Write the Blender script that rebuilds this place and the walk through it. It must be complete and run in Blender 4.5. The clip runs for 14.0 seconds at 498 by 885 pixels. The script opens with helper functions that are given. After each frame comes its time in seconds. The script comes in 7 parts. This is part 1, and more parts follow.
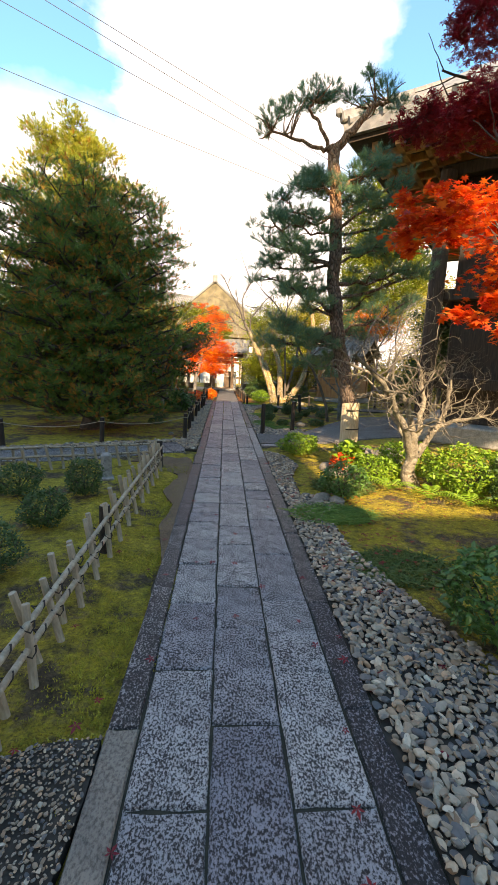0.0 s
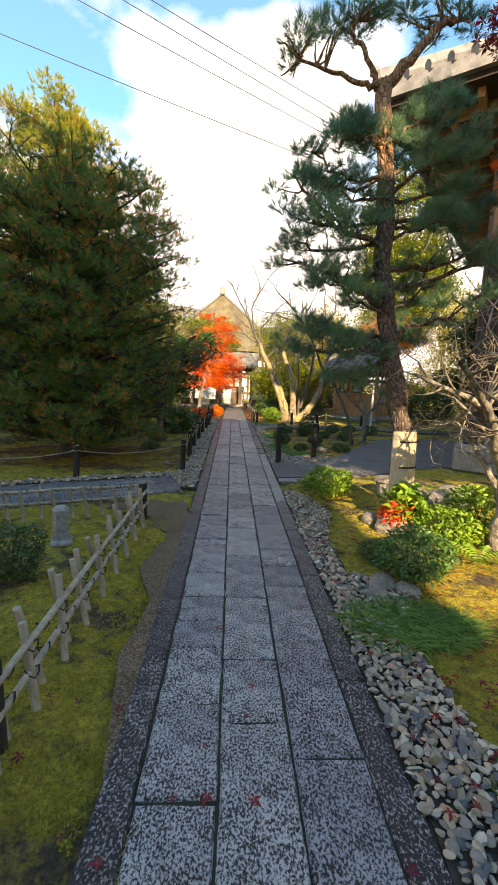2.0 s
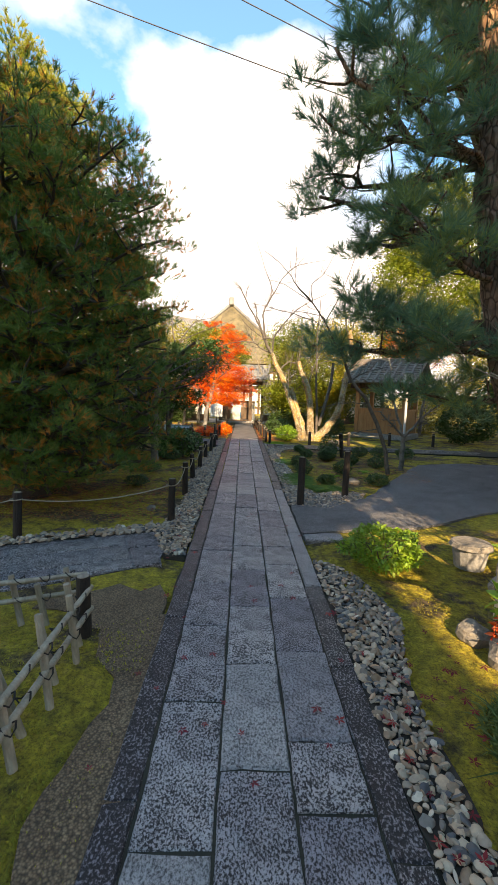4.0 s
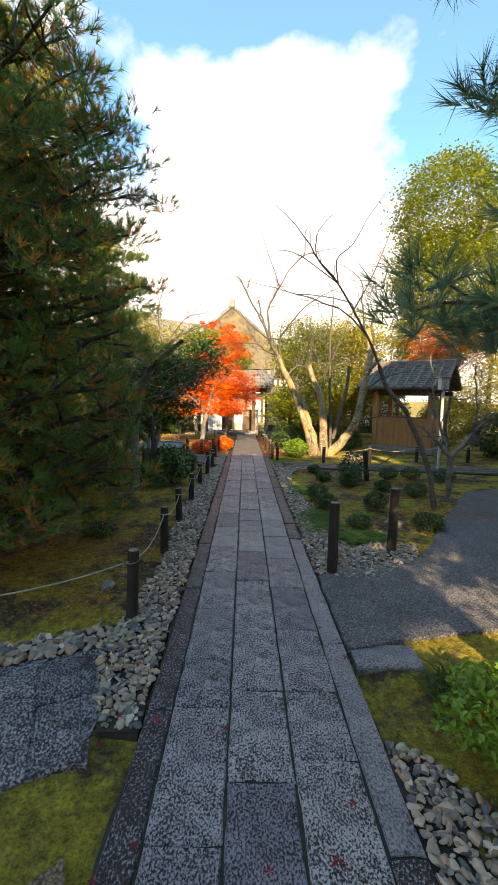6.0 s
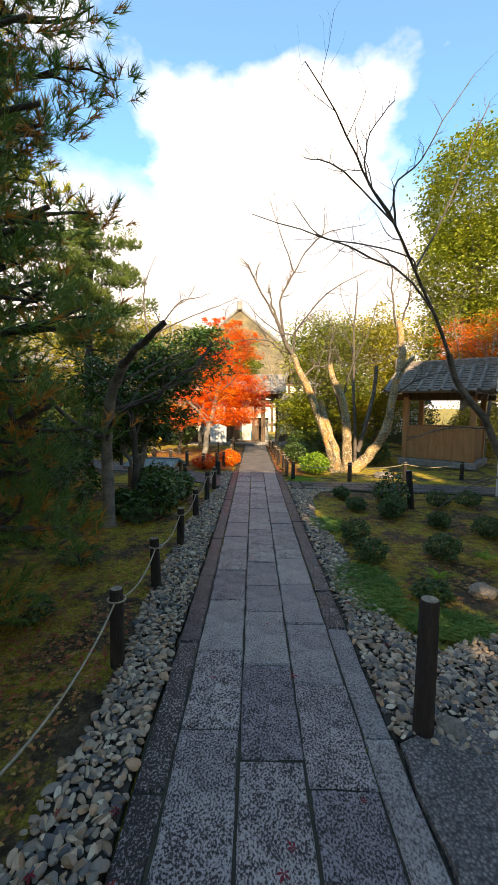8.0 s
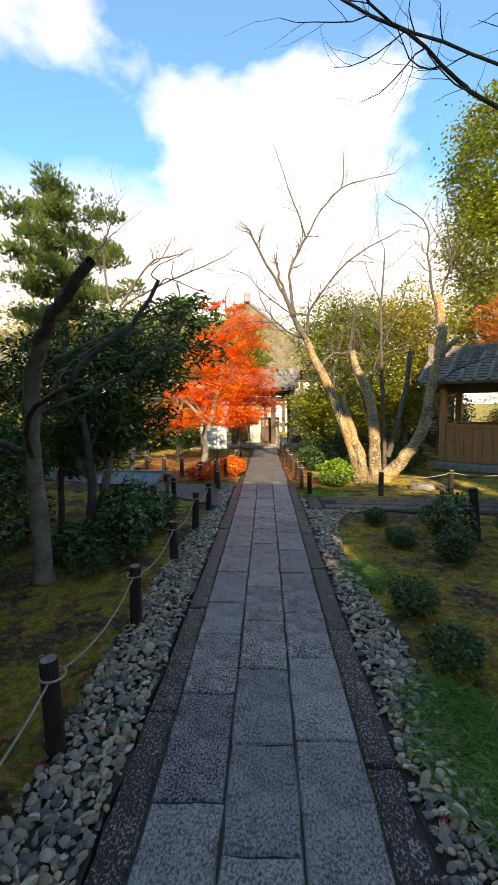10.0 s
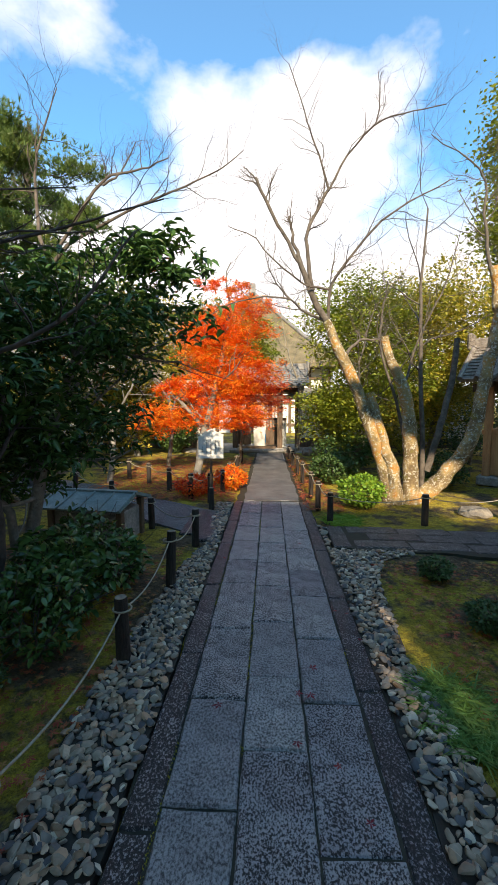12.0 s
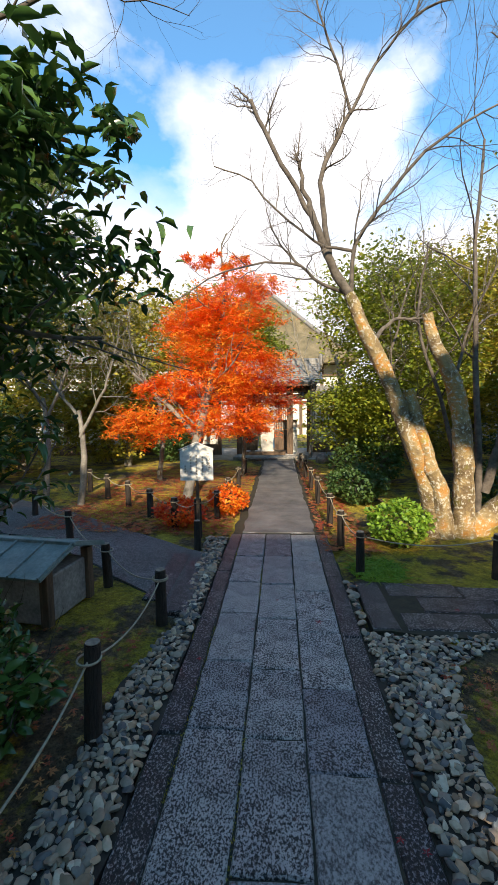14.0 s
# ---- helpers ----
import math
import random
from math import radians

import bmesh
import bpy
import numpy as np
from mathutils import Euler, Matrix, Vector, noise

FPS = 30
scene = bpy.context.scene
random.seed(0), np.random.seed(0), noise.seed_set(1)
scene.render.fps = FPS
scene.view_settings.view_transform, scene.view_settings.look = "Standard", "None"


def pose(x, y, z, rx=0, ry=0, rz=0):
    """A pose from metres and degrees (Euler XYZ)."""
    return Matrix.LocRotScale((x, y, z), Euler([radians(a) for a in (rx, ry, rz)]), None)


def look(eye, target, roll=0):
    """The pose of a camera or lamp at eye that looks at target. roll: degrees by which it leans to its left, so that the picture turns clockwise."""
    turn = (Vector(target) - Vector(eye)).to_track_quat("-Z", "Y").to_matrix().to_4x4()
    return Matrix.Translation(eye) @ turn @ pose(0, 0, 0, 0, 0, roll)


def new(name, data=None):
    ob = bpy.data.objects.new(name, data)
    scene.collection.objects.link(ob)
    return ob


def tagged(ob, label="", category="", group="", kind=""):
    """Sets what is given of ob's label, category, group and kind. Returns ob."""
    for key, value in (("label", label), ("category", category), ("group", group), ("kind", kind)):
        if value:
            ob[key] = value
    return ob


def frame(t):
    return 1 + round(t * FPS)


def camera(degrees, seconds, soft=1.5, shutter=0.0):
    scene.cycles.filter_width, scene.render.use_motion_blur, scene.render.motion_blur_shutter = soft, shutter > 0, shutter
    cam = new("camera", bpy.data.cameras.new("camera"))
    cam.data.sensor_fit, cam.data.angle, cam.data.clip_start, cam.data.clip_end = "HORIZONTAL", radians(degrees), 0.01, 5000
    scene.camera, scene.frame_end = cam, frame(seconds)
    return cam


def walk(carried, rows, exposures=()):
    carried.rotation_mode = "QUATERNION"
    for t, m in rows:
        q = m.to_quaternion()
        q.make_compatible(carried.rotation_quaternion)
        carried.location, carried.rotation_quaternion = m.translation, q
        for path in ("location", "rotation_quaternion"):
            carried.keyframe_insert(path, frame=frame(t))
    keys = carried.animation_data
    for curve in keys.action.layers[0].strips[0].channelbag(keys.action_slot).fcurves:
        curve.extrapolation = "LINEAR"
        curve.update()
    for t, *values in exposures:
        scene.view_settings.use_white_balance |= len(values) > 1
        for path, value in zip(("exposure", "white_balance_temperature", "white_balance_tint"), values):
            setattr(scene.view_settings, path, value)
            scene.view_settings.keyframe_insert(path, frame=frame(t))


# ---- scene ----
cam = camera(62.0, 14.0, soft=1.0)
PATH = [
    (0, (-0.134, 0.141, 1.523), (-0.008, 2.102, 1.155), 2.2),
    (0.5, (-0.139, 0.528, 1.538), (-0.015, 2.492, 1.183), 2.2),
    (1, (-0.15, 0.954, 1.514), (-0.037, 2.922, 1.176), 2.1),
    (1.5, (-0.143, 1.404, 1.505), (-0.04, 3.375, 1.182), 2.3),
    (2, (-0.146, 1.839, 1.513), (-0.055, 3.814, 1.212), 2.2),
    (2.5, (-0.137, 2.237, 1.53), (-0.056, 4.216, 1.252), 2.1),
    (3, (-0.125, 2.741, 1.512), (-0.054, 4.722, 1.251), 2.4),
    (3.2, (-0.121, 2.929, 1.507), (-0.062, 4.912, 1.256), 2.3),
    (5.3, (-0.058, 4.936, 1.644), (-0.03, 6.923, 1.416), 1.3),
    (5.5, (-0.074, 5.114, 1.645), (-0.048, 7.102, 1.429), 1.2),
    (6, (-0.098, 5.573, 1.634), (-0.075, 7.562, 1.422), 1.0),
    (6.5, (-0.123, 6.021, 1.622), (-0.111, 8.011, 1.424), 0.9),
    (7, (-0.119, 6.465, 1.618), (-0.115, 8.456, 1.43), 0.8),
    (7.5, (-0.115, 6.921, 1.604), (-0.124, 8.913, 1.423), 0.7),
    (8, (-0.098, 7.415, 1.598), (-0.119, 9.407, 1.424), 0.5),
    (8.2, (-0.088, 7.6, 1.613), (-0.112, 9.592, 1.439), 0.7),
    (10.3, (0.031, 9.486, 1.561), (-0.057, 11.477, 1.384), -0.7),
    (10.5, (0.02, 9.665, 1.572), (-0.066, 11.656, 1.395), -0.4),
    (11, (-0.012, 10.088, 1.566), (-0.103, 12.078, 1.387), -0.4),
    (11.5, (-0.022, 10.509, 1.562), (-0.115, 12.499, 1.385), -0.1),
    (12, (-0.035, 10.932, 1.561), (-0.134, 12.921, 1.379), 0.1),
    (12.5, (-0.043, 11.337, 1.578), (-0.146, 13.325, 1.394), 0.0),
    (13, (-0.025, 11.736, 1.584), (-0.143, 13.724, 1.4), -0.3),
    (13.5, (-0.009, 12.143, 1.619), (-0.147, 14.13, 1.428), -0.3),
    (14, (0.038, 12.534, 1.609), (-0.115, 14.519, 1.424), -0.8),
]
walk(cam, [(t, look(eye, target, roll)) for t, eye, target, roll in PATH],
     [(0, 1.65, 8100, 19), (3.2, 1.58, 8100, 18), (5.5, 1.62, 8150, 19), (8.2, 1.45, 8000, 18), (10.5, 1.25, 7400, 16), (12.5, 1.06, 6650, 13), (14, 1.02, 6550, 13)])

# ---- light ----
SUN_AZ, SUN_EL = 175.0, 29.0        # compass bearing of the sun (y is north), height in degrees
world = bpy.data.worlds.new("sky")
scene.world = world
world.use_nodes = True


def sky_nodes():
    nt = world.node_tree
    nt.nodes.clear()
    n = nt.nodes.new
    out, bg = n("ShaderNodeOutputWorld"), n("ShaderNodeBackground")
    sky = n("ShaderNodeTexSky")
    sky.sky_type, sky.sun_disc = "NISHITA", False
    sky.sun_elevation, sky.sun_rotation = radians(SUN_EL), radians(SUN_AZ)
    sky.air_density, sky.dust_density, sky.ozone_density = 1.0, 0.6, 1.0
    co = n("ShaderNodeTexCoord")
    no = n("ShaderNodeTexNoise")
    no.inputs["Scale"].default_value, no.inputs["Detail"].default_value, no.inputs["Roughness"].default_value = 2.2, 7, 0.55
    mp = n("ShaderNodeMapping")
    mp.inputs["Scale"].default_value, mp.inputs["Location"].default_value = (1, 1, 1.6), (0.35, 0.1, 0.3)
    nt.links.new(co.outputs["Generated"], mp.inputs[0])
    nt.links.new(mp.outputs[0], no.inputs["Vector"])
    # one broad bank of cloud ahead, round a direction
    dot = n("ShaderNodeVectorMath")
    dot.operation = "DOT_PRODUCT"
    dot.inputs[1].default_value = Vector((0.03, 0.93, 0.37)).normalized()
    nt.links.new(co.outputs["Generated"], dot.inputs[0])
    ad = n("ShaderNodeMath")
    ad.operation = "MULTIPLY_ADD"
    ad.inputs[1].default_value, ad.inputs[2].default_value = 0.26, 0.0
    nt.links.new(no.outputs["Fac"], ad.inputs[0])
    su = n("ShaderNodeMath")
    su.operation = "ADD"
    nt.links.new(dot.outputs["Value"], su.inputs[0])
    nt.links.new(ad.outputs[0], su.inputs[1])
    ra = n("ShaderNodeMapRange")
    ra.inputs["From Min"].default_value, ra.inputs["From Max"].default_value = 1.08, 1.12
    nt.links.new(su.outputs[0], ra.inputs["Value"])
    # smaller wisps elsewhere
    r2 = n("ShaderNodeMapRange")
    r2.inputs["From Min"].default_value, r2.inputs["From Max"].default_value = 0.545, 0.72
    nt.links.new(no.outputs["Fac"], r2.inputs["Value"])
    mx = n("ShaderNodeMath")
    mx.operation = "MAXIMUM"
    nt.links.new(ra.outputs[0], mx.inputs[0])
    nt.links.new(r2.outputs[0], mx.inputs[1])
    # haze and cloud low over the horizon
    sp = n("ShaderNodeSeparateXYZ")
    nt.links.new(co.outputs["Generated"], sp.inputs[0])
    lo = n("ShaderNodeMath")
    lo.operation = "MULTIPLY_ADD"
    lo.inputs[1].default_value = -0.35
    nt.links.new(no.outputs["Fac"], lo.inputs[0])
    nt.links.new(sp.outputs[2], lo.inputs[2])
    r3 = n("ShaderNodeMapRange")
    r3.inputs["From Min"].default_value, r3.inputs["From Max"].default_value = 0.30, 0.16
    r3.inputs["To Min"].default_value = 0.08
    nt.links.new(lo.outputs[0], r3.inputs["Value"])
    m2 = n("ShaderNodeMath")
    m2.operation = "MAXIMUM"
    nt.links.new(mx.outputs[0], m2.inputs[0])
    nt.links.new(r3.outputs[0], m2.inputs[1])
    mix = n("ShaderNodeMix")
    mix.data_type = "RGBA"
    nt.links.new(m2.outputs[0], mix.inputs[0])
    tint = n("ShaderNodeMix")
    tint.data_type, tint.blend_type = "RGBA", "MULTIPLY"
    tint.inputs[0].default_value = 1.0
    tint.inputs[7].default_value = (0.34, 1.07, 1.36, 1)
    nt.links.new(sky.outputs[0], tint.inputs[6])
    nt.links.new(tint.outputs[2], mix.inputs[6])
    mix.inputs[7].default_value = (5.6, 5.6, 5.7, 1)
    nt.links.new(mix.outputs[2], bg.inputs["Color"])
    bg.inputs["Strength"].default_value = 0.12
    nt.links.new(bg.outputs[0], out.inputs["Surface"])


sky_nodes()
sun = new("sun", bpy.data.lights.new("sun", "SUN"))
sun.data.energy, sun.data.angle, sun.data.color = 4.2, radians(0.6), (1.0, 0.84, 0.60)
_a, _e = radians(SUN_AZ), radians(SUN_EL)
sun.matrix_world = look((math.sin(_a) * math.cos(_e) * 50, math.cos(_a) * math.cos(_e) * 50, math.sin(_e) * 50), (0, 0, 0))


# ---- materials ----
def nodes_of(name):
    m = bpy.data.materials.new(name)
    m.use_nodes = True
    nt = m.node_tree
    b = nt.nodes["Principled BSDF"]
    return m, nt, b


def ramp(nt, stops, src):
    r = nt.nodes.new("ShaderNodeValToRGB")
    e = r.color_ramp.elements
    while len(e) < len(stops):
        e.new(0.5)
    for k, (p, c) in enumerate(stops):
        e[k].position, e[k].color = p, (*c, 1)
    nt.links.new(src, r.inputs[0])
    return r.outputs[0]


def tex(nt, kind, scale, detail=4, rough=0.6, coord="Object", stretch=None):
    co = nt.nodes.new("ShaderNodeTexCoord")
    src = co.outputs[coord]
    if stretch:
        mp = nt.nodes.new("ShaderNodeMapping")
        mp.inputs["Scale"].default_value = stretch
        nt.links.new(src, mp.inputs[0])
        src = mp.outputs[0]
    if kind == "noise":
        t = nt.nodes.new("ShaderNodeTexNoise")
        t.inputs["Detail"].default_value, t.inputs["Roughness"].default_value = detail, rough
        t.inputs["Scale"].default_value = scale
        nt.links.new(src, t.inputs["Vector"])
        return t.outputs["Fac"]
    t = nt.nodes.new("ShaderNodeTexVoronoi")
    t.inputs["Scale"].default_value = scale
    nt.links.new(src, t.inputs["Vector"])
    return t.outputs["Distance"]


def blend(nt, fac, a, b, mode="MIX"):
    m = nt.nodes.new("ShaderNodeMix")
    m.data_type, m.blend_type = "RGBA", mode
    for k, v in ((0, fac), (6, a), (7, b)):
        if isinstance(v, (int, float)):
            m.inputs[k].default_value = v
        elif isinstance(v, tuple):
            m.inputs[k].default_value = (*v, 1)
        else:
            nt.links.new(v, m.inputs[k])
    return m.outputs[2]


def bump(nt, b, height, strength, distance):
    bp = nt.nodes.new("ShaderNodeBump")
    bp.inputs["Strength"].default_value, bp.inputs["Distance"].default_value = strength, distance
    nt.links.new(height, bp.inputs["Height"])
    nt.links.new(bp.outputs[0], b.inputs["Normal"])


def island(nt, obj=False):
    if obj:
        return nt.nodes.new("ShaderNodeObjectInfo").outputs["Random"]
    return nt.nodes.new("ShaderNodeNewGeometry").outputs["Random Per Island"]


def mat_plain(name, c1, c2, scale=6, rough=0.8, bs=0.3, bd=0.01, metal=0.0, stretch=None, fine=40):
    m, nt, b = nodes_of(name)
    f = tex(nt, "noise", scale, 6, stretch=stretch)
    col = ramp(nt, [(0.3, c1), (0.7, c2)], f)
    g = tex(nt, "noise", fine, 4, stretch=stretch)
    col = blend(nt, 0.45, col, ramp(nt, [(0.3, (0.35, 0.35, 0.35)), (0.7, (1, 1, 1))], g), "MULTIPLY")
    nt.links.new(col, b.inputs["Base Color"])
    b.inputs["Roughness"].default_value, b.inputs["Metallic"].default_value = rough, metal
    bump(nt, b, g, bs, bd)
    return m


def mat_granite(name, light, dark, split=0.5, speck=95, rnd=0.3, sharp=0.045):
    """Chiselled stone: pale crystal faces and dark pits of some millimetres, tinted stone by stone."""
    m, nt, b = nodes_of(name)
    f = tex(nt, "noise", speck, 6, 0.7, "Object", (1, 0.75, 1))
    w = tex(nt, "noise", 9, 4, 0.6)
    mx = nt.nodes.new("ShaderNodeMath")
    mx.operation = "MULTIPLY_ADD"
    mx.inputs[1].default_value = 0.22
    nt.links.new(w, mx.inputs[0])
    nt.links.new(f, mx.inputs[2])
    sub = nt.nodes.new("ShaderNodeMath")
    sub.operation = "SUBTRACT"
    sub.inputs[1].default_value = 0.11
    nt.links.new(mx.outputs[0], sub.inputs[0])
    k = ramp(nt, [(split - sharp, dark), (split + sharp, light)], sub.outputs[0])
    g = tex(nt, "noise", 2.6, 5)
    k = blend(nt, 0.6, k, ramp(nt, [(0.3, (0.45, 0.46, 0.5)), (0.55, (0.85, 0.85, 0.86)), (0.72, (1, 0.97, 0.92))], g), "MULTIPLY")
    o = island(nt, True)
    k = blend(nt, 1.0, k, ramp(nt, [(0.0, (1 - rnd, 1 - rnd, 1 - rnd * 0.85)), (0.5, (1 - rnd * 0.4, 1 - rnd * 0.42, 1 - rnd * 0.4)), (1.0, (1, 0.985, 0.96))], o), "MULTIPLY")
    nt.links.new(k, b.inputs["Base Color"])
    b.inputs["Roughness"].default_value = 0.5
    bump(nt, b, f, 1.0, 0.009)
    return m


def mat_leaf(name, cols, rough=0.55, trans=0.25):
    """Foliage: a colour for each leaf, out of a ramp of real leaf colours, with light let through."""
    m, nt, b = nodes_of(name)
    n = len(cols)
    i = island(nt)
    big = tex(nt, "noise", 1.3, 3)
    ad = nt.nodes.new("ShaderNodeMath")
    ad.operation = "MULTIPLY_ADD"
    ad.inputs[1].default_value = 0.55
    nt.links.new(i, ad.inputs[0])
    sc = nt.nodes.new("ShaderNodeMapRange")
    sc.inputs["From Min"].default_value, sc.inputs["From Max"].default_value = 0.3, 0.7
    sc.inputs["To Max"].default_value = 0.45
    nt.links.new(big, sc.inputs["Value"])
    nt.links.new(sc.outputs[0], ad.inputs[2])
    c = ramp(nt, [(k / max(1, n - 1), cols[k]) for k in range(n)], ad.outputs[0])
    nt.links.new(c, b.inputs["Base Color"])
    b.inputs["Roughness"].default_value = rough
    tr = nt.nodes.new("ShaderNodeBsdfTranslucent")
    nt.links.new(c, tr.inputs["Color"])
    ms = nt.nodes.new("ShaderNodeMixShader")
    ms.inputs[0].default_value = trans
    nt.links.new(b.outputs[0], ms.inputs[1])
    nt.links.new(tr.outputs[0], ms.inputs[2])
    nt.links.new(ms.outputs[0], nt.nodes["Material Output"].inputs["Surface"])
    return m


def mat_pebble(name, obj=False):
    m, nt, b = nodes_of(name)
    c = ramp(nt, [(0.0, (0.07, 0.08, 0.09)), (0.16, (0.15, 0.145, 0.14)), (0.3, (0.40, 0.31, 0.22)), (0.42, (0.26, 0.16, 0.09)), (0.56, (0.42, 0.34, 0.25)), (0.68, (0.2, 0.185, 0.16)), (0.8, (0.56, 0.46, 0.33)), (0.9, (0.5, 0.3, 0.17)), (1.0, (0.7, 0.62, 0.48))], island(nt, obj))
    g = tex(nt, "noise", 55, 4)
    c = blend(nt, 0.5, c, ramp(nt, [(0.3, (0.5, 0.5, 0.5)), (0.7, (1, 1, 1))], g), "MULTIPLY")
    nt.links.new(c, b.inputs["Base Color"])
    b.inputs["Roughness"].default_value = 0.6
    bump(nt, b, g, 0.3, 0.004)
    return m


def mat_ground():
    """Moss cushions over brown earth, yellower where it is thick."""
    m, nt, b = nodes_of("moss_ground")
    big = tex(nt, "noise", 1.3, 7, 0.65)
    mid = tex(nt, "noise", 7, 6, 0.7)
    fine = tex(nt, "noise", 70, 6, 0.8)
    v = nt.nodes.new("ShaderNodeTexVoronoi")
    v.inputs["Scale"].default_value = 22
    co = nt.nodes.new("ShaderNodeTexCoord")
    wob = nt.nodes.new("ShaderNodeVectorMath")
    wob.operation = "MULTIPLY_ADD"
    wob.inputs[1].default_value = (0.05, 0.05, 0.05)
    nz = nt.nodes.new("ShaderNodeTexNoise")
    nz.inputs["Scale"].default_value = 25
    nt.links.new(co.outputs["Object"], nz.inputs["Vector"])
    nt.links.new(nz.outputs["Color"], wob.inputs[0])
    nt.links.new(co.outputs["Object"], wob.inputs[2])
    nt.links.new(wob.outputs[0], v.inputs["Vector"])
    moss = ramp(nt, [(0.32, (0.16, 0.14, 0.02)), (0.42, (0.46, 0.38, 0.035)), (0.56, (0.7, 0.56, 0.045)), (0.68, (0.6, 0.44, 0.08))], mid)
    soil = ramp(nt, [(0.35, (0.08, 0.057, 0.03)), (0.7, (0.28, 0.205, 0.115))], mid)
    sp = nt.nodes.new("ShaderNodeSeparateXYZ")
    nt.links.new(co.outputs["Object"], sp.inputs[0])
    far = nt.nodes.new("ShaderNodeMapRange")
    far.inputs["From Min"].default_value, far.inputs["From Max"].default_value = 7.5, 10.5
    far.inputs["To Max"].default_value = 0.045
    nt.links.new(sp.outputs[1], far.inputs["Value"])
    more = nt.nodes.new("ShaderNodeMath")
    nt.links.new(big, more.inputs[0])
    nt.links.new(far.outputs[0], more.inputs[1])
    patch = tex(nt, "noise", 4.5, 6, 0.75)
    both = nt.nodes.new("ShaderNodeMath")
    both.operation = "MULTIPLY_ADD"
    both.inputs[1].default_value = 0.5
    nt.links.new(patch, both.inputs[0])
    nt.links.new(more.outputs[0], both.inputs[2])
    c = blend(nt, ramp(nt, [(0.76, (0, 0, 0)), (0.86, (1, 1, 1))], both.outputs[0]), moss, soil)
    # Shade in the crevices between cushions, multiplied into the colour.
    c = blend(nt, 0.85, c, ramp(nt, [(0.2, (1, 1, 1)), (0.8, (0.6, 0.57, 0.5))], v.outputs["Distance"]), "MULTIPLY")
    c = blend(nt, 0.85, c, ramp(nt, [(0.38, (0.28, 0.28, 0.28)), (0.54, (1.0, 1.0, 1.0)), (0.7, (1, 0.98, 0.9))], fine), "MULTIPLY")
    nt.links.new(c, b.inputs["Base Color"])
    b.inputs["Roughness"].default_value = 0.95
    add = nt.nodes.new("ShaderNodeMath")
    add.operation = "SUBTRACT"
    nt.links.new(fine, add.inputs[0])
    nt.links.new(v.outputs["Distance"], add.inputs[1])
    bump(nt, b, add.outputs[0], 1.0, 0.035)
    return m


def mat_grit(name, a, c, scale=130):
    m, nt, b = nodes_of(name)
    v = nt.nodes.new("ShaderNodeTexVoronoi")
    v.inputs["Scale"].default_value = scale
    co = nt.nodes.new("ShaderNodeTexCoord")
    nt.links.new(co.outputs["Object"], v.inputs["Vector"])
    k = ramp(nt, [(0.0, a), (1.0, c)], v.outputs["Color"])
    k = blend(nt, 0.9, k, ramp(nt, [(0.1, (1, 1, 1)), (0.75, (0.2, 0.2, 0.2))], v.outputs["Distance"]), "MULTIPLY")
    g = tex(nt, "noise", 2.5, 5)
    k = blend(nt, 0.6, k, ramp(nt, [(0.3, (0.45, 0.42, 0.38)), (0.65, (1, 1, 1))], g), "MULTIPLY")
    nt.links.new(k, b.inputs["Base Color"])
    b.inputs["Roughness"].default_value = 0.8
    inv = nt.nodes.new("ShaderNodeMath")
    inv.operation = "SUBTRACT"
    inv.inputs[0].default_value = 1
    nt.links.new(v.outputs["Distance"], inv.inputs[1])
    bump(nt, b, inv.outputs[0], 0.8, 0.008)
    return m


M_MOSS = mat_ground()
M_GRITB = mat_grit("brown_grit", (0.17, 0.105, 0.055), (0.48, 0.32, 0.18), 95)
M_GRAN = mat_granite("granite_slab", (0.60, 0.585, 0.585), (0.02, 0.019, 0.022), 0.497, 112, 0.48, 0.045)
M_KERB = mat_granite("granite_kerb", (0.46, 0.44, 0.44), (0.02, 0.019, 0.022), 0.555, 90, 0.35)
M_WORNB = mat_granite("brown_worn_kerb", (0.36, 0.31, 0.25), (0.12, 0.10, 0.085), 0.46, 80, 0.2, 0.1)
M_LANE = mat_granite("lane_granite", (0.55, 0.53, 0.52), (0.03, 0.028, 0.03), 0.52, 85, 0.35)
M_WORN = mat_granite("worn_slab", (0.54, 0.53, 0.515), (0.09, 0.088, 0.088), 0.48, 95, 0.35, 0.09)
M_JOINT = mat_plain("joint_soil", (0.02, 0.02, 0.013), (0.05, 0.045, 0.025), 8)
# Earth under the pebbles, its colour darkened to stand for shade in the gaps.
M_SOIL_SHADE = mat_plain("shaded_bed_soil", (0.02, 0.016, 0.012), (0.06, 0.05, 0.038), 8)
M_LAUREL = mat_leaf("laurel_leaves", [(0.035, 0.10, 0.025), (0.08, 0.19, 0.04), (0.16, 0.29, 0.07)], 0.35, 0.25)
M_PEB, M_PEBO = mat_pebble("pebble"), mat_pebble("pebble_single", True)
M_GRIT = mat_grit("gravel", (0.12, 0.12, 0.125), (0.42, 0.41, 0.40), 75)
M_ROCK = mat_plain("rock", (0.14, 0.13, 0.11), (0.36, 0.32, 0.26), 5, 0.8, 0.6, 0.03)
M_POST = mat_plain("post_bark", (0.014, 0.010, 0.008), (0.05, 0.037, 0.028), 10, 0.8, 0.7, 0.02, stretch=(3, 3, 0.6))
M_POSTTOP = mat_plain("post_end", (0.2, 0.17, 0.13), (0.36, 0.31, 0.24), 20)
M_ROPE = mat_plain("rope", (0.33, 0.29, 0.2), (0.5, 0.45, 0.34), 60)
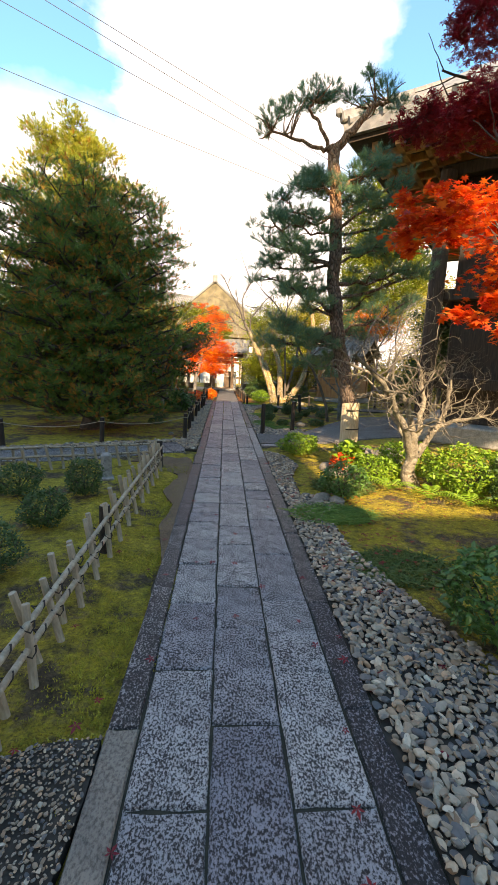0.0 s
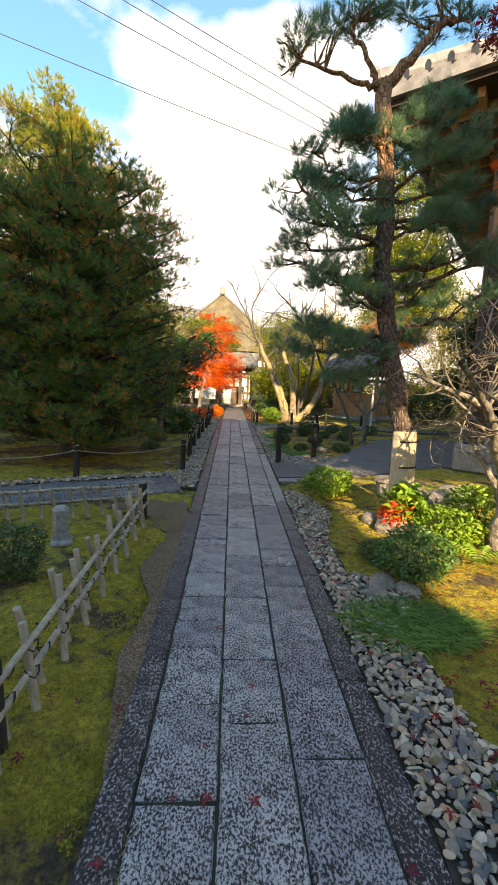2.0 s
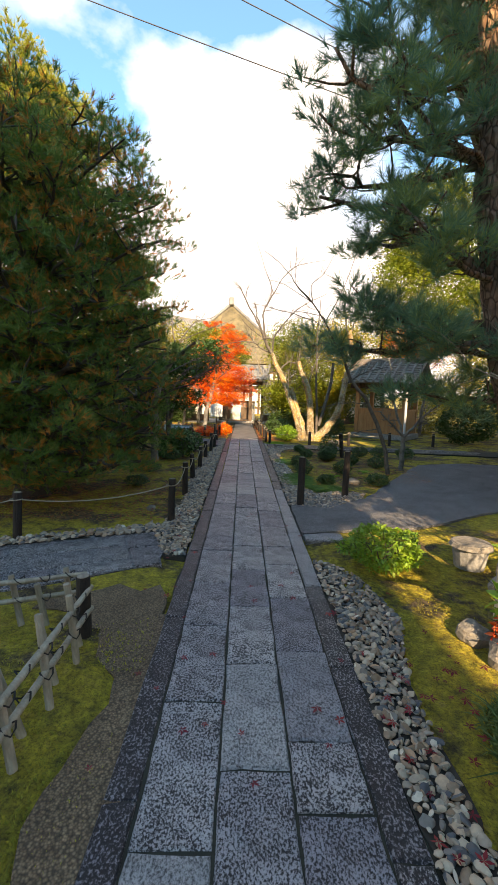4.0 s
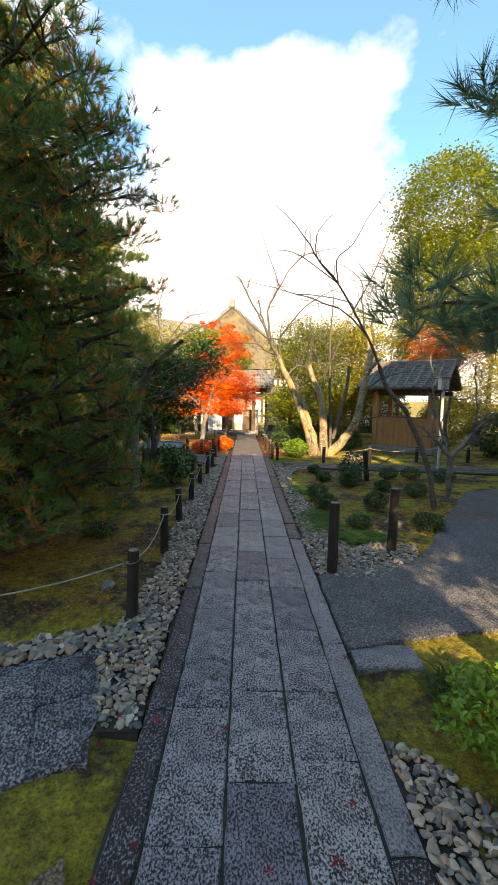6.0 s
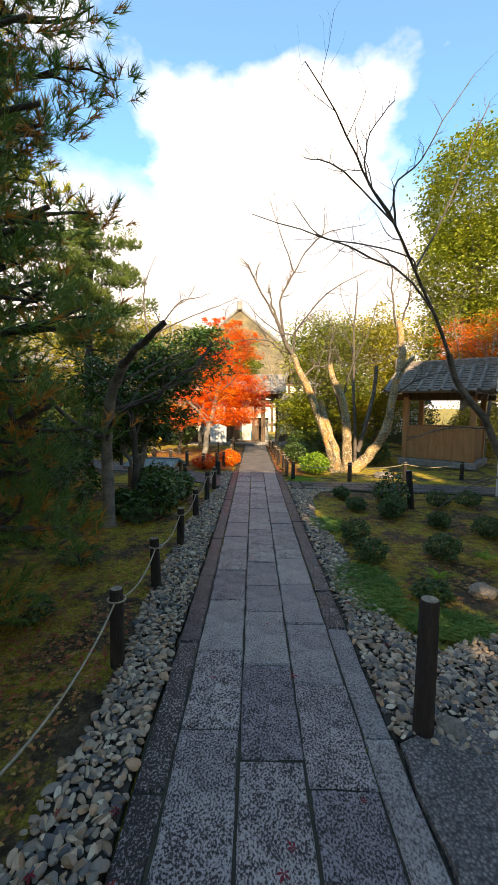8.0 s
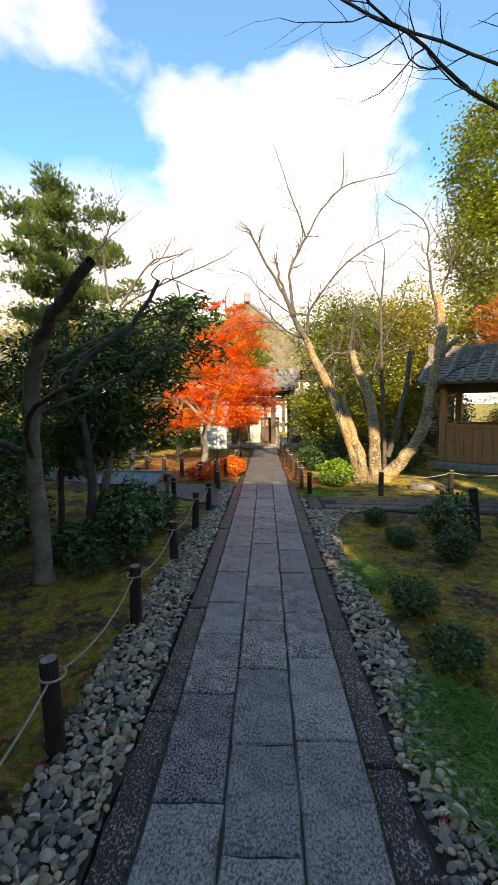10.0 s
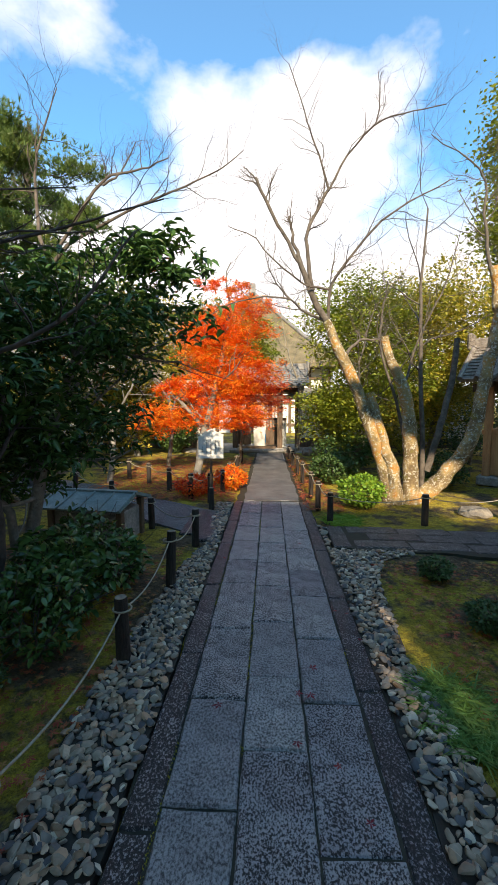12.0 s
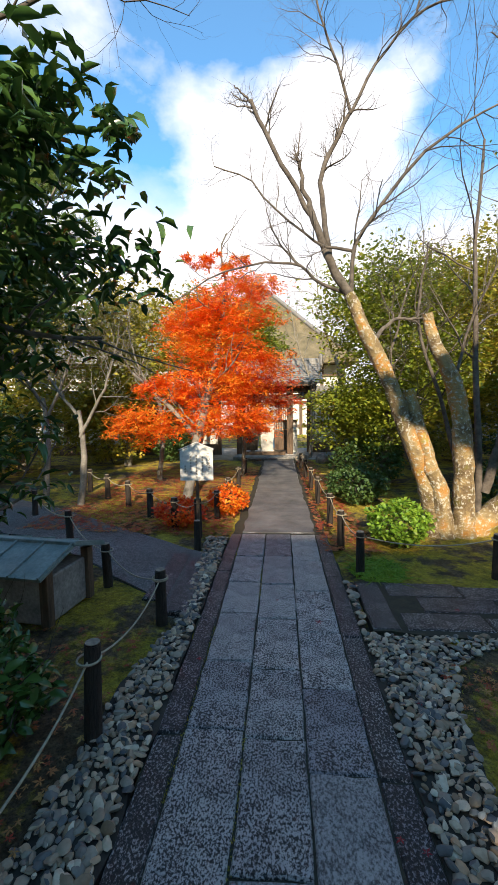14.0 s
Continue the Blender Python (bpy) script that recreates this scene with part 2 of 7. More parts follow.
M_BAMBOO = mat_plain("old_bamboo", (0.28, 0.23, 0.16), (0.5, 0.44, 0.33), 9, 0.6, 0.3, 0.005, stretch=(2, 2, 0.6))
M_TIE = mat_plain("black_cord", (0.015, 0.012, 0.01), (0.04, 0.03, 0.025), 30)
M_BARK = mat_plain("pine_bark", (0.05, 0.032, 0.022), (0.20, 0.13, 0.09), 9, 0.9, 1.0, 0.05, stretch=(2, 2, 0.7), fine=26)
M_PINEBARK, _nt, _b = nodes_of("pine_bark_reddening_upward")
_v = _nt.nodes.new("ShaderNodeTexVoronoi")
_v.feature, _v.inputs["Scale"].default_value = "DISTANCE_TO_EDGE", 16
_co = _nt.nodes.new("ShaderNodeTexCoord")
_mp = _nt.nodes.new("ShaderNodeMapping")
_mp.inputs["Scale"].default_value = (1.6, 1.6, 0.7)
_nt.links.new(_co.outputs["Object"], _mp.inputs[0])
_nt.links.new(_mp.outputs[0], _v.inputs["Vector"])
_sp = _nt.nodes.new("ShaderNodeSeparateXYZ")
_nt.links.new(_co.outputs["Object"], _sp.inputs[0])
_n = tex(_nt, "noise", 14, 5)
_lowc = ramp(_nt, [(0.3, (0.10, 0.07, 0.055)), (0.7, (0.27, 0.2, 0.15))], _n)
_highc = ramp(_nt, [(0.3, (0.26, 0.12, 0.06)), (0.7, (0.52, 0.32, 0.18))], _n)
_mr = _nt.nodes.new("ShaderNodeMapRange")
_mr.inputs["From Min"].default_value, _mr.inputs["From Max"].default_value = 3.2, 4.0
_nt.links.new(_sp.outputs[2], _mr.inputs["Value"])
_c = blend(_nt, _mr.outputs[0], _lowc, _highc)
_c = blend(_nt, 0.85, _c, ramp(_nt, [(0.0, (0.12, 0.1, 0.09)), (0.12, (1, 1, 1))], _v.outputs["Distance"]), "MULTIPLY")
_nt.links.new(_c, _b.inputs["Base Color"])
_b.inputs["Roughness"].default_value = 0.95
bump(_nt, _b, _v.outputs["Distance"], 1.0, 0.05)
M_BARKG = mat_plain("grey_bark", (0.10, 0.095, 0.08), (0.32, 0.30, 0.26), 7, 0.9, 0.7, 0.02)
M_BARKP = mat_plain("lichen_bark", (0.10, 0.085, 0.06), (0.46, 0.41, 0.32), 16, 0.9, 0.9, 0.03)
M_OLDBARK, _nt, _b = nodes_of("old_cherry_bark")
_f = tex(_nt, "noise", 3.2, 5)
_c = ramp(_nt, [(0.30, (0.20, 0.18, 0.03)), (0.42, (0.16, 0.11, 0.06)), (0.53, (0.36, 0.27, 0.13)), (0.62, (0.46, 0.22, 0.05)), (0.7, (0.34, 0.30, 0.08))], _f)
_l = tex(_nt, "noise", 26, 4, 0.7)
_c = blend(_nt, ramp(_nt, [(0.54, (0, 0, 0)), (0.6, (1, 1, 1))], _l), _c, (0.52, 0.5, 0.42))
_nt.links.new(_c, _b.inputs["Base Color"])
_b.inputs["Roughness"].default_value = 0.95
bump(_nt, _b, _l, 1.0, 0.03)
M_TWIGD = mat_plain("dark_twig_bark", (0.05, 0.04, 0.036), (0.16, 0.13, 0.115), 14, 0.9, 0.5, 0.008)
M_TWIG = mat_plain("grey_twig_bark", (0.06, 0.05, 0.042), (0.20, 0.17, 0.14), 12, 0.9, 0.5, 0.01)
M_BARKD = mat_plain("dark_bark", (0.04, 0.033, 0.028), (0.12, 0.1, 0.085), 9, 0.9, 0.7, 0.02)
M_WRAP = mat_plain("straw_wrap", (0.5, 0.4, 0.25), (0.72, 0.62, 0.44), 12, 0.85, 0.5, 0.01, stretch=(6, 6, 0.8))
M_NEED = mat_leaf("pine_needles", [(0.055, 0.12, 0.035), (0.11, 0.19, 0.045), (0.17, 0.24, 0.05), (0.24, 0.26, 0.05)], 0.45, 0.4)
M_NEEDB = mat_leaf("blue_pine_needles", [(0.05, 0.15, 0.12), (0.12, 0.27, 0.17), (0.36, 0.46, 0.09)], 0.45, 0.4)
M_NEEDD = mat_leaf("deep_pine_needles", [(0.04, 0.10, 0.03), (0.09, 0.19, 0.04), (0.15, 0.26, 0.05), (0.24, 0.29, 0.06)], 0.45, 0.4)
# Needles with strong yellow sunlight already put into their colours.
M_NEEDSUN = mat_leaf("sunlit_pine_needles", [(0.14, 0.20, 0.03), (0.32, 0.38, 0.04), (0.50, 0.48, 0.06), (0.56, 0.36, 0.05)], 0.5, 0.4)
M_NEEDO = mat_leaf("dying_needles", [(0.26, 0.10, 0.02), (0.52, 0.22, 0.035), (0.62, 0.33, 0.06)], 0.6, 0.3)
M_MAPLE = mat_leaf("red_maple_leaves", [(0.36, 0.02, 0.015), (0.68, 0.06, 0.014), (0.84, 0.17, 0.02), (0.86, 0.36, 0.05)], 0.5, 0.45)
M_MAPLED = mat_leaf("crimson_maple_leaves", [(0.13, 0.008, 0.018), (0.28, 0.015, 0.03), (0.42, 0.04, 0.02)], 0.5, 0.35)
M_MAPLEO = mat_leaf("orange_maple_leaves", [(0.66, 0.05, 0.012), (0.88, 0.15, 0.012), (0.9, 0.32, 0.02), (0.74, 0.55, 0.06)], 0.5, 0.45)
M_BROAD = mat_leaf("camellia_leaves", [(0.026, 0.068, 0.018), (0.058, 0.13, 0.03), (0.12, 0.21, 0.045)], 0.25, 0.15)
M_OLIVE = mat_leaf("olive_leaves", [(0.10, 0.12, 0.018), (0.26, 0.26, 0.03), (0.46, 0.40, 0.045), (0.58, 0.42, 0.06)], 0.5, 0.35)
M_CAMPH = mat_leaf("camphor_leaves", [(0.09, 0.14, 0.015), (0.22, 0.27, 0.025), (0.40, 0.40, 0.04)], 0.45, 0.35)
M_SHRUB = mat_leaf("shrub_leaves", [(0.025, 0.06, 0.018), (0.06, 0.12, 0.028), (0.11, 0.18, 0.04)], 0.5, 0.2)
M_BRIGHT = mat_leaf("bright_leaves", [(0.09, 0.2, 0.02), (0.2, 0.36, 0.03), (0.36, 0.46, 0.05)], 0.5, 0.3)
M_GRASS = mat_leaf("grass_blades", [(0.04, 0.08, 0.02), (0.09, 0.15, 0.03), (0.17, 0.2, 0.05)], 0.6, 0.2)
M_GREENC = mat_leaf("fresh_groundcover", [(0.06, 0.14, 0.03), (0.13, 0.26, 0.05), (0.24, 0.34, 0.07)], 0.6, 0.25)
M_FALLEN = mat_leaf("fallen_leaves", [(0.18, 0.02, 0.015), (0.35, 0.05, 0.02), (0.35, 0.16, 0.05), (0.5, 0.33, 0.09)], 0.7, 0.1)
M_WOOD = mat_plain("old_timber", (0.07, 0.045, 0.028), (0.20, 0.13, 0.08), 5, 0.75, 0.4, 0.01, stretch=(4, 4, 0.5))
M_WOODR = mat_plain("orange_timber", (0.42, 0.19, 0.07), (0.6, 0.33, 0.14), 5, 0.7, 0.3, 0.01, stretch=(4, 4, 0.5))
M_TILE = mat_plain("grey_roof_tile", (0.15, 0.15, 0.15), (0.33, 0.32, 0.30), 6, 0.6, 0.3, 0.01)
M_PLASTER = mat_plain("white_plaster", (0.68, 0.66, 0.6), (0.8, 0.79, 0.75), 3, 0.85, 0.1, 0.005)
M_SHINGLE = mat_plain("bark_roof", (0.12, 0.10, 0.085), (0.34, 0.30, 0.26), 10, 0.9, 0.6, 0.02)
M_STONE = mat_plain("dressed_stone", (0.2, 0.2, 0.19), (0.42, 0.41, 0.38), 10, 0.8, 0.4, 0.01)
M_SIGN = mat_plain("sign_board", (0.62, 0.62, 0.6), (0.74, 0.74, 0.72), 4, 0.6, 0.05, 0.002)
M_INK = mat_plain("ink", (0.03, 0.03, 0.03), (0.06, 0.06, 0.06), 10)
M_BLUE = mat_plain("blue_cloth", (0.02, 0.16, 0.42), (0.04, 0.3, 0.6), 10)
M_COPPER = mat_plain("green_copper", (0.16, 0.24, 0.23), (0.3, 0.38, 0.36), 8, 0.5)
M_WIRE = mat_plain("wire", (0.05, 0.05, 0.055), (0.09, 0.09, 0.1), 3)


# ---- mesh helpers ----
def mesh_np(name, V, F, mat):
    """A mesh from arrays: V (n, 3) and F (m, k) with k corners in each face."""
    V, F = np.asarray(V, np.float32).reshape(-1, 3), np.asarray(F, np.int32)
    me = bpy.data.meshes.new(name)
    me.vertices.add(len(V))
    me.vertices.foreach_set("co", V.ravel())
    me.loops.add(F.size)
    me.loops.foreach_set("vertex_index", F.ravel())
    me.polygons.add(len(F))
    me.polygons.foreach_set("loop_start", np.arange(0, F.size, F.shape[1], dtype=np.int32))
    me.update(calc_edges=True)
    if mat:
        me.materials.append(mat)
    return me


def put(name, me, parent=None, label="", at=None, kind=""):
    ob = new(name, me)
    if parent:
        ob.parent = parent
    if at is not None:
        ob.matrix_basis = at
    return tagged(ob, label=label, kind=kind)


def part(name, bm, material, parent, label="", at=None, smooth=False):
    me = bpy.data.meshes.new(name)
    if smooth:
        for f in bm.faces:
            f.smooth = True
    bm.to_mesh(me)
    bm.free()
    me.materials.append(material)
    return put(name, me, parent, label, at)


def thing(name, x, y, z, rz=0, label="", category="", group=""):
    ob = new(name)
    ob.matrix_basis = pose(x, y, z, 0, 0, rz)
    return tagged(ob, label, category, group)


def box(bm, lo, hi, bevel=0.0, m=None):
    c, s = (Vector(lo) + Vector(hi)) / 2, Vector(hi) - Vector(lo)
    r = bmesh.ops.create_cube(bm, size=1, matrix=(m or Matrix()) @ Matrix.Translation(c) @ Matrix.Diagonal((*s, 1)))
    if bevel:
        es = {e for v in r["verts"] for e in v.link_edges}
        bmesh.ops.bevel(bm, geom=list(es), offset=bevel, segments=1, affect="EDGES")
    return bm


def boxed(lo, hi, bevel=0.0, m=None):
    return box(bmesh.new(), lo, hi, bevel, m)


def tube_arrays(lines, sides=6, rough=0.0):
    """Tapered tubes along polylines; lines are (points (n, 3), radii (n)). rough: how knobbly the bark is."""
    V, F, base = [], [], 0
    ang = np.arange(sides) * 2 * math.pi / sides
    ca, sa = np.cos(ang), np.sin(ang)
    for P, R in lines:
        P, R = np.asarray(P, float), np.asarray(R, float)
        n = len(P)
        T = np.gradient(P, axis=0)
        T /= np.linalg.norm(T, axis=1)[:, None] + 1e-9
        ref = np.where(np.abs(T[:, 2:3]) > 0.9, np.array([[1.0, 0, 0]]), np.array([[0, 0, 1.0]]))
        ref = np.repeat(ref[:1], n, 0)
        A = np.cross(T, ref)
        A /= np.linalg.norm(A, axis=1)[:, None] + 1e-9
        B = np.cross(T, A)
        if rough:
            g = np.array([[1 + rough * (1.3 * noise.noise((p[0] * 7 + c, p[1] * 7 + q, p[2] * 5)) + 0.8 * noise.noise((p[0] * 22 + 3 * c, p[1] * 22 + 3 * q, p[2] * 16))) for c, q in zip(ca, sa)] for p in P])
            R2 = R[:, None] * g
        else:
            R2 = np.repeat(R[:, None], sides, 1)
        ring = P[:, None] + R2[:, :, None] * (A[:, None] * ca[None, :, None] + B[:, None] * sa[None, :, None])
        V.append(ring.reshape(-1, 3))
        i, j = np.meshgrid(np.arange(n - 1), np.arange(sides), indexing="ij")
        a = base + i * sides + j
        b = base + i * sides + (j + 1) % sides
        F.append(np.stack([a, b, b + sides, a + sides], -1).reshape(-1, 4))
        base += n * sides
    return np.concatenate(V), np.concatenate(F)


def tubes(name, lines, mat, sides=6, rough=0.0):
    me = mesh_np(name, *tube_arrays(lines, sides, rough), mat)
    me.polygons.foreach_set("use_smooth", np.ones(len(me.polygons), bool))
    return me


def cylinder_bm(r0, r1, h, sides=12, bev=0.006):
    bm = bmesh.new()
    bmesh.ops.create_cone(bm, cap_ends=True, segments=sides, radius1=r0, radius2=r1, depth=h, matrix=Matrix.Translation((0, 0, h / 2)))
    if bev:
        top = [e for e in bm.edges if all(v.co.z > h - 1e-4 for v in e.verts)]
        bmesh.ops.bevel(bm, geom=top, offset=bev, segments=2, affect="EDGES")
    return bm


def frames_random(n, rng, flat=0.0):
    """n random turning matrices; flat near 1 keeps leaves level."""
    N = rng.normal(size=(n, 3))
    N[:, 2] = np.abs(N[:, 2]) + flat * 3
    N /= np.linalg.norm(N, axis=1)[:, None]
    A = rng.normal(size=(n, 3))
    A -= (A * N).sum(1)[:, None] * N
    A /= np.linalg.norm(A, axis=1)[:, None]
    return A, np.cross(N, A), N


LEAF = (np.array([[0, 0, 0], [0.28, 0.42, 0.10], [0.30, 0.0, 0.0], [0.28, -0.42, 0.10], [1, 0, -0.12], [0.66, 0.36, 0.07], [0.66, -0.36, 0.07], [0.66, 0, -0.02]]) * np.array([1, 0.55, 1]),
        np.array([[0, 2, 1], [0, 3, 2], [2, 7, 5], [2, 5, 1], [2, 3, 6], [2, 6, 7], [7, 4, 5], [7, 6, 4]]))
LEAF_LONG = (LEAF[0] * np.array([1, 0.72, 1.6]), LEAF[1])
LEAF_FAR = (np.array([[0, 0, 0], [0.5, 0.33, 0.1], [1, 0, 0], [0.5, -0.33, 0.1]]), np.array([[0, 2, 1], [0, 3, 2]]))


def star(lobes=7):
    """A maple leaf: pointed lobes fanned round its stalk."""
    V, F = [(0, 0, 0)], []
    for k in range(lobes):
        a = radians(-128 + 256 * k / (lobes - 1))
        L = 1.0 - 0.42 * abs(k - (lobes - 1) / 2) / ((lobes - 1) / 2)
        for d, r in ((-21, 0.5), (0, 1.0), (21, 0.5)):
            V.append((r * L * math.cos(a + radians(d)), r * L * math.sin(a + radians(d)), -0.12 * r))
        b = 1 + 3 * k
        F += [(0, b, b + 1), (0, b + 1, b + 2)]
    return np.array(V, float), np.array(F)


MAPLE = star(7)
MAPLE_FAR = star(5)
MAPLE_3 = star(3)


def leaf_arrays(P, size, rng, shape=LEAF, flat=0.3, jitter=0.35, out=None):
    n = len(P)
    A, B, N = frames_random(n, rng, flat)
    if out is not None:
        A = out + rng.normal(size=(n, 3)) * 0.45
        A /= np.linalg.norm(A, axis=1)[:, None]
        N = N - (N * A).sum(1)[:, None] * A
        N /= np.linalg.norm(N, axis=1)[:, None]
        B = np.cross(N, A)
    S = size * (1 + rng.uniform(-jitter, jitter, n))
    L, F = shape
    V = P[:, None] + S[:, None, None] * (A[:, None] * L[None, :, 0:1] + B[:, None] * L[None, :, 1:2] + N[:, None] * L[None, :, 2:3])
    return V.reshape(-1, 3), (F[None] + (np.arange(n) * len(L))[:, None, None]).reshape(-1, F.shape[1])


def leaves(name, P, size, mat, rng, shape=LEAF, flat=0.3, jitter=0.35, out=None):
    return mesh_np(name, *leaf_arrays(np.asarray(P, float), size, rng, shape, flat, jitter, out), mat)


def tuft_arrays(P, D, rng, count=26, length=0.10, width=0.0022, spread=0.9):
    """Needle tufts: count thin needles fanned round the direction D at each point P."""
    n = len(P)
    base = np.repeat(P, count, 0)
    d = np.repeat(D, count, 0) + rng.normal(size=(n * count, 3)) * spread * 0.55
    d /= np.linalg.norm(d, axis=1)[:, None]
    L = length * rng.uniform(0.7, 1.15, (n * count, 1))
    side = np.cross(d, rng.normal(size=(n * count, 3)))
    side /= np.linalg.norm(side, axis=1)[:, None]
    base = base - np.repeat(D, count, 0) * rng.uniform(0, 0.06, (n * count, 1))
    V = np.stack([base - side * width, base + side * width, base + d * L], 1)
    return V.reshape(-1, 3), np.arange(n * count * 3).reshape(-1, 3)


def unit(v):
    v = np.asarray(v, float)
    return v / (np.linalg.norm(v) + 1e-9)


def grow(lines, tips, p, d, length, r, level, rng, o):
    """Grows one limb from p along d and its side shoots; fills lines with tubes and tips with (place, way)."""
    n = o.get("seg", 5)
    P, R = [np.array(p, float)], [r]
    dd = unit(d)
    for k in range(n):
        dd = unit(dd + rng.normal(size=3) * o.get("wob", 0.18) + np.array([0, 0, o.get("up", 0.05)]))
        P.append(P[-1] + dd * length / n)
        R.append(r * (1 - (1 - o.get("taper", 0.45)) * (k + 1) / n))
    lines.append((P, R))
    if level <= 0:
        tips.append((P[-1], dd))
        if o.get("along", 0):
            for k in range(1, n):
                tips.append((P[k], unit(P[k + 1] - P[k] + rng.normal(size=3) * 0.5)))
        return
    kids = o.get("kids", 4)
    for c in range(kids):
        f = (c + 1 + rng.uniform(-0.3, 0.3)) / kids
        q = min(n - 1e-3, max(1.0, f * n))
        i = int(q)
        s = P[i] + (P[min(n, i + 1)] - P[i]) * (q - i)
        t = unit(P[min(n, i + 1)] - P[max(0, i - 1)])
        w = unit(rng.normal(size=3) * np.array([1, 1, o.get("vert", 0.7)]))
        w = unit(w - t * (w @ t))
        a = radians(rng.uniform(*o.get("angle", (28, 55))))
        grow(lines, tips, s, t * math.cos(a) + w * math.sin(a), length * rng.uniform(*o.get("ratio", (0.5, 0.75))), R[i] * o.get("thin", 0.55), level - 1, rng, o)
    tips.append((P[-1], dd))


# ---- large structure ----
rng0 = np.random.default_rng(7)
KERB_L, JL, JC, JR, KERB_R = (-0.59, -0.451), (-0.449, -0.151), (-0.149, 0.149), (0.151, 0.449), (0.451, 0.595)


def ground_sheet():
    """One sheet to the horizon, finely divided and gently uneven near the path."""
    xs = np.concatenate([[-900, -200, -60, -25], np.arange(-12, -0.8, 0.16), [-0.62, 0.62], np.arange(0.8, 12, 0.16), [25, 60, 200, 900]])
    ys = np.concatenate([[-900, -200, -50, -15, -6], np.arange(-2, 27, 0.16), [40, 80, 200, 900]])
    X, Y = np.meshgrid(xs, ys, indexing="ij")
    Z = np.zeros_like(X)
    for i in range(len(xs)):
        for j in range(len(ys)):
            x, y = xs[i], ys[j]
            if abs(x) > 14 or y < -3 or y > 28:
                Z[i, j] = -0.02
            elif abs(x) < 0.7:
                Z[i, j] = -0.055
            else:
                Z[i, j] = -0.015 + 0.022 * noise.noise((x * 1.1, y * 1.1, 0)) + 0.010 * noise.noise((x * 4, y * 4, 3))
    V = np.stack([X, Y, Z], -1).reshape(-1, 3)
    n, m = len(xs), len(ys)
    i, j = np.meshgrid(np.arange(n - 1), np.arange(m - 1), indexing="ij")
    a = (i * m + j).ravel()
    me = mesh_np("ground", V, np.stack([a, a + m, a + m + 1, a + 1], 1), M_MOSS)
    me.polygons.foreach_set("use_smooth", np.ones(len(me.polygons), bool))
    return tagged(new("ground", me), "moss and brown earth over gently uneven garden ground", "ground", kind="structure")


ground_sheet()


def sheet(name, outline, z, mat, label, category):
    """A thin bed with a ragged outline, lying on the ground."""
    pts = []
    for k, p in enumerate(outline):
        q = outline[(k + 1) % len(outline)]
        L = math.dist(p, q)
        n = max(1, int(L / 0.12))
        for s in range(n):
            f = s / n
            x, y = p[0] + (q[0] - p[0]) * f, p[1] + (q[1] - p[1]) * f
            w = 0.05 if 0 < s else 0.0
            pts.append((x + w * noise.noise((x * 3, y * 3, 5)), y + w * noise.noise((x * 3, y * 3, 9))))
    if sum(p[0] * q[1] - q[0] * p[1] for p, q in zip(pts, pts[1:] + pts[:1])) < 0:
        pts.reverse()
    bm = bmesh.new()
    top = [bm.verts.new((x, y, z)) for x, y in pts]
    low = [bm.verts.new((x, y, -0.08)) for x, y in pts]
    bm.faces.new(top)
    for k in range(len(pts)):
        bm.faces.new((top[k - 1], low[k - 1], low[k], top[k]))
    bm.normal_update()
    bmesh.ops.triangulate(bm, faces=[f for f in bm.faces if len(f.verts) > 4], ngon_method="EAR_CLIP")
    bm.normal_update()
    me = bpy.data.meshes.new(name)
    bm.to_mesh(me)
    bm.free()
    me.materials.append(mat)
    return tagged(new(name, me), label, category, kind="structure")


sheet("path_bed", [(-0.58, -3), (0.6, -3), (0.6, 17.5), (0.42, 24.6), (-0.46, 24.6), (-0.58, 17.5)], -0.012, M_JOINT, "dark earth and moss in the joints of the stone path", "path")
sheet("gravel_lane", [(0.61, 8.12), (1.3, 8.3), (2.1, 8.45), (3.6, 9.3), (5.2, 9.4), (9.5, 8.6), (9.5, 12.6), (5.0, 13.3), (3.9, 12.9), (2.6, 11.0), (1.8, 9.75), (0.61, 9.25)], 0.018, M_GRIT, "grey gravel lane branching off between moss beds", "lane")
sheet("gravel_strip", [(-0.53, 2.9), (-0.53, 6.45), (-0.86, 6.45), (-0.72, 5.6), (-0.84, 5.0), (-0.66, 4.5), (-0.72, 3.9), (-0.62, 3.4)], -0.01, M_GRITB, "brown grit worn bare along the kerb", "ground")
sheet("bare_earth", [(-0.63, 5.7), (-0.63, 6.7), (-0.72, 6.9), (-0.85, 6.78), (-1.05, 6.9), (-1.35, 6.7), (-1.5, 6.72), (-1.55, 6.5), (-1.25, 6.45), (-1.15, 6.3), (-0.98, 6.25), (-0.95, 6.0), (-0.8, 5.85)], -0.014, M_GRITB, "brown gritty earth with pebbles before the side lane", "ground")
sheet("lane_left", [(-0.78, 7.27), (-0.96, 8.25), (-2.3, 7.7), (-7.5, 5.6), (-7.5, 4.3), (-2.3, 6.55)], -0.006, M_LANE, "dark granite chips of the side lane", "lane")
sheet("lane_crossing_right", [(0.68, 15.36), (0.68, 16.18), (5.4, 15.7), (9, 15.3), (9, 14.3), (5.4, 14.8)], 0.012, M_JOINT, "dark bed of the crossing stone lane", "lane")
sheet("lane_crossing_left", [(-0.66, 15.5), (-0.7, 16.75), (-3.5, 18.75), (-7, 20.6), (-7, 18.9), (-2.7, 17.15), (-1.4, 16.1)], 0.012, M_GRIT, "dark gravelly side lane with kerb slabs", "lane")
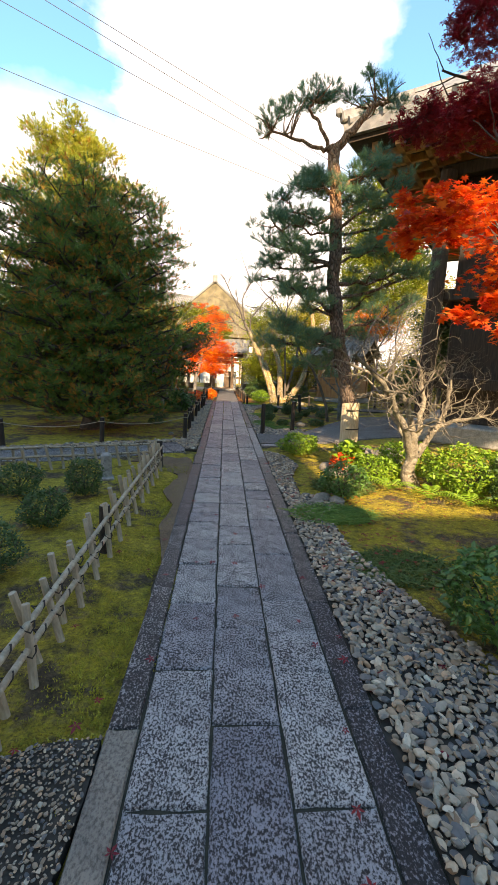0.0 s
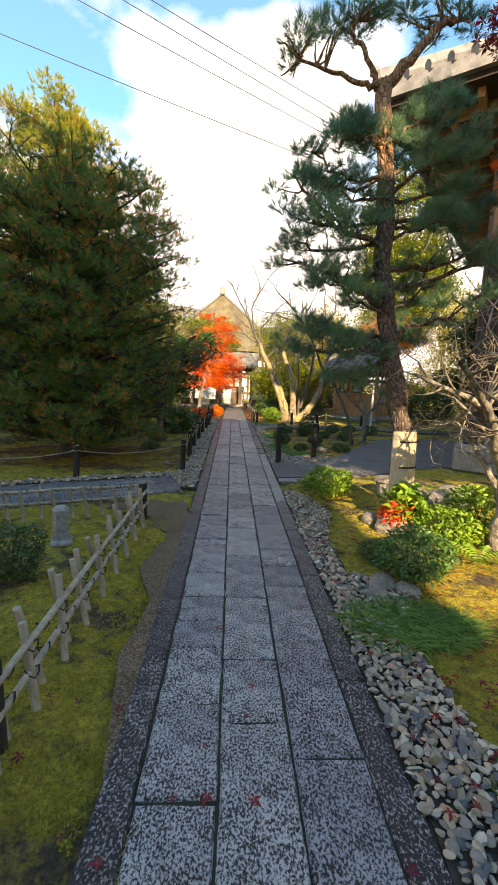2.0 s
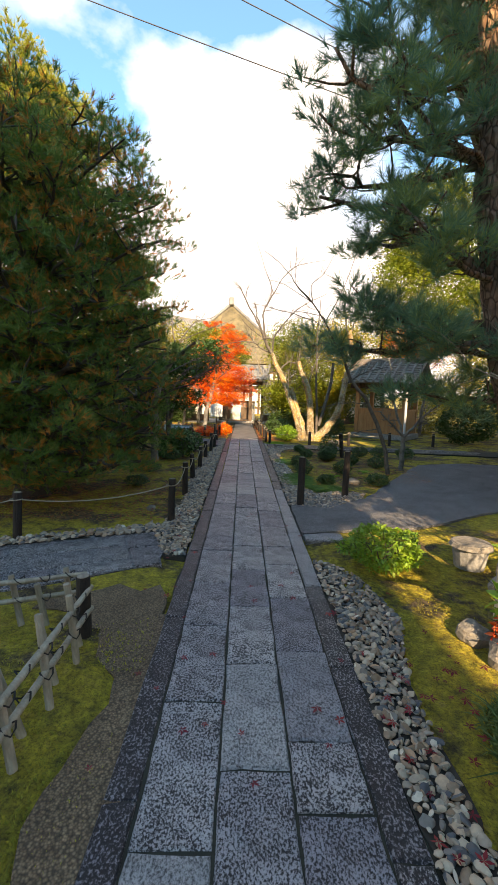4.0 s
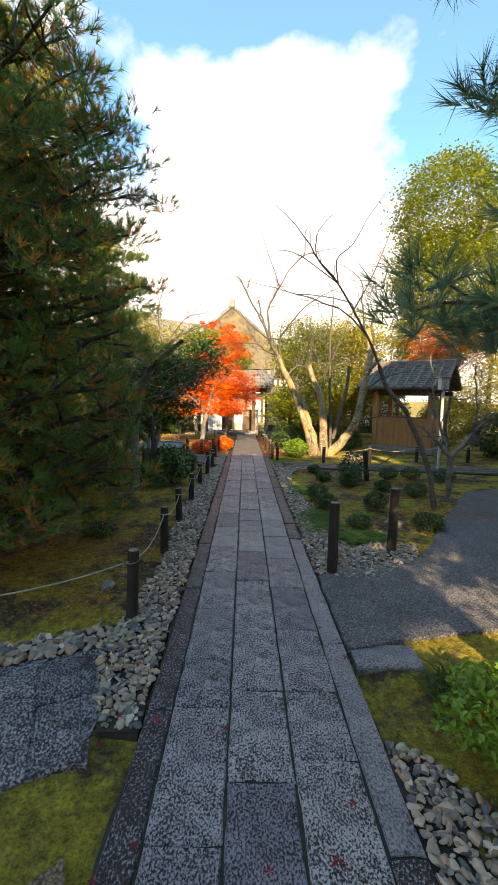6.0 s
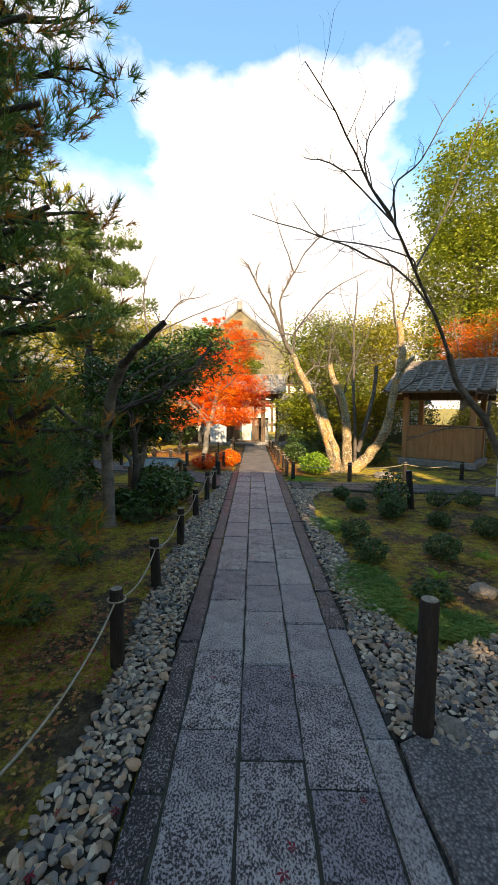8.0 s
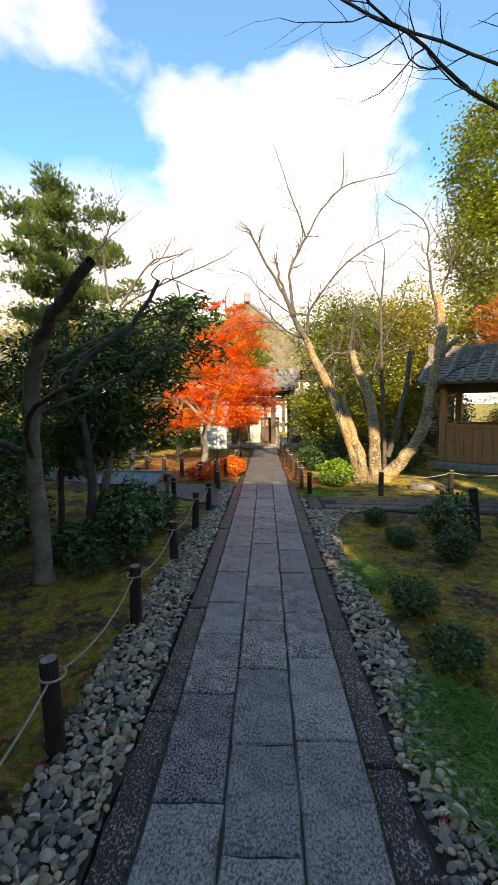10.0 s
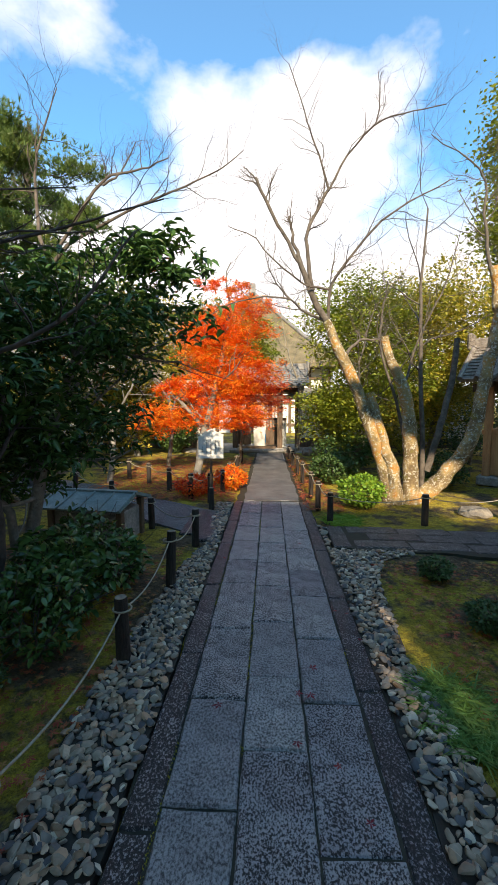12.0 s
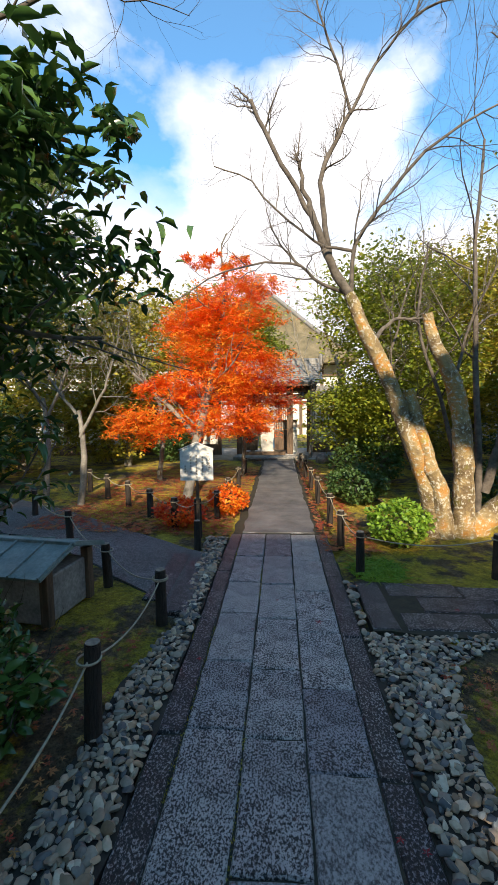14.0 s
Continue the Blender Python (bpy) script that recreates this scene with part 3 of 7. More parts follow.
sheet("far_walk", [(-0.45, 17.62), (0.45, 17.62), (0.36, 24.4), (-0.42, 24.4)], 0.004, mat_plain("worn_dark_paving", (0.07, 0.07, 0.073), (0.20, 0.198, 0.2), 3, 0.6, 0.3, 0.006, fine=90), "smooth dark grey walk up to the gate", "path")
sheet("forecourt", [(-3, 24.45), (3, 24.45), (3, 27.5), (-3, 27.5)], 0.006, mat_plain("pale_forecourt", (0.24, 0.22, 0.19), (0.42, 0.39, 0.34), 4, 0.8), "pale earth forecourt before the gatehouse", "ground")


# ---- gatehouse and far buildings ----
def tiled_roof(parent, w, d, h, ov, z, mat, rows=9, ridge=True, label=""):
    """A gabled roof with its ridge along x: two slopes of round tile rows, eave ends and a ridge."""
    for side in (-1, 1):
        bm = bmesh.new()
        L = math.hypot(d / 2 + ov, h)
        ang = math.atan2(h, d / 2 + ov)
        m = Matrix.Translation((0, side * (d / 2 + ov), z)) @ Matrix.Rotation(-side * ang if side > 0 else ang, 4, "X")
        s = -side
        box(bm, (-w / 2 - ov, min(0, s * L), 0), (w / 2 + ov, max(0, s * L), 0.06), 0, m)
        part("roof_slope", bm, mat, parent, label)
        bm = bmesh.new()
        n = int((w + 2 * ov) / 0.26)
        for k in range(n + 1):
            x = -w / 2 - ov + (w + 2 * ov) * k / n
            bmesh.ops.create_cone(bm, cap_ends=True, segments=8, radius1=0.05, radius2=0.05, depth=L, matrix=m @ Matrix.Translation((x, s * L / 2, 0.07)) @ Matrix.Rotation(radians(90), 4, "X"))
        for k in range(1, rows):
            yy = s * L * k / rows
            box(bm, (-w / 2 - ov, yy - 0.01, 0.05), (w / 2 + ov, yy + 0.012, 0.085), 0, m)
        part("tile_rows", bm, mat, parent)["kind"] = "stuff"
    if ridge:
        bm = boxed((-w / 2 - ov - 0.05, -0.11, z + h - 0.02), (w / 2 + ov + 0.05, 0.11, z + h + 0.2), 0.03)
        for sx in (-1, 1):
            box(bm, (sx * (w / 2 + ov + 0.08) - 0.06, -0.17, z + h - 0.05), (sx * (w / 2 + ov + 0.08) + 0.06, 0.17, z + h + 0.32), 0.04)
        part("ridge", bm, mat, parent)


def gate():
    g = thing("gatehouse", -0.25, 25.0, 0, 0, "small timber gatehouse with grey tiled roof at the path's end", "gate")
    for x in (-0.95, 0.56):
        part("post", boxed((x - 0.09, -0.09, 0.1), (x + 0.09, 0.09, 1.95), 0.012), M_WOOD, g)
        part("post", boxed((x - 0.07, 1.1, 0.1), (x + 0.07, 1.24, 1.95), 0.012), M_WOOD, g)
        part("post_base", boxed((x - 0.14, -0.14, 0.0), (x + 0.14, 0.14, 0.1), 0.02), M_STONE, g, "pale stone base")
    part("lintel", boxed((-1.3, -0.08, 1.7), (0.9, 0.08, 1.88), 0.01), M_WOOD, g)
    part("beam", boxed((-1.5, -0.1, 1.95), (1.15, 0.1, 2.1), 0.01), M_WOOD, g)
    part("beam", boxed((-1.5, 1.07, 1.95), (1.15, 1.27, 2.1), 0.01), M_WOOD, g)
    part("sill", boxed((-0.95, 0.3, 0.0), (0.56, 0.5, 0.12), 0.01), M_WOOD, g)
    for x in (-0.86, 0.1):
        bm = bmesh.new()
        for k in range(7):
            box(bm, (x + k * 0.055, 0.9, 0.75), (x + 0.02 + k * 0.055, 0.93, 1.6))
        box(bm, (x - 0.02, 0.885, 0.65), (x + 0.4, 0.945, 0.75))
        box(bm, (x - 0.02, 0.885, 1.6), (x + 0.4, 0.945, 1.66))
        box(bm, (x - 0.02, 0.89, 0.12), (x + 0.4, 0.94, 0.65))
        part("lattice_door", bm, M_WOOD, g, "brown slatted door leaf standing open")
    bm = bmesh.new()
    for k in range(10):
        y = -0.55 + k * 0.25
        box(bm, (-1.55, y, 2.1), (1.2, y + 0.05, 2.16))
    part("rafters", bm, M_WOOD, g)
    r = new("roof")
    r.parent = g
    r.matrix_basis = pose(-0.2, 0.6, 0)
    tiled_roof(r, 2.5, 1.3, 0.62, 0.4, 2.16, M_TILE, label="grey clay tile slope")
    part("step", boxed((-1.1, -0.6, 0), (0.7, -0.3, 0.1), 0.02), M_STONE, g, "pale stone step")
    return g


gate()


def wall_run(x0, x1, y, h):
    w = thing("garden_wall", 0, y, 0, 0, "white plastered wall with brown timber posts and tile cap", "wall")
    part("plaster", boxed((x0, 0, 0.35), (x1, 0.14, h)), M_PLASTER, w)
    part("footing", boxed((x0, -0.02, 0), (x1, 0.16, 0.35), 0.01), M_WOOD, w, "dark boarded foot")
    n = max(1, int((x1 - x0) / 1.1))
    for k in range(n + 1):
        x = x0 + (x1 - x0) * k / n
        part("wall_post", boxed((x - 0.06, -0.04, 0), (x + 0.06, 0.0, h), 0.004), M_WOOD, w)
    for z in (0.95, h - 0.12):
        part("rail", boxed((x0, -0.03, z), (x1, -0.003, z + 0.08), 0.004), M_WOOD, w)
    r = new("wall_roof")
    r.parent = w
    r.matrix_basis = pose((x0 + x1) / 2, 0.07, 0)
    tiled_roof(r, x1 - x0, 0.3, 0.22, 0.22, h, M_TILE, rows=3)
    return w


wall_run(0.95, 7.5, 26.2, 1.75)
wall_run(-9.5, -1.9, 25.6, 1.7)


def hall_house(name, x, y, rz, w, d, h, rh, ov, label, roof_mat, gable=True):
    """A plastered timber-framed temple building with a great roof, gable ends, windows and dark posts."""
    b = thing(name, x, y, 0, rz, label, "building")
    part("wall", boxed((-w / 2, -d / 2, 0), (w / 2, d / 2, h)), M_PLASTER, b)
    n = int(w / 1.2)
    for k in range(n + 1):
        xx = -w / 2 + w * k / n
        part("frame_post", boxed((xx - 0.07, -d / 2 - 0.05, 0), (xx + 0.07, -d / 2 - 0.003, h)), M_WOOD, b)
    for z in (0.5, h * 0.45, h * 0.72, h - 0.2):
        part("frame_beam", boxed((-w / 2 - 0.1, -d / 2 - 0.08, z), (w / 2 + 0.1, -d / 2 - 0.05, z + 0.14)), M_WOOD, b)
    for k in range(n):
        if k % 2 == 0:
            xx = -w / 2 + w * (k + 0.5) / n
            win = part("window", boxed((xx - 0.4, -d / 2 - 0.04, h * 0.2), (xx + 0.4, -d / 2 - 0.003, h * 0.42)), M_WOOD, b, "dark latticed window")
            part("pane", boxed((xx - 0.34, -d / 2 - 0.06, h * 0.215), (xx + 0.34, -d / 2 - 0.042, h * 0.405)), M_PLASTER, win)
    tiled_roof(b, w, d, rh, ov, h, roof_mat, rows=12)
    for sx in (-1, 1):
        bm = bmesh.new()
        vs = [bm.verts.new(p) for p in ((sx * (w / 2), -d / 2, h), (sx * (w / 2), d / 2, h), (sx * (w / 2), 0, h + rh * 0.93))]
        bm.faces.new(vs)
        r = bmesh.ops.extrude_face_region(bm, geom=bm.faces[:])
        bmesh.ops.translate(bm, verts=[v for v in r["geom"] if isinstance(v, bmesh.types.BMVert)], vec=(sx * 0.08, 0, 0))
        bmesh.ops.recalc_face_normals(bm, faces=bm.faces)
        part("gable", bm, M_PLASTER if "distant" in label else M_GABLE, b)
        for sy in (-1, 1):
            L = math.hypot(d / 2 + ov, rh)
            a = math.atan2(rh, d / 2 + ov)
            m = Matrix.Translation((sx * (w / 2 + ov + 0.02), sy * (d / 2 + ov), h - 0.1)) @ Matrix.Rotation(a if sy < 0 else -a, 4, "X")
            part("bargeboard", boxed((-0.04, min(0, -sy * L), -0.08), (0.04, max(0, -sy * L), 0.1), 0, m), M_SHINGLE, b, "weathered grey bargeboard")
    return b


M_GABLE = mat_plain("aged_gable_boards", (0.16, 0.12, 0.08), (0.32, 0.25, 0.17), 5, 0.85, 0.4, 0.01, stretch=(8, 8, 1))
M_THATCH = mat_plain("mossy_bark_roof", (0.10, 0.085, 0.045), (0.26, 0.21, 0.12), 2, 0.9, 0.6, 0.02)


def hip_hall():
    """The great hall behind the gatehouse: white framed walls under a high hipped bark roof."""
    b = thing("temple_hall", -1.1, 34.0, 0, 0, "large white-walled temple hall with a high mossy hipped roof", "building")
    part("wall", boxed((-4.2, 0, 0), (4.3, 7.0, 3.7)), M_PLASTER, b)
    for k in range(9):
        x = -4.2 + 8.5 * k / 8
        part("frame_post", boxed((x - 0.08, -0.06, 0), (x + 0.08, -0.003, 3.7)), M_WOOD, b)
    for z in (0.4, 1.6, 2.35, 2.95, 3.5):
        part("frame_beam", boxed((-4.3, -0.09, z), (4.4, -0.063, z + 0.13)), M_WOOD, b)
    lo = [(-4.9, -1.0), (4.9, -1.0), (4.9, 8.0), (-4.9, 8.0)]
    mid = [(-3.0, 0.9), (3.0, 0.9), (3.0, 6.1), (-3.0, 6.1)]
    bm = bmesh.new()
    a = [bm.verts.new((x, y, 3.55)) for x, y in lo]
    c = [bm.verts.new((x, y, 3.8)) for x, y in lo]
    d = [bm.verts.new((x, y, 5.35)) for x, y in mid]
    r = [bm.verts.new((0, 2.0, 8.1)), bm.verts.new((0, 5.0, 8.1))]
    for p, q in ((a, c), (c, d)):
        for k in range(4):
            bm.faces.new((p[k - 1], p[k], q[k], q[k - 1]))
    bm.faces.new((d[0], d[1], r[0]))
    bm.faces.new((d[1], d[2], r[1], r[0]))
    bm.faces.new((d[2], d[3], r[1]))
    bm.faces.new((d[3], d[0], r[0], r[1]))
    bm.faces.new(a[::-1])
    bmesh.ops.recalc_face_normals(bm, faces=bm.faces)
    roof = part("roof", bm, M_THATCH, b, "sunlit mossy bark roof")
    for s in (-1, 1):
        L = [(s * 4.9, -1.0, 3.85), (s * 3.0, 0.9, 5.42), (0, 2.0, 8.15)]
        put("hip_ridge", tubes("hip_ridge", [(L, [0.11, 0.11, 0.11])], M_TILE, 8), roof)
    part("ridge", boxed((-0.16, 1.9, 8.05), (0.16, 5.1, 8.35), 0.04), M_TILE, roof)
    part("ridge_end", boxed((-0.2, 1.7, 8.0), (0.2, 1.9, 8.6), 0.06), M_TILE, roof)
    return b


hip_hall()
hall_house("temple_hall", -6.6, 39.5, 38, 8, 5, 4.2, 3.4, 1.0, "smaller temple hall with gabled grey roof behind the maples", M_TILE)
hall_house("temple_hall", -17, 42, 20, 14, 9, 4.2, 3.2, 1.4, "distant white-walled temple hall behind the pines", M_TILE)


M_OLDWOOD = mat_plain("old_dark_timber", (0.02, 0.014, 0.01), (0.075, 0.05, 0.035), 4, 0.85, 0.4, 0.01, stretch=(8, 8, 1))


def big_hall():
    """The great hall beside the start: stone platform, timber columns, plank walls, brackets and a deep tiled eave."""
    b = thing("great_hall", 10.7, 9.84, 0, -37, "dark timber great hall with deep grey tiled eaves", "building")
    b.matrix_basis = b.matrix_basis @ Matrix.Diagonal((1, 1, 1.17, 1))
    part("platform", boxed((-5, -4.6, 0), (5, 4.2, 0.35), 0.03), M_STONE, b, "grey stone platform")
    part("wall", boxed((-4.4, -3.9, 0.35), (4, 3.4, 4.9)), M_OLDWOOD, b, "dark plank wall")
    for x in (-4.72, -2.6, -0.5, 1.6, 3.7):
        c = cylinder_bm(0.17, 0.16, 4.4, 14, 0.01)
        part("column", c, M_OLDWOOD, b, at=pose(x, -4.3, 0.35))
        part("column_base", boxed((x - 0.28, -4.58, 0.34), (x + 0.28, -4.02, 0.42), 0.02), M_STONE, b)
    for y in (-0.8, 1.4, 3.6):
        part("column", cylinder_bm(0.17, 0.16, 4.4, 14, 0.01), M_OLDWOOD, b, at=pose(-4.72, y, 0.35))
    for z in (1.0, 2.6, 4.3, 4.7):
        part("tie_beam", boxed((-4.9, -4.2, z), (4.1, -3.96, z + 0.2), 0.01), M_OLDWOOD, b)
        part("tie_beam", boxed((-4.7, -3.9, z), (-4.46, 3.4, z + 0.2), 0.01), M_OLDWOOD, b)
    for k in range(23):
        part("rafter", boxed((-6.0 + k * 0.45, -5.4, 4.95), (-5.9 + k * 0.45, -2.4, 5.07)), M_WOODR, b, "ochre rafter")
    for k in range(21):
        part("rafter", boxed((-6.2, -5.0 + k * 0.45, 4.95), (-3.4, -4.9 + k * 0.45, 5.07)), M_WOODR, b, "ochre rafter")
    part("eave_board", boxed((-6.4, -5.6, 5.07), (5, 5, 5.15)), M_OLDWOOD, b)
    r = new("roof")
    r.parent = b
    bm = bmesh.new()
    lo, hi = [(-6.5, -5.7), (5.1, -5.7), (5.1, 5.1), (-6.5, 5.1)], [(-1.5, -0.6), (0.1, -0.6), (0.1, 0.0), (-1.5, 0.0)]
    a = [bm.verts.new((x, y, 5.15)) for x, y in lo]
    c = [bm.verts.new((x, y, 5.33)) for x, y in lo]
    d = [bm.verts.new(((x * 0.6 + u * 0.4), (y * 0.6 + v * 0.4), 6.6)) for (x, y), (u, v) in zip(lo, hi)]
    e = [bm.verts.new((x, y, 7.3)) for x, y in hi]
    for k in range(4):
        for p, q in ((a, c), (c, d), (d, e)):
            bm.faces.new((p[k - 1], p[k], q[k], q[k - 1]))
    bm.faces.new(e)
    bm.faces.new(a[::-1])
    bmesh.ops.recalc_face_normals(bm, faces=bm.faces)
    part("roof_deck", bm, M_TILE, r)
    bm = bmesh.new()
    for k in range(37):
        x = -6.4 + k * 0.315
        f = min(1, max(0, (x + 6.5) / 5))
        L = 2.36 * 1.0
        p, q = Vector((x, -5.72, 5.36)), Vector((x * 0.6 + max(-1.5, min(0.1, x)) * 0.4, -3.66, 6.33))
        m = Matrix.Translation((p + q) / 2) @ (q - p).to_track_quat("Z", "Y").to_matrix().to_4x4()
        bmesh.ops.create_cone(bm, cap_ends=True, segments=8, radius1=0.075, radius2=0.075, depth=(q - p).length, matrix=m)
    for k in range(34):
        y = -5.6 + k * 0.315
        p, q = Vector((-6.52, y, 5.36)), Vector((-4.5, y * 0.6 + max(-0.6, min(0.0, y)) * 0.4, 6.33))
        m = Matrix.Translation((p + q) / 2) @ (q - p).to_track_quat("Z", "Y").to_matrix().to_4x4()
        bmesh.ops.create_cone(bm, cap_ends=True, segments=8, radius1=0.075, radius2=0.075, depth=(q - p).length, matrix=m)
    part("tile_rows", bm, M_TILE, r, "grey round roof tiles in rows")["kind"] = "stuff"
    bm = bmesh.new()
    p, q = Vector((-6.55, -5.75, 5.42)), Vector((-4.5, -3.66, 6.45))
    m = Matrix.Translation((p + q) / 2) @ (q - p).to_track_quat("Z", "Y").to_matrix().to_4x4()
    box(bm, (-0.085, -0.085, -(q - p).length / 2), (0.085, 0.085, (q - p).length / 2), 0.03, m)
    bmesh.ops.create_icosphere(bm, subdivisions=1, radius=0.085, matrix=Matrix.Translation((-6.58, -5.78, 5.5)))
    part("hip_ridge", bm, M_TILE, r)
    return b


big_hall()


def kiosk():
    k = thing("pavilion", 5.35, 19.3, 0, -37, "small weathered timber pavilion with shingled gable roof", "pavilion")
    part("plinth", boxed((-1.0, -0.9, 0), (1.0, 0.9, 0.18), 0.02), M_STONE, k, "pale stone plinth")
    for x in (-0.85, 0.85):
        for y in (-0.75, 0.75):
            part("post", boxed((x - 0.07, y - 0.07, 0.18), (x + 0.07, y + 0.07, 1.95), 0.008), M_WOODR, k)
    for y in (-0.75, 0.75):
        for i in range(8):
            part("board", boxed((-0.78 + i * 0.196, y - 0.025, 0.2), (-0.78 + i * 0.196 + 0.192, y + 0.025, 1.0), 0.004), M_WOODR, k)
    for x in (-0.85, 0.85):
        for i in range(7):
            part("board", boxed((x - 0.025, -0.68 + i * 0.196, 0.2), (x + 0.025, -0.68 + i * 0.196 + 0.192, 1.0), 0.004), M_WOODR, k)
    for y in (-0.75, 0.75):
        part("rail", boxed((-0.95, y - 0.05, 1.0), (0.95, y + 0.05, 1.08), 0.006), M_WOODR, k)
        part("beam", boxed((-1.15, y - 0.06, 1.82), (1.15, y + 0.06, 1.97), 0.006), M_WOOD, k)
    for x in (-0.85, 0.85):
        part("rail", boxed((x - 0.05, -0.7, 1.0), (x + 0.05, 0.7, 1.08), 0.006), M_WOODR, k)
        part("beam", boxed((x - 0.06, -1.0, 1.9), (x + 0.06, 1.0, 2.02), 0.006), M_WOOD, k)
    part("ceiling_board", boxed((-0.9, -0.8, 1.97), (0.9, 0.8, 2.0)), M_WOOD, k)
    r = new("roof")
    r.parent = k
    tiled_roof(r, 1.9, 1.7, 0.75, 0.35, 2.0, M_SHINGLE, rows=11, label="grey weathered shingle slope")
    return k


kiosk()


def shade_blocks():
    """Unseen blocks added behind the start to shade the garden; gaps in the side one let sun through."""
    b = thing("rear_shade_block", 0, -12, 0, 0, "tall unseen block behind the path's start, added to shade the garden", "building")
    part("wall", boxed((-16, -3, 0), (1.75, 2.6, 14.6)), M_WOOD, b)
    part("roof", boxed((-17, -4, 14.6), (1.75, 3, 15.1)), M_TILE, b)
    part("shade_wing", boxed((1.76, 1.9, 0), (2.64, 2.6, 15.0)), M_WOOD, b)
    c = thing("side_shade_block", 0, -12, 0, 0, "unseen block behind the path's start, added with gaps that let sun through", "building")
    part("wall", boxed((2.65, -3, 0), (16, 2.6, 7.0)), M_WOOD, c)
    part("roof", boxed((2.65, -4, 7.0), (17, 3, 7.4)), M_TILE, c)
    for x in (4.9, 6.7, 8.6):
        part("shade_post", boxed((x - 0.08, 2.2, 7.4), (x + 0.08, 2.4, 10.2)), M_WOOD, c)
    # Added blockers, each sized for where its shadow falls on pine, maple and beds.
    part("upper_shade_block", boxed((2.65, 2.0, 10.2), (3.05, 2.6, 12.5)), M_WOOD, c)
    part("upper_shade_beam", boxed((2.65, 2.0, 13.4), (3.05, 2.6, 15.0)), M_WOOD, c)
    part("upper_shade_block", boxed((3.06, 2.0, 11.6), (3.99, 2.6, 14.8)), M_WOOD, c)
    part("upper_shade_block", boxed((4.0, 2.0, 10.2), (9.0, 2.6, 14.4)), M_WOOD, c)


shade_blocks()


# ---- trees ----
def tree_root(name, x, y, label, category="tree", group=""):
    return thing(name, x, y, 0, 0, label, category, group)


def local(lines, x, y):
    return [(np.asarray(P, float) - np.array([x, y, 0]), R) for P, R in lines]


def curve(pts, n=10, wob=0.0, rng=None):
    """Points along a smooth line through pts."""
    pts = np.asarray(pts, float)
    t = np.linspace(0, len(pts) - 1, n)
    out = np.empty((n, 3))
    P = np.vstack([2 * pts[0] - pts[1], pts, 2 * pts[-1] - pts[-2]])
    for k, u in enumerate(t):
        i = min(int(u), len(pts) - 2)
        f = u - i
        a, b, c, d = P[i], P[i + 1], P[i + 2], P[i + 3]
        out[k] = 0.5 * (2 * b + (c - a) * f + (2 * a - 5 * b + 4 * c - d) * f * f + (3 * b - a - 3 * c + d) * f ** 3)
    if wob and rng is not None:
        out[1:-1] += rng.normal(size=(n - 2, 3)) * wob
    return out


def clump_points(c, rad, n, rng, flatten=0.45):
    """Points and ways for needle tufts in a flattened pad round c, facing up and out."""
    u = rng.normal(size=(n, 3))
    u /= np.linalg.norm(u, axis=1)[:, None]
    q = u * rng.uniform(0.45, 1.0, (n, 1)) * rad * np.array([1, 1, flatten])
    d = u * np.array([1, 1, 0.6]) + np.array([0, 0, 0.75])
    d /= np.linalg.norm(d, axis=1)[:, None]
    return q + np.asarray(c), d


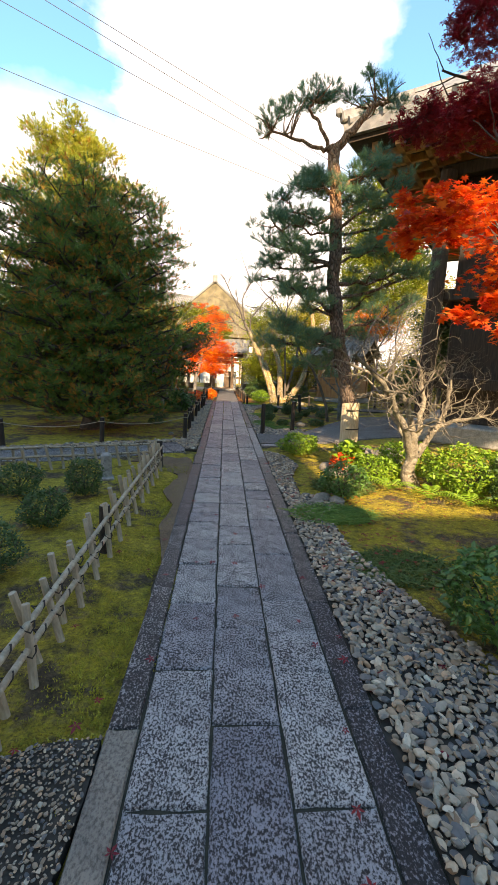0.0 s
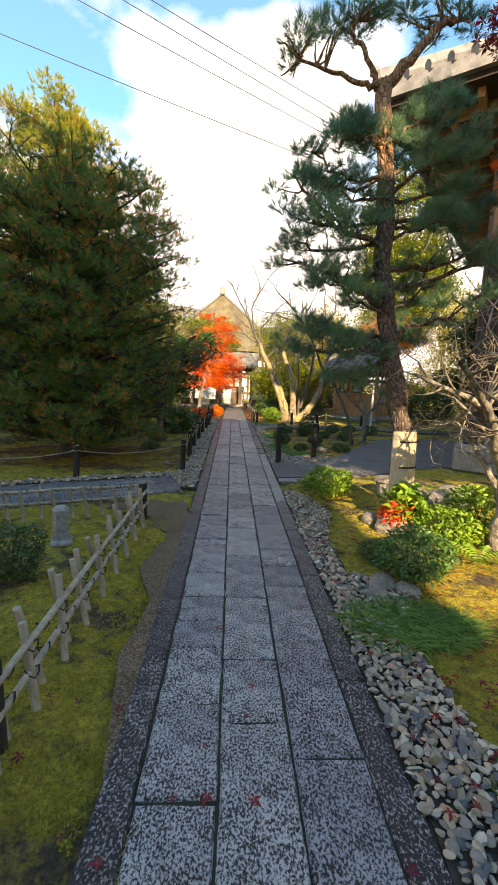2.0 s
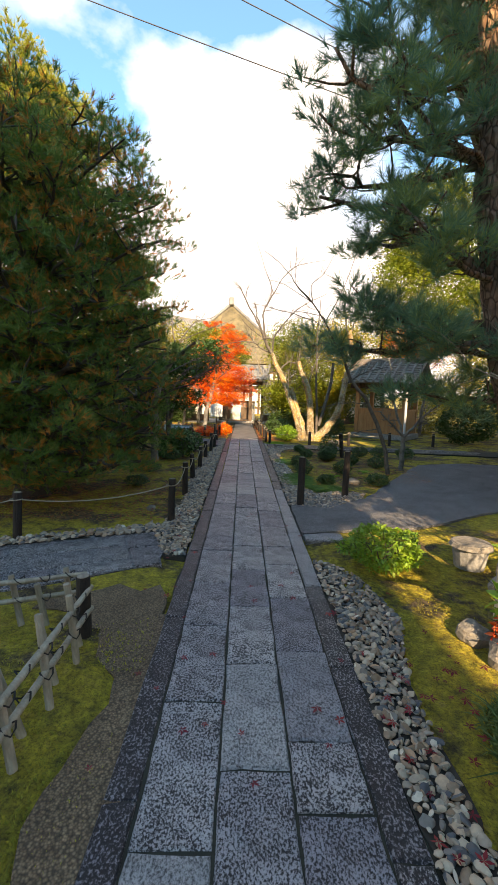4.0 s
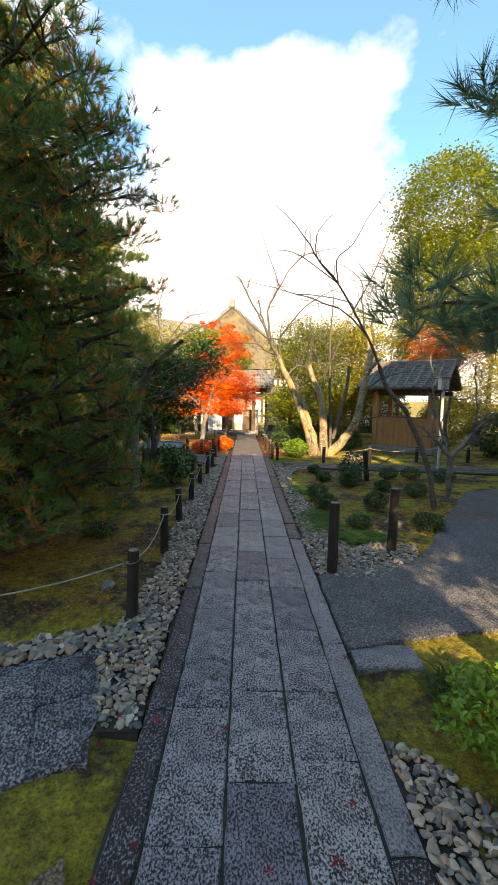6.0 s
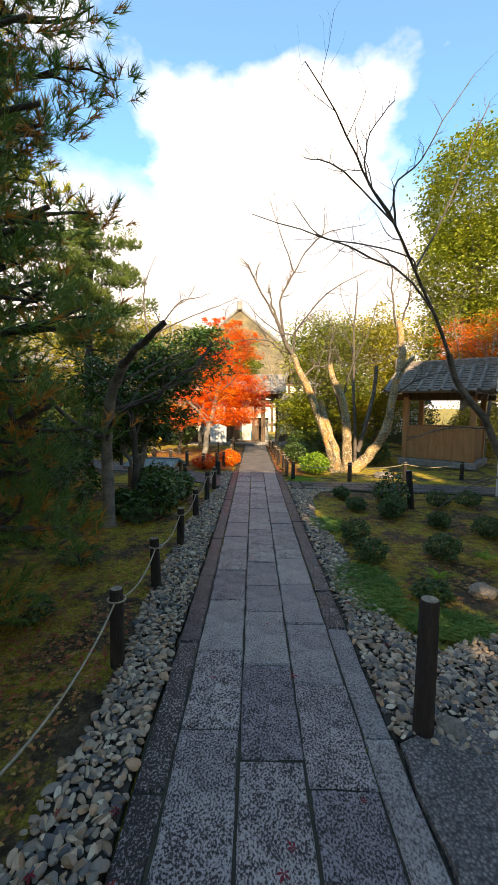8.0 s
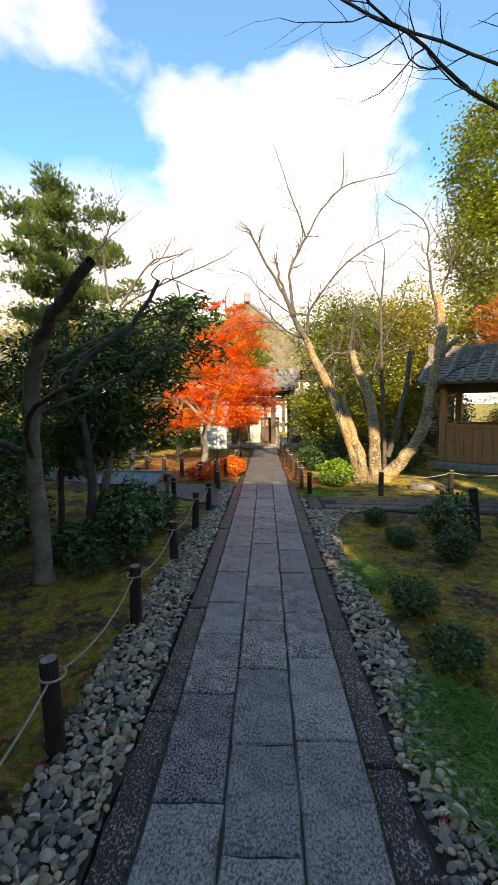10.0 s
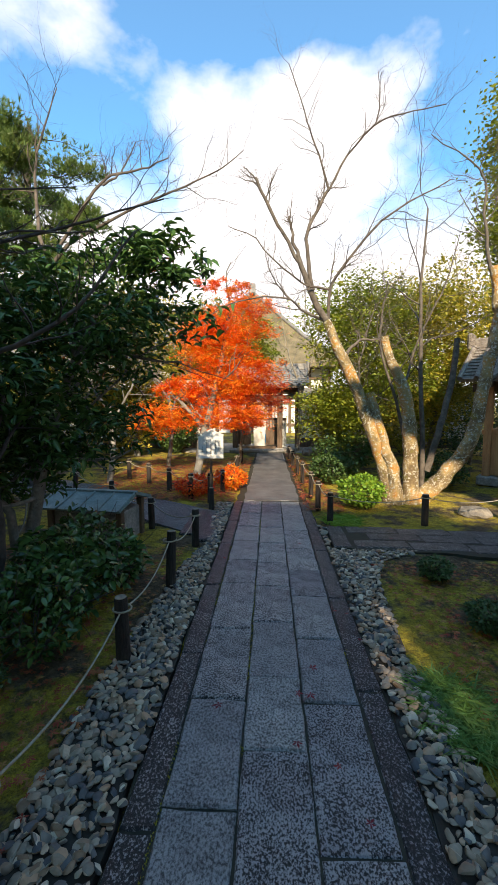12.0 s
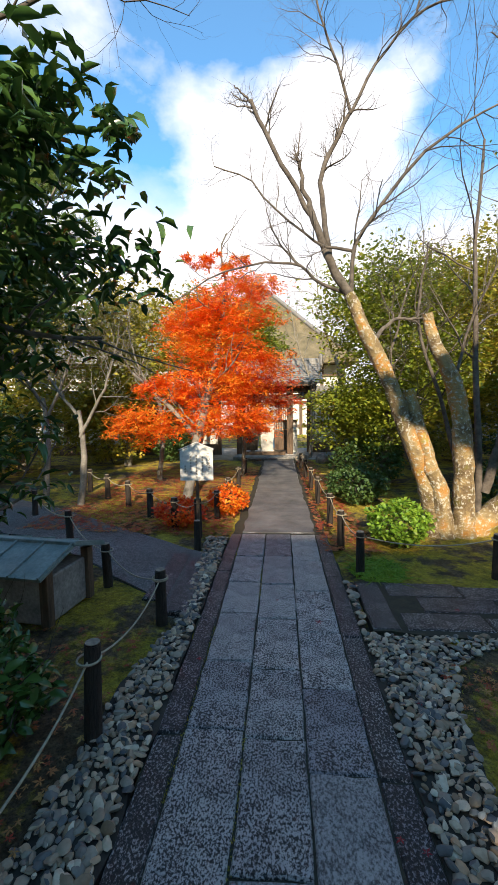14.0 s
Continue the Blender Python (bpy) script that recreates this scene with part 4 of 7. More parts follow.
def pine(name, trunk, r0, boughs, label, mat, bark, seed, pad=0.32, tufts=16, needles=18, length=0.11, width=0.0024, brown=0.0, sub=3, sides=10, thin=0.38, limbs=(), wob=0.012):
    """A pine: a trunk through given points, boughs as (start height fraction or point, end point), each carrying side shoots with pads of needle tufts."""
    rng = np.random.default_rng(seed)
    x, y = trunk[0][0], trunk[0][1]
    t = tree_root(name, x, y, label)
    T = curve(trunk, 22, wob, rng)
    R = np.linspace(r0, r0 * thin, 22)
    R[0] *= 1.35
    T2 = curve(T, 60)
    put("trunk", tubes("trunk", local([(T2, np.interp(np.linspace(0, 21, 60), np.arange(22), R))], x, y), bark, 16, 0.09), t)
    P, D = [], []
    for f, e, *thick in boughs:
        k = int(f * 21)
        s = T[k]
        e = np.asarray(e, float)
        mid = (s + e) / 2 + np.array([0, 0, -0.06 * np.linalg.norm(e - s)]) + rng.normal(size=3) * 0.06
        C = curve([s, mid, e], 9, 0.02, rng)
        rb = R[k] * 0.36 * min(1.0, 0.45 + np.linalg.norm(e - s) / 3) * (thick[0] if thick else 1)
        lines = [(C, np.linspace(rb, rb * 0.3, 9))]
        L = np.linalg.norm(e - s)
        ends = [(C[-1], 1.0)]
        for q in range(3, 9):
            for _ in range(sub if q > 4 else max(1, sub - 1)):
                w = rng.normal(size=3) * np.array([1, 1, 0.35]) + unit(e - s) * 0.5 + np.array([0, 0, 0.25])
                l2 = L * rng.uniform(0.12, 0.26) + 0.06
                p2 = C[q - 1] + unit(w) * l2
                lines.append((curve([C[q - 1], (C[q - 1] + p2) / 2 + rng.normal(size=3) * 0.03, p2], 4), np.array([rb * 0.35, rb * 0.28, rb * 0.2, rb * 0.12])))
                ends.append((p2, rng.uniform(0.6, 1.0)))
        put("branch", tubes("branch", local(lines, x, y), bark, 5), t)
        for p, sc in ends:
            a, b = clump_points(p, pad * sc, tufts, rng)
            P.append(a)
            D.append(b)
    for way, ra, rb, pads in limbs:
        C = curve(way, 14, 0.012, rng)
        put("limb", tubes("limb", local([(C, np.linspace(ra, rb, 14))], x, y), bark, 10, 0.1), t)
        lines = []
        for c, sc in pads:
            c = np.asarray(c, float)
            s = C[np.argmin(np.linalg.norm(C - c, axis=1))]
            for _ in range(4):
                e = c + rng.normal(size=3) * pad * sc * 0.5
                lines.append((curve([s, (s + e) / 2 + rng.normal(size=3) * 0.03, e], 5), np.linspace(0.014, 0.005, 5)))
            a, b = clump_points(c, pad * sc, int(tufts * 3 * sc), rng, 0.5)
            P.append(a)
            D.append(b)
        put("branch", tubes("branch", local(lines, x, y), bark, 5), t)
    for q in range(0 if limbs else 3):
        a, b = clump_points(T[-1] + rng.normal(size=3) * pad * 0.5 + np.array([0, 0, 0.12]), pad * 1.2, tufts * 2, rng)
        P.append(a)
        D.append(b)
    P, D = np.concatenate(P), np.concatenate(D)
    P -= np.array([x, y, 0])
    old = rng.random(len(P)) < brown
    for nm, sel, mm in (("needles", ~old, mat), ("brown_needles", old, M_NEEDO)):
        if sel.any():
            put(nm, mesh_np(nm, *tuft_arrays(P[sel], D[sel], rng, needles, length, width), mm), t, kind="stuff")
    return t


# the clipped pine beside the moss bed
ptr = [(1.80, 6.3, -0.05), (1.79, 6.3, 0.8), (1.70, 6.3, 1.2), (1.55, 6.32, 1.8), (1.45, 6.38, 2.5), (1.415, 6.43, 3.2), (1.38, 6.5, 3.9), (1.33, 6.55, 4.58)]
rp = pine("pine_tree", ptr, 0.105, [
    (0.83, (0.58, 6.4, 3.82)), (0.84, (0.75, 7.1, 3.95)), (0.80, (0.62, 6.2, 3.55)), (0.70, (0.42, 6.5, 3.66), 1.3), (0.68, (0.62, 6.0, 3.15)), (0.68, (0.45, 6.9, 3.1)), (0.56, (0.36, 6.5, 2.8), 1.2), (0.55, (0.75, 6.1, 2.6)),
    (0.72, (0.35, 6.6, 3.35)), (0.63, (0.85, 7.2, 2.75)), (0.47, (0.72, 6.6, 2.2)), (0.45, (1.0, 6.1, 2.0)), (0.90, (0.95, 6.4, 4.15), 1.4), (0.92, (1.05, 6.9, 4.3)), (0.90, (0.8, 6.3, 3.95)),
    (0.86, (1.9, 6.3, 4.3), 1.5), (0.90, (2.1, 6.6, 4.42), 1.3), (0.86, (1.75, 6.9, 4.25)), (0.84, (2.3, 6.4, 4.15)), (0.80, (2.05, 6.2, 3.75), 1.3), (0.78, (2.45, 6.6, 3.8)), (0.74, (2.2, 7.0, 3.6)),
    (0.72, (2.6, 6.3, 3.4)), (0.68, (2.1, 6.2, 3.2)), (0.62, (2.55, 6.5, 3.0), 1.3), (0.60, (2.9, 6.9, 3.1)), (0.57, (2.2, 6.9, 2.7)), (0.52, (2.45, 6.3, 2.5)), (0.48, (1.95, 6.8, 2.3)), (0.47, (1.2, 7.0, 2.1)),
    (0.50, (0.65, 7.0, 1.9)), (0.42, (1.05, 6.7, 1.6))],
    "tall clipped pine with blue-green needle pads and red upper bark", M_NEEDB, M_PINEBARK, 3, pad=0.19, tufts=14, needles=30, length=0.10, width=0.0019, brown=0.0, sub=2, thin=0.78, limbs=[
        ([(1.33, 6.55, 4.5), (1.15, 6.5, 4.52), (0.98, 6.5, 4.53), (0.7, 6.5, 4.62), (0.42, 6.45, 4.66)], 0.036, 0.014, [((0.42, 6.4, 4.85), 1.3), ((0.62, 6.5, 5.0), 1.2), ((0.8, 6.6, 5.12), 1.0), ((0.35, 6.6, 4.75), 0.9)]),
        ([(1.25, 6.55, 4.5), (1.12, 6.5, 4.78), (0.93, 6.5, 4.97), (1.0, 6.5, 5.08)], 0.03, 0.014, [((0.95, 6.5, 5.22), 1.3), ((1.2, 6.55, 5.28), 1.3), ((1.05, 6.8, 5.2), 1.1), ((1.2, 6.4, 5.1), 0.7)]),
        ([(1.33, 6.55, 4.55), (1.5, 6.5, 4.72), (1.70, 6.5, 4.97), (1.82, 6.5, 5.1), (2.0, 6.5, 5.15)], 0.062, 0.022, [((1.5, 6.5, 5.2), 1.1), ((1.7, 6.45, 5.45), 0.7), ((1.95, 6.5, 5.35), 1.1), ((2.15, 6.5, 5.15), 1.2), ((1.85, 6.8, 5.25), 1.1)])])
bm = cylinder_bm(0.15, 0.135, 1.0, 20, 0.012)
for v in bm.verts:
    v.co.x += 0.012 * math.sin(v.co.z * 19 + v.co.y * 30)
    v.co.y += 0.008 * math.sin(v.co.z * 27 + v.co.x * 20)
w = part("straw_wrap", bm, M_WRAP, rp, "pale straw wrap round the foot", at=pose(0.0, 0.0, 0.02, 0, -1.5, 0), smooth=False)
for z in (0.25, 0.6, 0.88):
    bm = cylinder_bm(0.153 - z * 0.016, 0.153 - z * 0.016, 0.018, 20, 0)
    part("band", bm, M_TIE, w, at=pose(0, 0, z))


def round_boughs(T, z0, z1, rad, n, rng, squash=1.0, lean=(0, 0)):
    """Boughs all round a trunk, shorter towards the top, their ends on a rounded crown."""
    out = []
    for k in range(n):
        f = (k + 0.5) / n
        a = k * 2.4 + rng.uniform(-0.4, 0.4)
        z = z0 + (z1 - z0) * f
        rr = rad * (1 - 0.4 * f ** 5) * rng.uniform(0.7, 1.05)
        h = T[-1][2]
        out.append((min(0.98, max(0.12, (z - 0.15) / h)), (T[0][0] + lean[0] + math.cos(a) * rr, T[0][1] + lean[1] + math.sin(a) * rr * squash, z + 0.1)))
    return out


rngp = np.random.default_rng(11)
lt = [(-3.1, 9.6, -0.05), (-3.1, 9.6, 1.4), (-3.05, 9.6, 3.0), (-3.0, 9.6, 4.3)]
bo = []
for k in range(135):
    z = 0.5 + 4.5 * ((k + 0.5) / 135) ** 0.93
    rr = 1.95 * (1 - max(0, (z - 2.0) / 3.25) ** 6) ** 0.5 * (0.8 + 0.2 * min(1, z / 1.6)) * rngp.uniform(0.88, 1.0)
    a = k * 2.4 + rngp.uniform(-0.3, 0.3)
    if not (math.sin(a) > 0.3 and z < 2.3 and math.cos(a) < 0):
        bo.append((min(0.97, max(0.1, (z - 0.25) / 4.5)), (-3.05 + math.cos(a) * rr, 9.6 + math.sin(a) * rr * 0.9, z)))
pine("pine_tree", lt, 0.2, bo, "broad dense dark-green pine with rusty dying needles", M_NEEDD, M_BARKD, 12, pad=0.33, tufts=19, needles=16, length=0.095, width=0.0036, brown=0.2, sub=2)
lt = [(-5.0, 12.2, -0.05), (-4.6, 12.0, 3.0), (-4.2, 11.8, 5.2), (-3.9, 11.7, 6.7)]
pine("pine_tree", lt, 0.17, round_boughs(lt, 1.2, 7.1, 1.6, 46, rngp, 1.0, (0.95, -0.2)), "tall pine behind the dark one, yellow sunlight put into its needle colour", M_NEEDSUN, M_BARK, 13, pad=0.44, tufts=20, needles=14, length=0.10, width=0.006, brown=0.04, sub=3, sides=8)
lt = [(-7.6, 10.4, -0.05), (-7.4, 10.4, 2.5), (-7.2, 10.4, 6.4)]
pine("pine_tree", lt, 0.17, round_boughs(lt, 0.8, 6.6, 2.1, 28, rngp), "full green pine among the others", M_NEED, M_BARKD, 14, pad=0.45, tufts=12, needles=12, length=0.13, width=0.008, brown=0.06, sub=3, sides=8)
lt = [(-4.6, 18.6, -0.05), (-4.5, 18.6, 3.5), (-4.35, 18.5, 6.2)]
pine("pine_tree", lt, 0.13, round_boughs(lt, 3.0, 6.2, 1.3, 24, rngp, 1.0, (0.25, 0)), "slender open pine with cloud-shaped needle pads", M_NEED, M_BARKD, 15, pad=0.36, tufts=26, needles=12, length=0.09, width=0.007, sub=3, sides=8)


def leafy(name, x, y, trunks, crown, label, mat, bark, seed, n, size, shape=LEAF_FAR, flat=0.3, o=None, holes=0.35, level=3, part_name="foliage", reach=0.3):
    """A leafy tree: trunks grown from given lines, and leaves in many ragged clumps; crown is a list of (centre, radii)."""
    rng = np.random.default_rng(seed)
    t = tree_root(name, x, y, label)
    opts = dict(kids=4, seg=5, up=0.06, wob=0.16, angle=(25, 55), ratio=(0.5, 0.72), thin=0.5)
    opts.update(o or {})
    for P, r in trunks:
        C = curve(P, 10, 0.02, rng)
        lines, tips = [(C, np.linspace(r, r * 0.45, 10))], []
        for k in range(3, 10):
            w = unit(rng.normal(size=3) * np.array([1, 1, 0.4]) + np.array([0, 0, 0.5]))
            grow(lines, tips, C[k], w, np.linalg.norm(C[-1] - C[0]) * rng.uniform(reach * 0.9, reach * 1.35), r * 0.3, level - 2, rng, opts)
        put("trunk", tubes("trunk", local(lines[:1], x, y), bark, 10), t)
        put("branches", tubes("branches", local(lines[1:], x, y), bark, 5), t, kind="stuff")
    P = []
    vol = np.array([np.prod(r) ** (2 / 3) for c, r in crown])
    for (c, r), v in zip(crown, vol):
        m = int(n * v / vol.sum())
        per = 26
        q = max(1, m // per)
        u = rng.normal(size=(q, 3))
        u /= np.linalg.norm(u, axis=1)[:, None]
        cc = np.asarray(c) + u * rng.uniform(holes, 1.0, (q, 1)) * np.asarray(r)
        s = float(np.mean(r)) * rng.uniform(0.09, 0.2, (q, 1))
        for a, b in zip(cc, s):
            P.append(a + rng.normal(size=(per, 3)) * b * np.array([1, 1, 0.45]))
    P = np.concatenate(P) - np.array([x, y, 0])
    P = P[P[:, 2] > 0.03]
    put(part_name, leaves(part_name, P, size, mat, rng, shape, flat), t, kind="stuff")
    return t


# maples
# The last, largest crown clump is out of view, added to shade the bed.
leafy("maple_tree", 3.9, 4.3, [([(3.9, 4.3, 0), (3.7, 4.4, 1.6), (3.3, 4.8, 3.2), (2.9, 5.3, 4.6)], 0.1), ([(3.7, 4.4, 1.6), (3.0, 4.1, 2.3), (2.3, 3.8, 2.5)], 0.05)],
      [((2.0, 4.15, 2.82), (0.8, 0.45, 0.28)), ((1.65, 4.1, 2.72), (0.35, 0.3, 0.16)), ((2.4, 4.5, 3.15), (0.6, 0.45, 0.28)), ((2.15, 3.6, 2.0), (0.5, 0.35, 0.2)), ((1.8, 4.3, 3.1), (0.45, 0.35, 0.16)), ((3.0, 4.5, 2.6), (0.6, 0.7, 0.5)), ((4.3, 4.4, 3.6), (1.1, 1.0, 1.4))],
      "red and orange maple reaching over the garden", M_MAPLE, M_BARKD, 21, 11000, 0.056, MAPLE, 0.5, reach=0.15, holes=0.5)
leafy("maple_tree", 4.4, 6.2, [([(4.4, 6.2, 0), (4.1, 6.1, 2.0), (3.6, 6.0, 4.0), (3.2, 5.9, 5.6)], 0.09)],
      [((2.5, 5.4, 4.35), (0.75, 0.45, 0.24)), ((3.0, 5.5, 4.6), (0.7, 0.5, 0.3)), ((2.9, 5.6, 5.6), (0.55, 0.5, 0.4)), ((3.1, 5.7, 6.2), (0.5, 0.5, 0.35))],
      "dark crimson maple above the red one", M_MAPLED, M_BARKD, 22, 9000, 0.055, MAPLE_FAR, 0.5, reach=0.13, holes=0.5)
leafy("maple_tree", -1.55, 19.3, [([(-1.55, 19.3, 0), (-1.35, 19.5, 1.2), (-1.1, 19.9, 2.4), (-0.9, 20.0, 3.6)], 0.085), ([(-1.35, 19.5, 1.0), (-2.0, 19.6, 1.7), (-2.6, 19.8, 2.2)], 0.05)],
      [((-0.7, 20.0, 3.35), (0.8, 0.8, 0.75)), ((-1.25, 20.1, 2.75), (0.9, 0.9, 0.7)), ((-0.5, 20.0, 2.3), (0.8, 0.8, 0.5)), ((-1.2, 19.9, 1.9), (1.0, 0.8, 0.4)), ((-2.3, 19.7, 1.3), (0.9, 0.7, 0.38)), ((-0.9, 19.8, 1.3), (1.1, 0.7, 0.35)), ((-1.25, 19.8, 4.1), (0.4, 0.3, 0.14)), ((-0.7, 19.8, 3.98), (0.3, 0.3, 0.12)), ((-1.5, 19.9, 3.1), (0.55, 0.6, 0.4)), ((-2.0, 19.8, 1.9), (0.6, 0.6, 0.25))],
      "bright orange-red maple beside the notice board", M_MAPLEO, M_BARKG, 23, 24000, 0.075, MAPLE_3, 0.5, reach=0.2)
leafy("maple_tree", 0.1, 21.6, [([(-0.85, 21.6, 0), (-0.7, 21.6, 1.0), (-0.5, 21.5, 1.9)], 0.05)],
      [((-0.35, 21.2, 1.75), (0.85, 0.6, 0.55)), ((-0.75, 21.0, 1.15), (0.55, 0.5, 0.35))],
      "deep red maple before the gatehouse", M_MAPLE, M_BARKG, 24, 6000, 0.07, MAPLE_3, 0.5)
leafy("maple_tree", 7.3, 20.8, [([(7.3, 20.8, 0), (7.4, 20.8, 2.0), (7.2, 20.8, 3.6)], 0.07)],
      [((7.2, 20.8, 3.6), (1.6, 1.2, 1.0))], "orange maple behind the pavilion", M_MAPLEO, M_BARKG, 25, 5000, 0.08, MAPLE_3, 0.5)

# evergreens and background trees
leafy("evergreen_tree", -0.9, 28.6, [([(-0.9, 28.6, 0), (-0.9, 28.6, 2.0), (-0.8, 28.6, 3.4)], 0.08)], [((-0.8, 28.6, 3.6), (0.9, 0.7, 0.6)), ((-0.3, 28.6, 2.9), (0.7, 0.6, 0.4))],
      "yellow-olive tree sloping down behind the gatehouse", M_OLIVE, M_BARKG, 27, 16000, 0.09, LEAF_FAR, 0.3)
leafy("evergreen_tree", -2.2, 23.8, [([(-2.2, 23.8, 0), (-2.1, 23.8, 1.8), (-2.0, 23.8, 3.6)], 0.08)], [((-2.0, 23.8, 4.0), (0.9, 0.8, 0.8)), ((-2.1, 23.7, 3.0), (1.2, 0.9, 0.6))],
      "light yellow-green tree behind the orange maple", M_CAMPH, M_BARKG, 26, 9000, 0.1, LEAF_FAR, 0.3)
leafy("camellia_tree", -1.95, 14.1, [([(-1.95, 14.1, 0), (-1.9, 14.1, 0.8), (-1.7, 14.2, 1.6), (-1.4, 14.2, 2.3)], 0.06), ([(-1.95, 14.1, 0.3), (-2.2, 13.9, 1.2), (-2.2, 13.6, 1.9)], 0.04)],
      [((-1.35, 14.25, 2.25), (0.8, 0.85, 0.55)), ((-2.2, 14.0, 1.9), (1.0, 0.9, 0.6)), ((-0.85, 14.1, 2.6), (0.42, 0.4, 0.26)), ((-1.7, 14.2, 1.35), (0.7, 0.7, 0.4)), ((-2.5, 14.4, 1.1), (0.8, 0.7, 0.5))],
      "glossy dark evergreen tree leaning over the rope fence", M_BROAD, M_BARKG, 31, 11500, 0.085, LEAF_LONG, 0.3)
leafy("camphor_tree", 8.1, 23.5, [([(8.1, 23.5, 0), (8.0, 23.5, 3.5), (8.2, 23.4, 7.5)], 0.25)],
      [((8.1, 23.4, 9.2), (1.9, 1.9, 2.3)), ((8.3, 23.2, 6.6), (2.4, 2.0, 1.9)), ((7.6, 23, 4.3), (1.7, 1.7, 1.3))],
      "tall rounded camphor tree in full yellow-green leaf", M_CAMPH, M_BARKG, 32, 62000, 0.115, LEAF_FAR, 0.3, holes=0.78)
for k, (x, y, r, h, m, lab, sd) in enumerate([
        (2.1, 21.0, 1.45, 4.6, M_CAMPH, "loose olive-green tree behind the old cherry", 41), (4.0, 21.6, 1.6, 5.0, M_OLIVE, "airy yellow-green tree behind the pavilion", 42),
        (-6.5, 22.5, 2.2, 5.3, M_OLIVE, "rounded olive tree at the garden's end", 43), (-4.1, 23.4, 1.6, 5.0, M_OLIVE, "thin brownish tree near the gate wall", 44),
        (-9.5, 20, 2.4, 4.8, M_CAMPH, "broad green tree in the far garden", 45), (-8.2, 15.2, 2.0, 4.6, M_SHRUB, "dark green tree behind the pines", 46),
        (11.5, 21.0, 2.4, 6.2, M_OLIVE, "large yellow-olive tree beyond the pavilion", 47), (7.3, 14.4, 1.1, 4.0, M_SHRUB, "dark evergreen beside the great hall", 48),
        (-5.2, 15.8, 1.2, 2.6, M_SHRUB, "low dark evergreen in shade", 49), (-0.9, 26.2, 1.0, 4.9, M_CAMPH, "yellow-green tree rising behind the gatehouse", 50),
        (-11.5, 13, 2.6, 6.5, M_NEED, "dense dark tree at the garden's side", 52), (-12.5, 7, 2.6, 6.0, M_NEED, "dense dark tree shading the side garden", 53), (13, 28, 3, 8, M_OLIVE, "distant olive tree behind the wall", 54)]):
    leafy("evergreen_tree", x, y, [([(x, y, 0), (x + 0.1, y, h * 0.35), (x - 0.1, y + 0.1, h * 0.75)], 0.05 + r * 0.035)],
          [((x, y, h - r * 0.75), (r, r, r * 0.75)), ((x + r * 0.3, y - 0.2, h - r * 1.6), (r * 0.95, r * 0.9, r * 0.7)), ((x - r * 0.35, y, max(0.9, h - r * 2.2)), (r * 0.8, r * 0.8, r * 0.6))],
          lab, m, M_BARKG, sd, int((5000 + 3000 * r) * (3.2 if 0 < x < 5 and y < 22 else 1.6)), (0.062 if 0 < x < 5 else 0.082) + 0.012 * r, LEAF_FAR, 0.3, holes=0.25)


def bare(name, x, y, stems, label, bark, seed, level=3, o=None, sides=7, fine_bark=None):
    """A leafless tree: stems through given points, each with limbs and fine twigs."""
    rng = np.random.default_rng(seed)
    t = tree_root(name, x, y, label)
    opts = dict(kids=4, seg=5, up=0.05, wob=0.2, angle=(28, 60), ratio=(0.5, 0.78), thin=0.5, taper=0.4, along=0, reach=0.35)
    opts.update(o or {})
    for P, r0, r1, spawn in stems:
        C = curve(P, 14, 0.006 if r0 > 0.045 else min(0.012, 0.3 * r0 + 0.0005), rng)
        main = [(C, np.linspace(r0, r1, 14))]
        if r0 > 0.063:
            fine_c = curve(C, 40)
            put("trunk", tubes("trunk", local([(fine_c, np.linspace(r0 * 1.05, r1, 40) * (1 + 0.25 * np.exp(-fine_c[:, 2] * 5)))], x, y), bark, 16, 0.13), t)
        else:
            put("limb", tubes("limb", local(main, x, y), fine_bark or bark, sides, 0.1), t)
        if spawn:
            lines, tips = [], []
            L = np.linalg.norm(C[-1] - C[0])
            for k in range(max(2, 14 - spawn), 14):
                ax = unit(C[min(13, k + 1)] - C[k - 1])
                w = rng.normal(size=3)
                w = unit(w - ax * (w @ ax))
                a = radians(rng.uniform(*opts["angle"]))
                r = main[0][1][k]
                grow(lines, tips, C[k], ax * math.cos(a) + w * math.sin(a), L * rng.uniform(0.7, 1.3) * opts["reach"], min(r * 0.55, 0.03), level - 1, rng, opts)
            put("twigs", tubes("twigs", local(lines, x, y), fine_bark or bark, 3), t, kind="stuff")
    return t


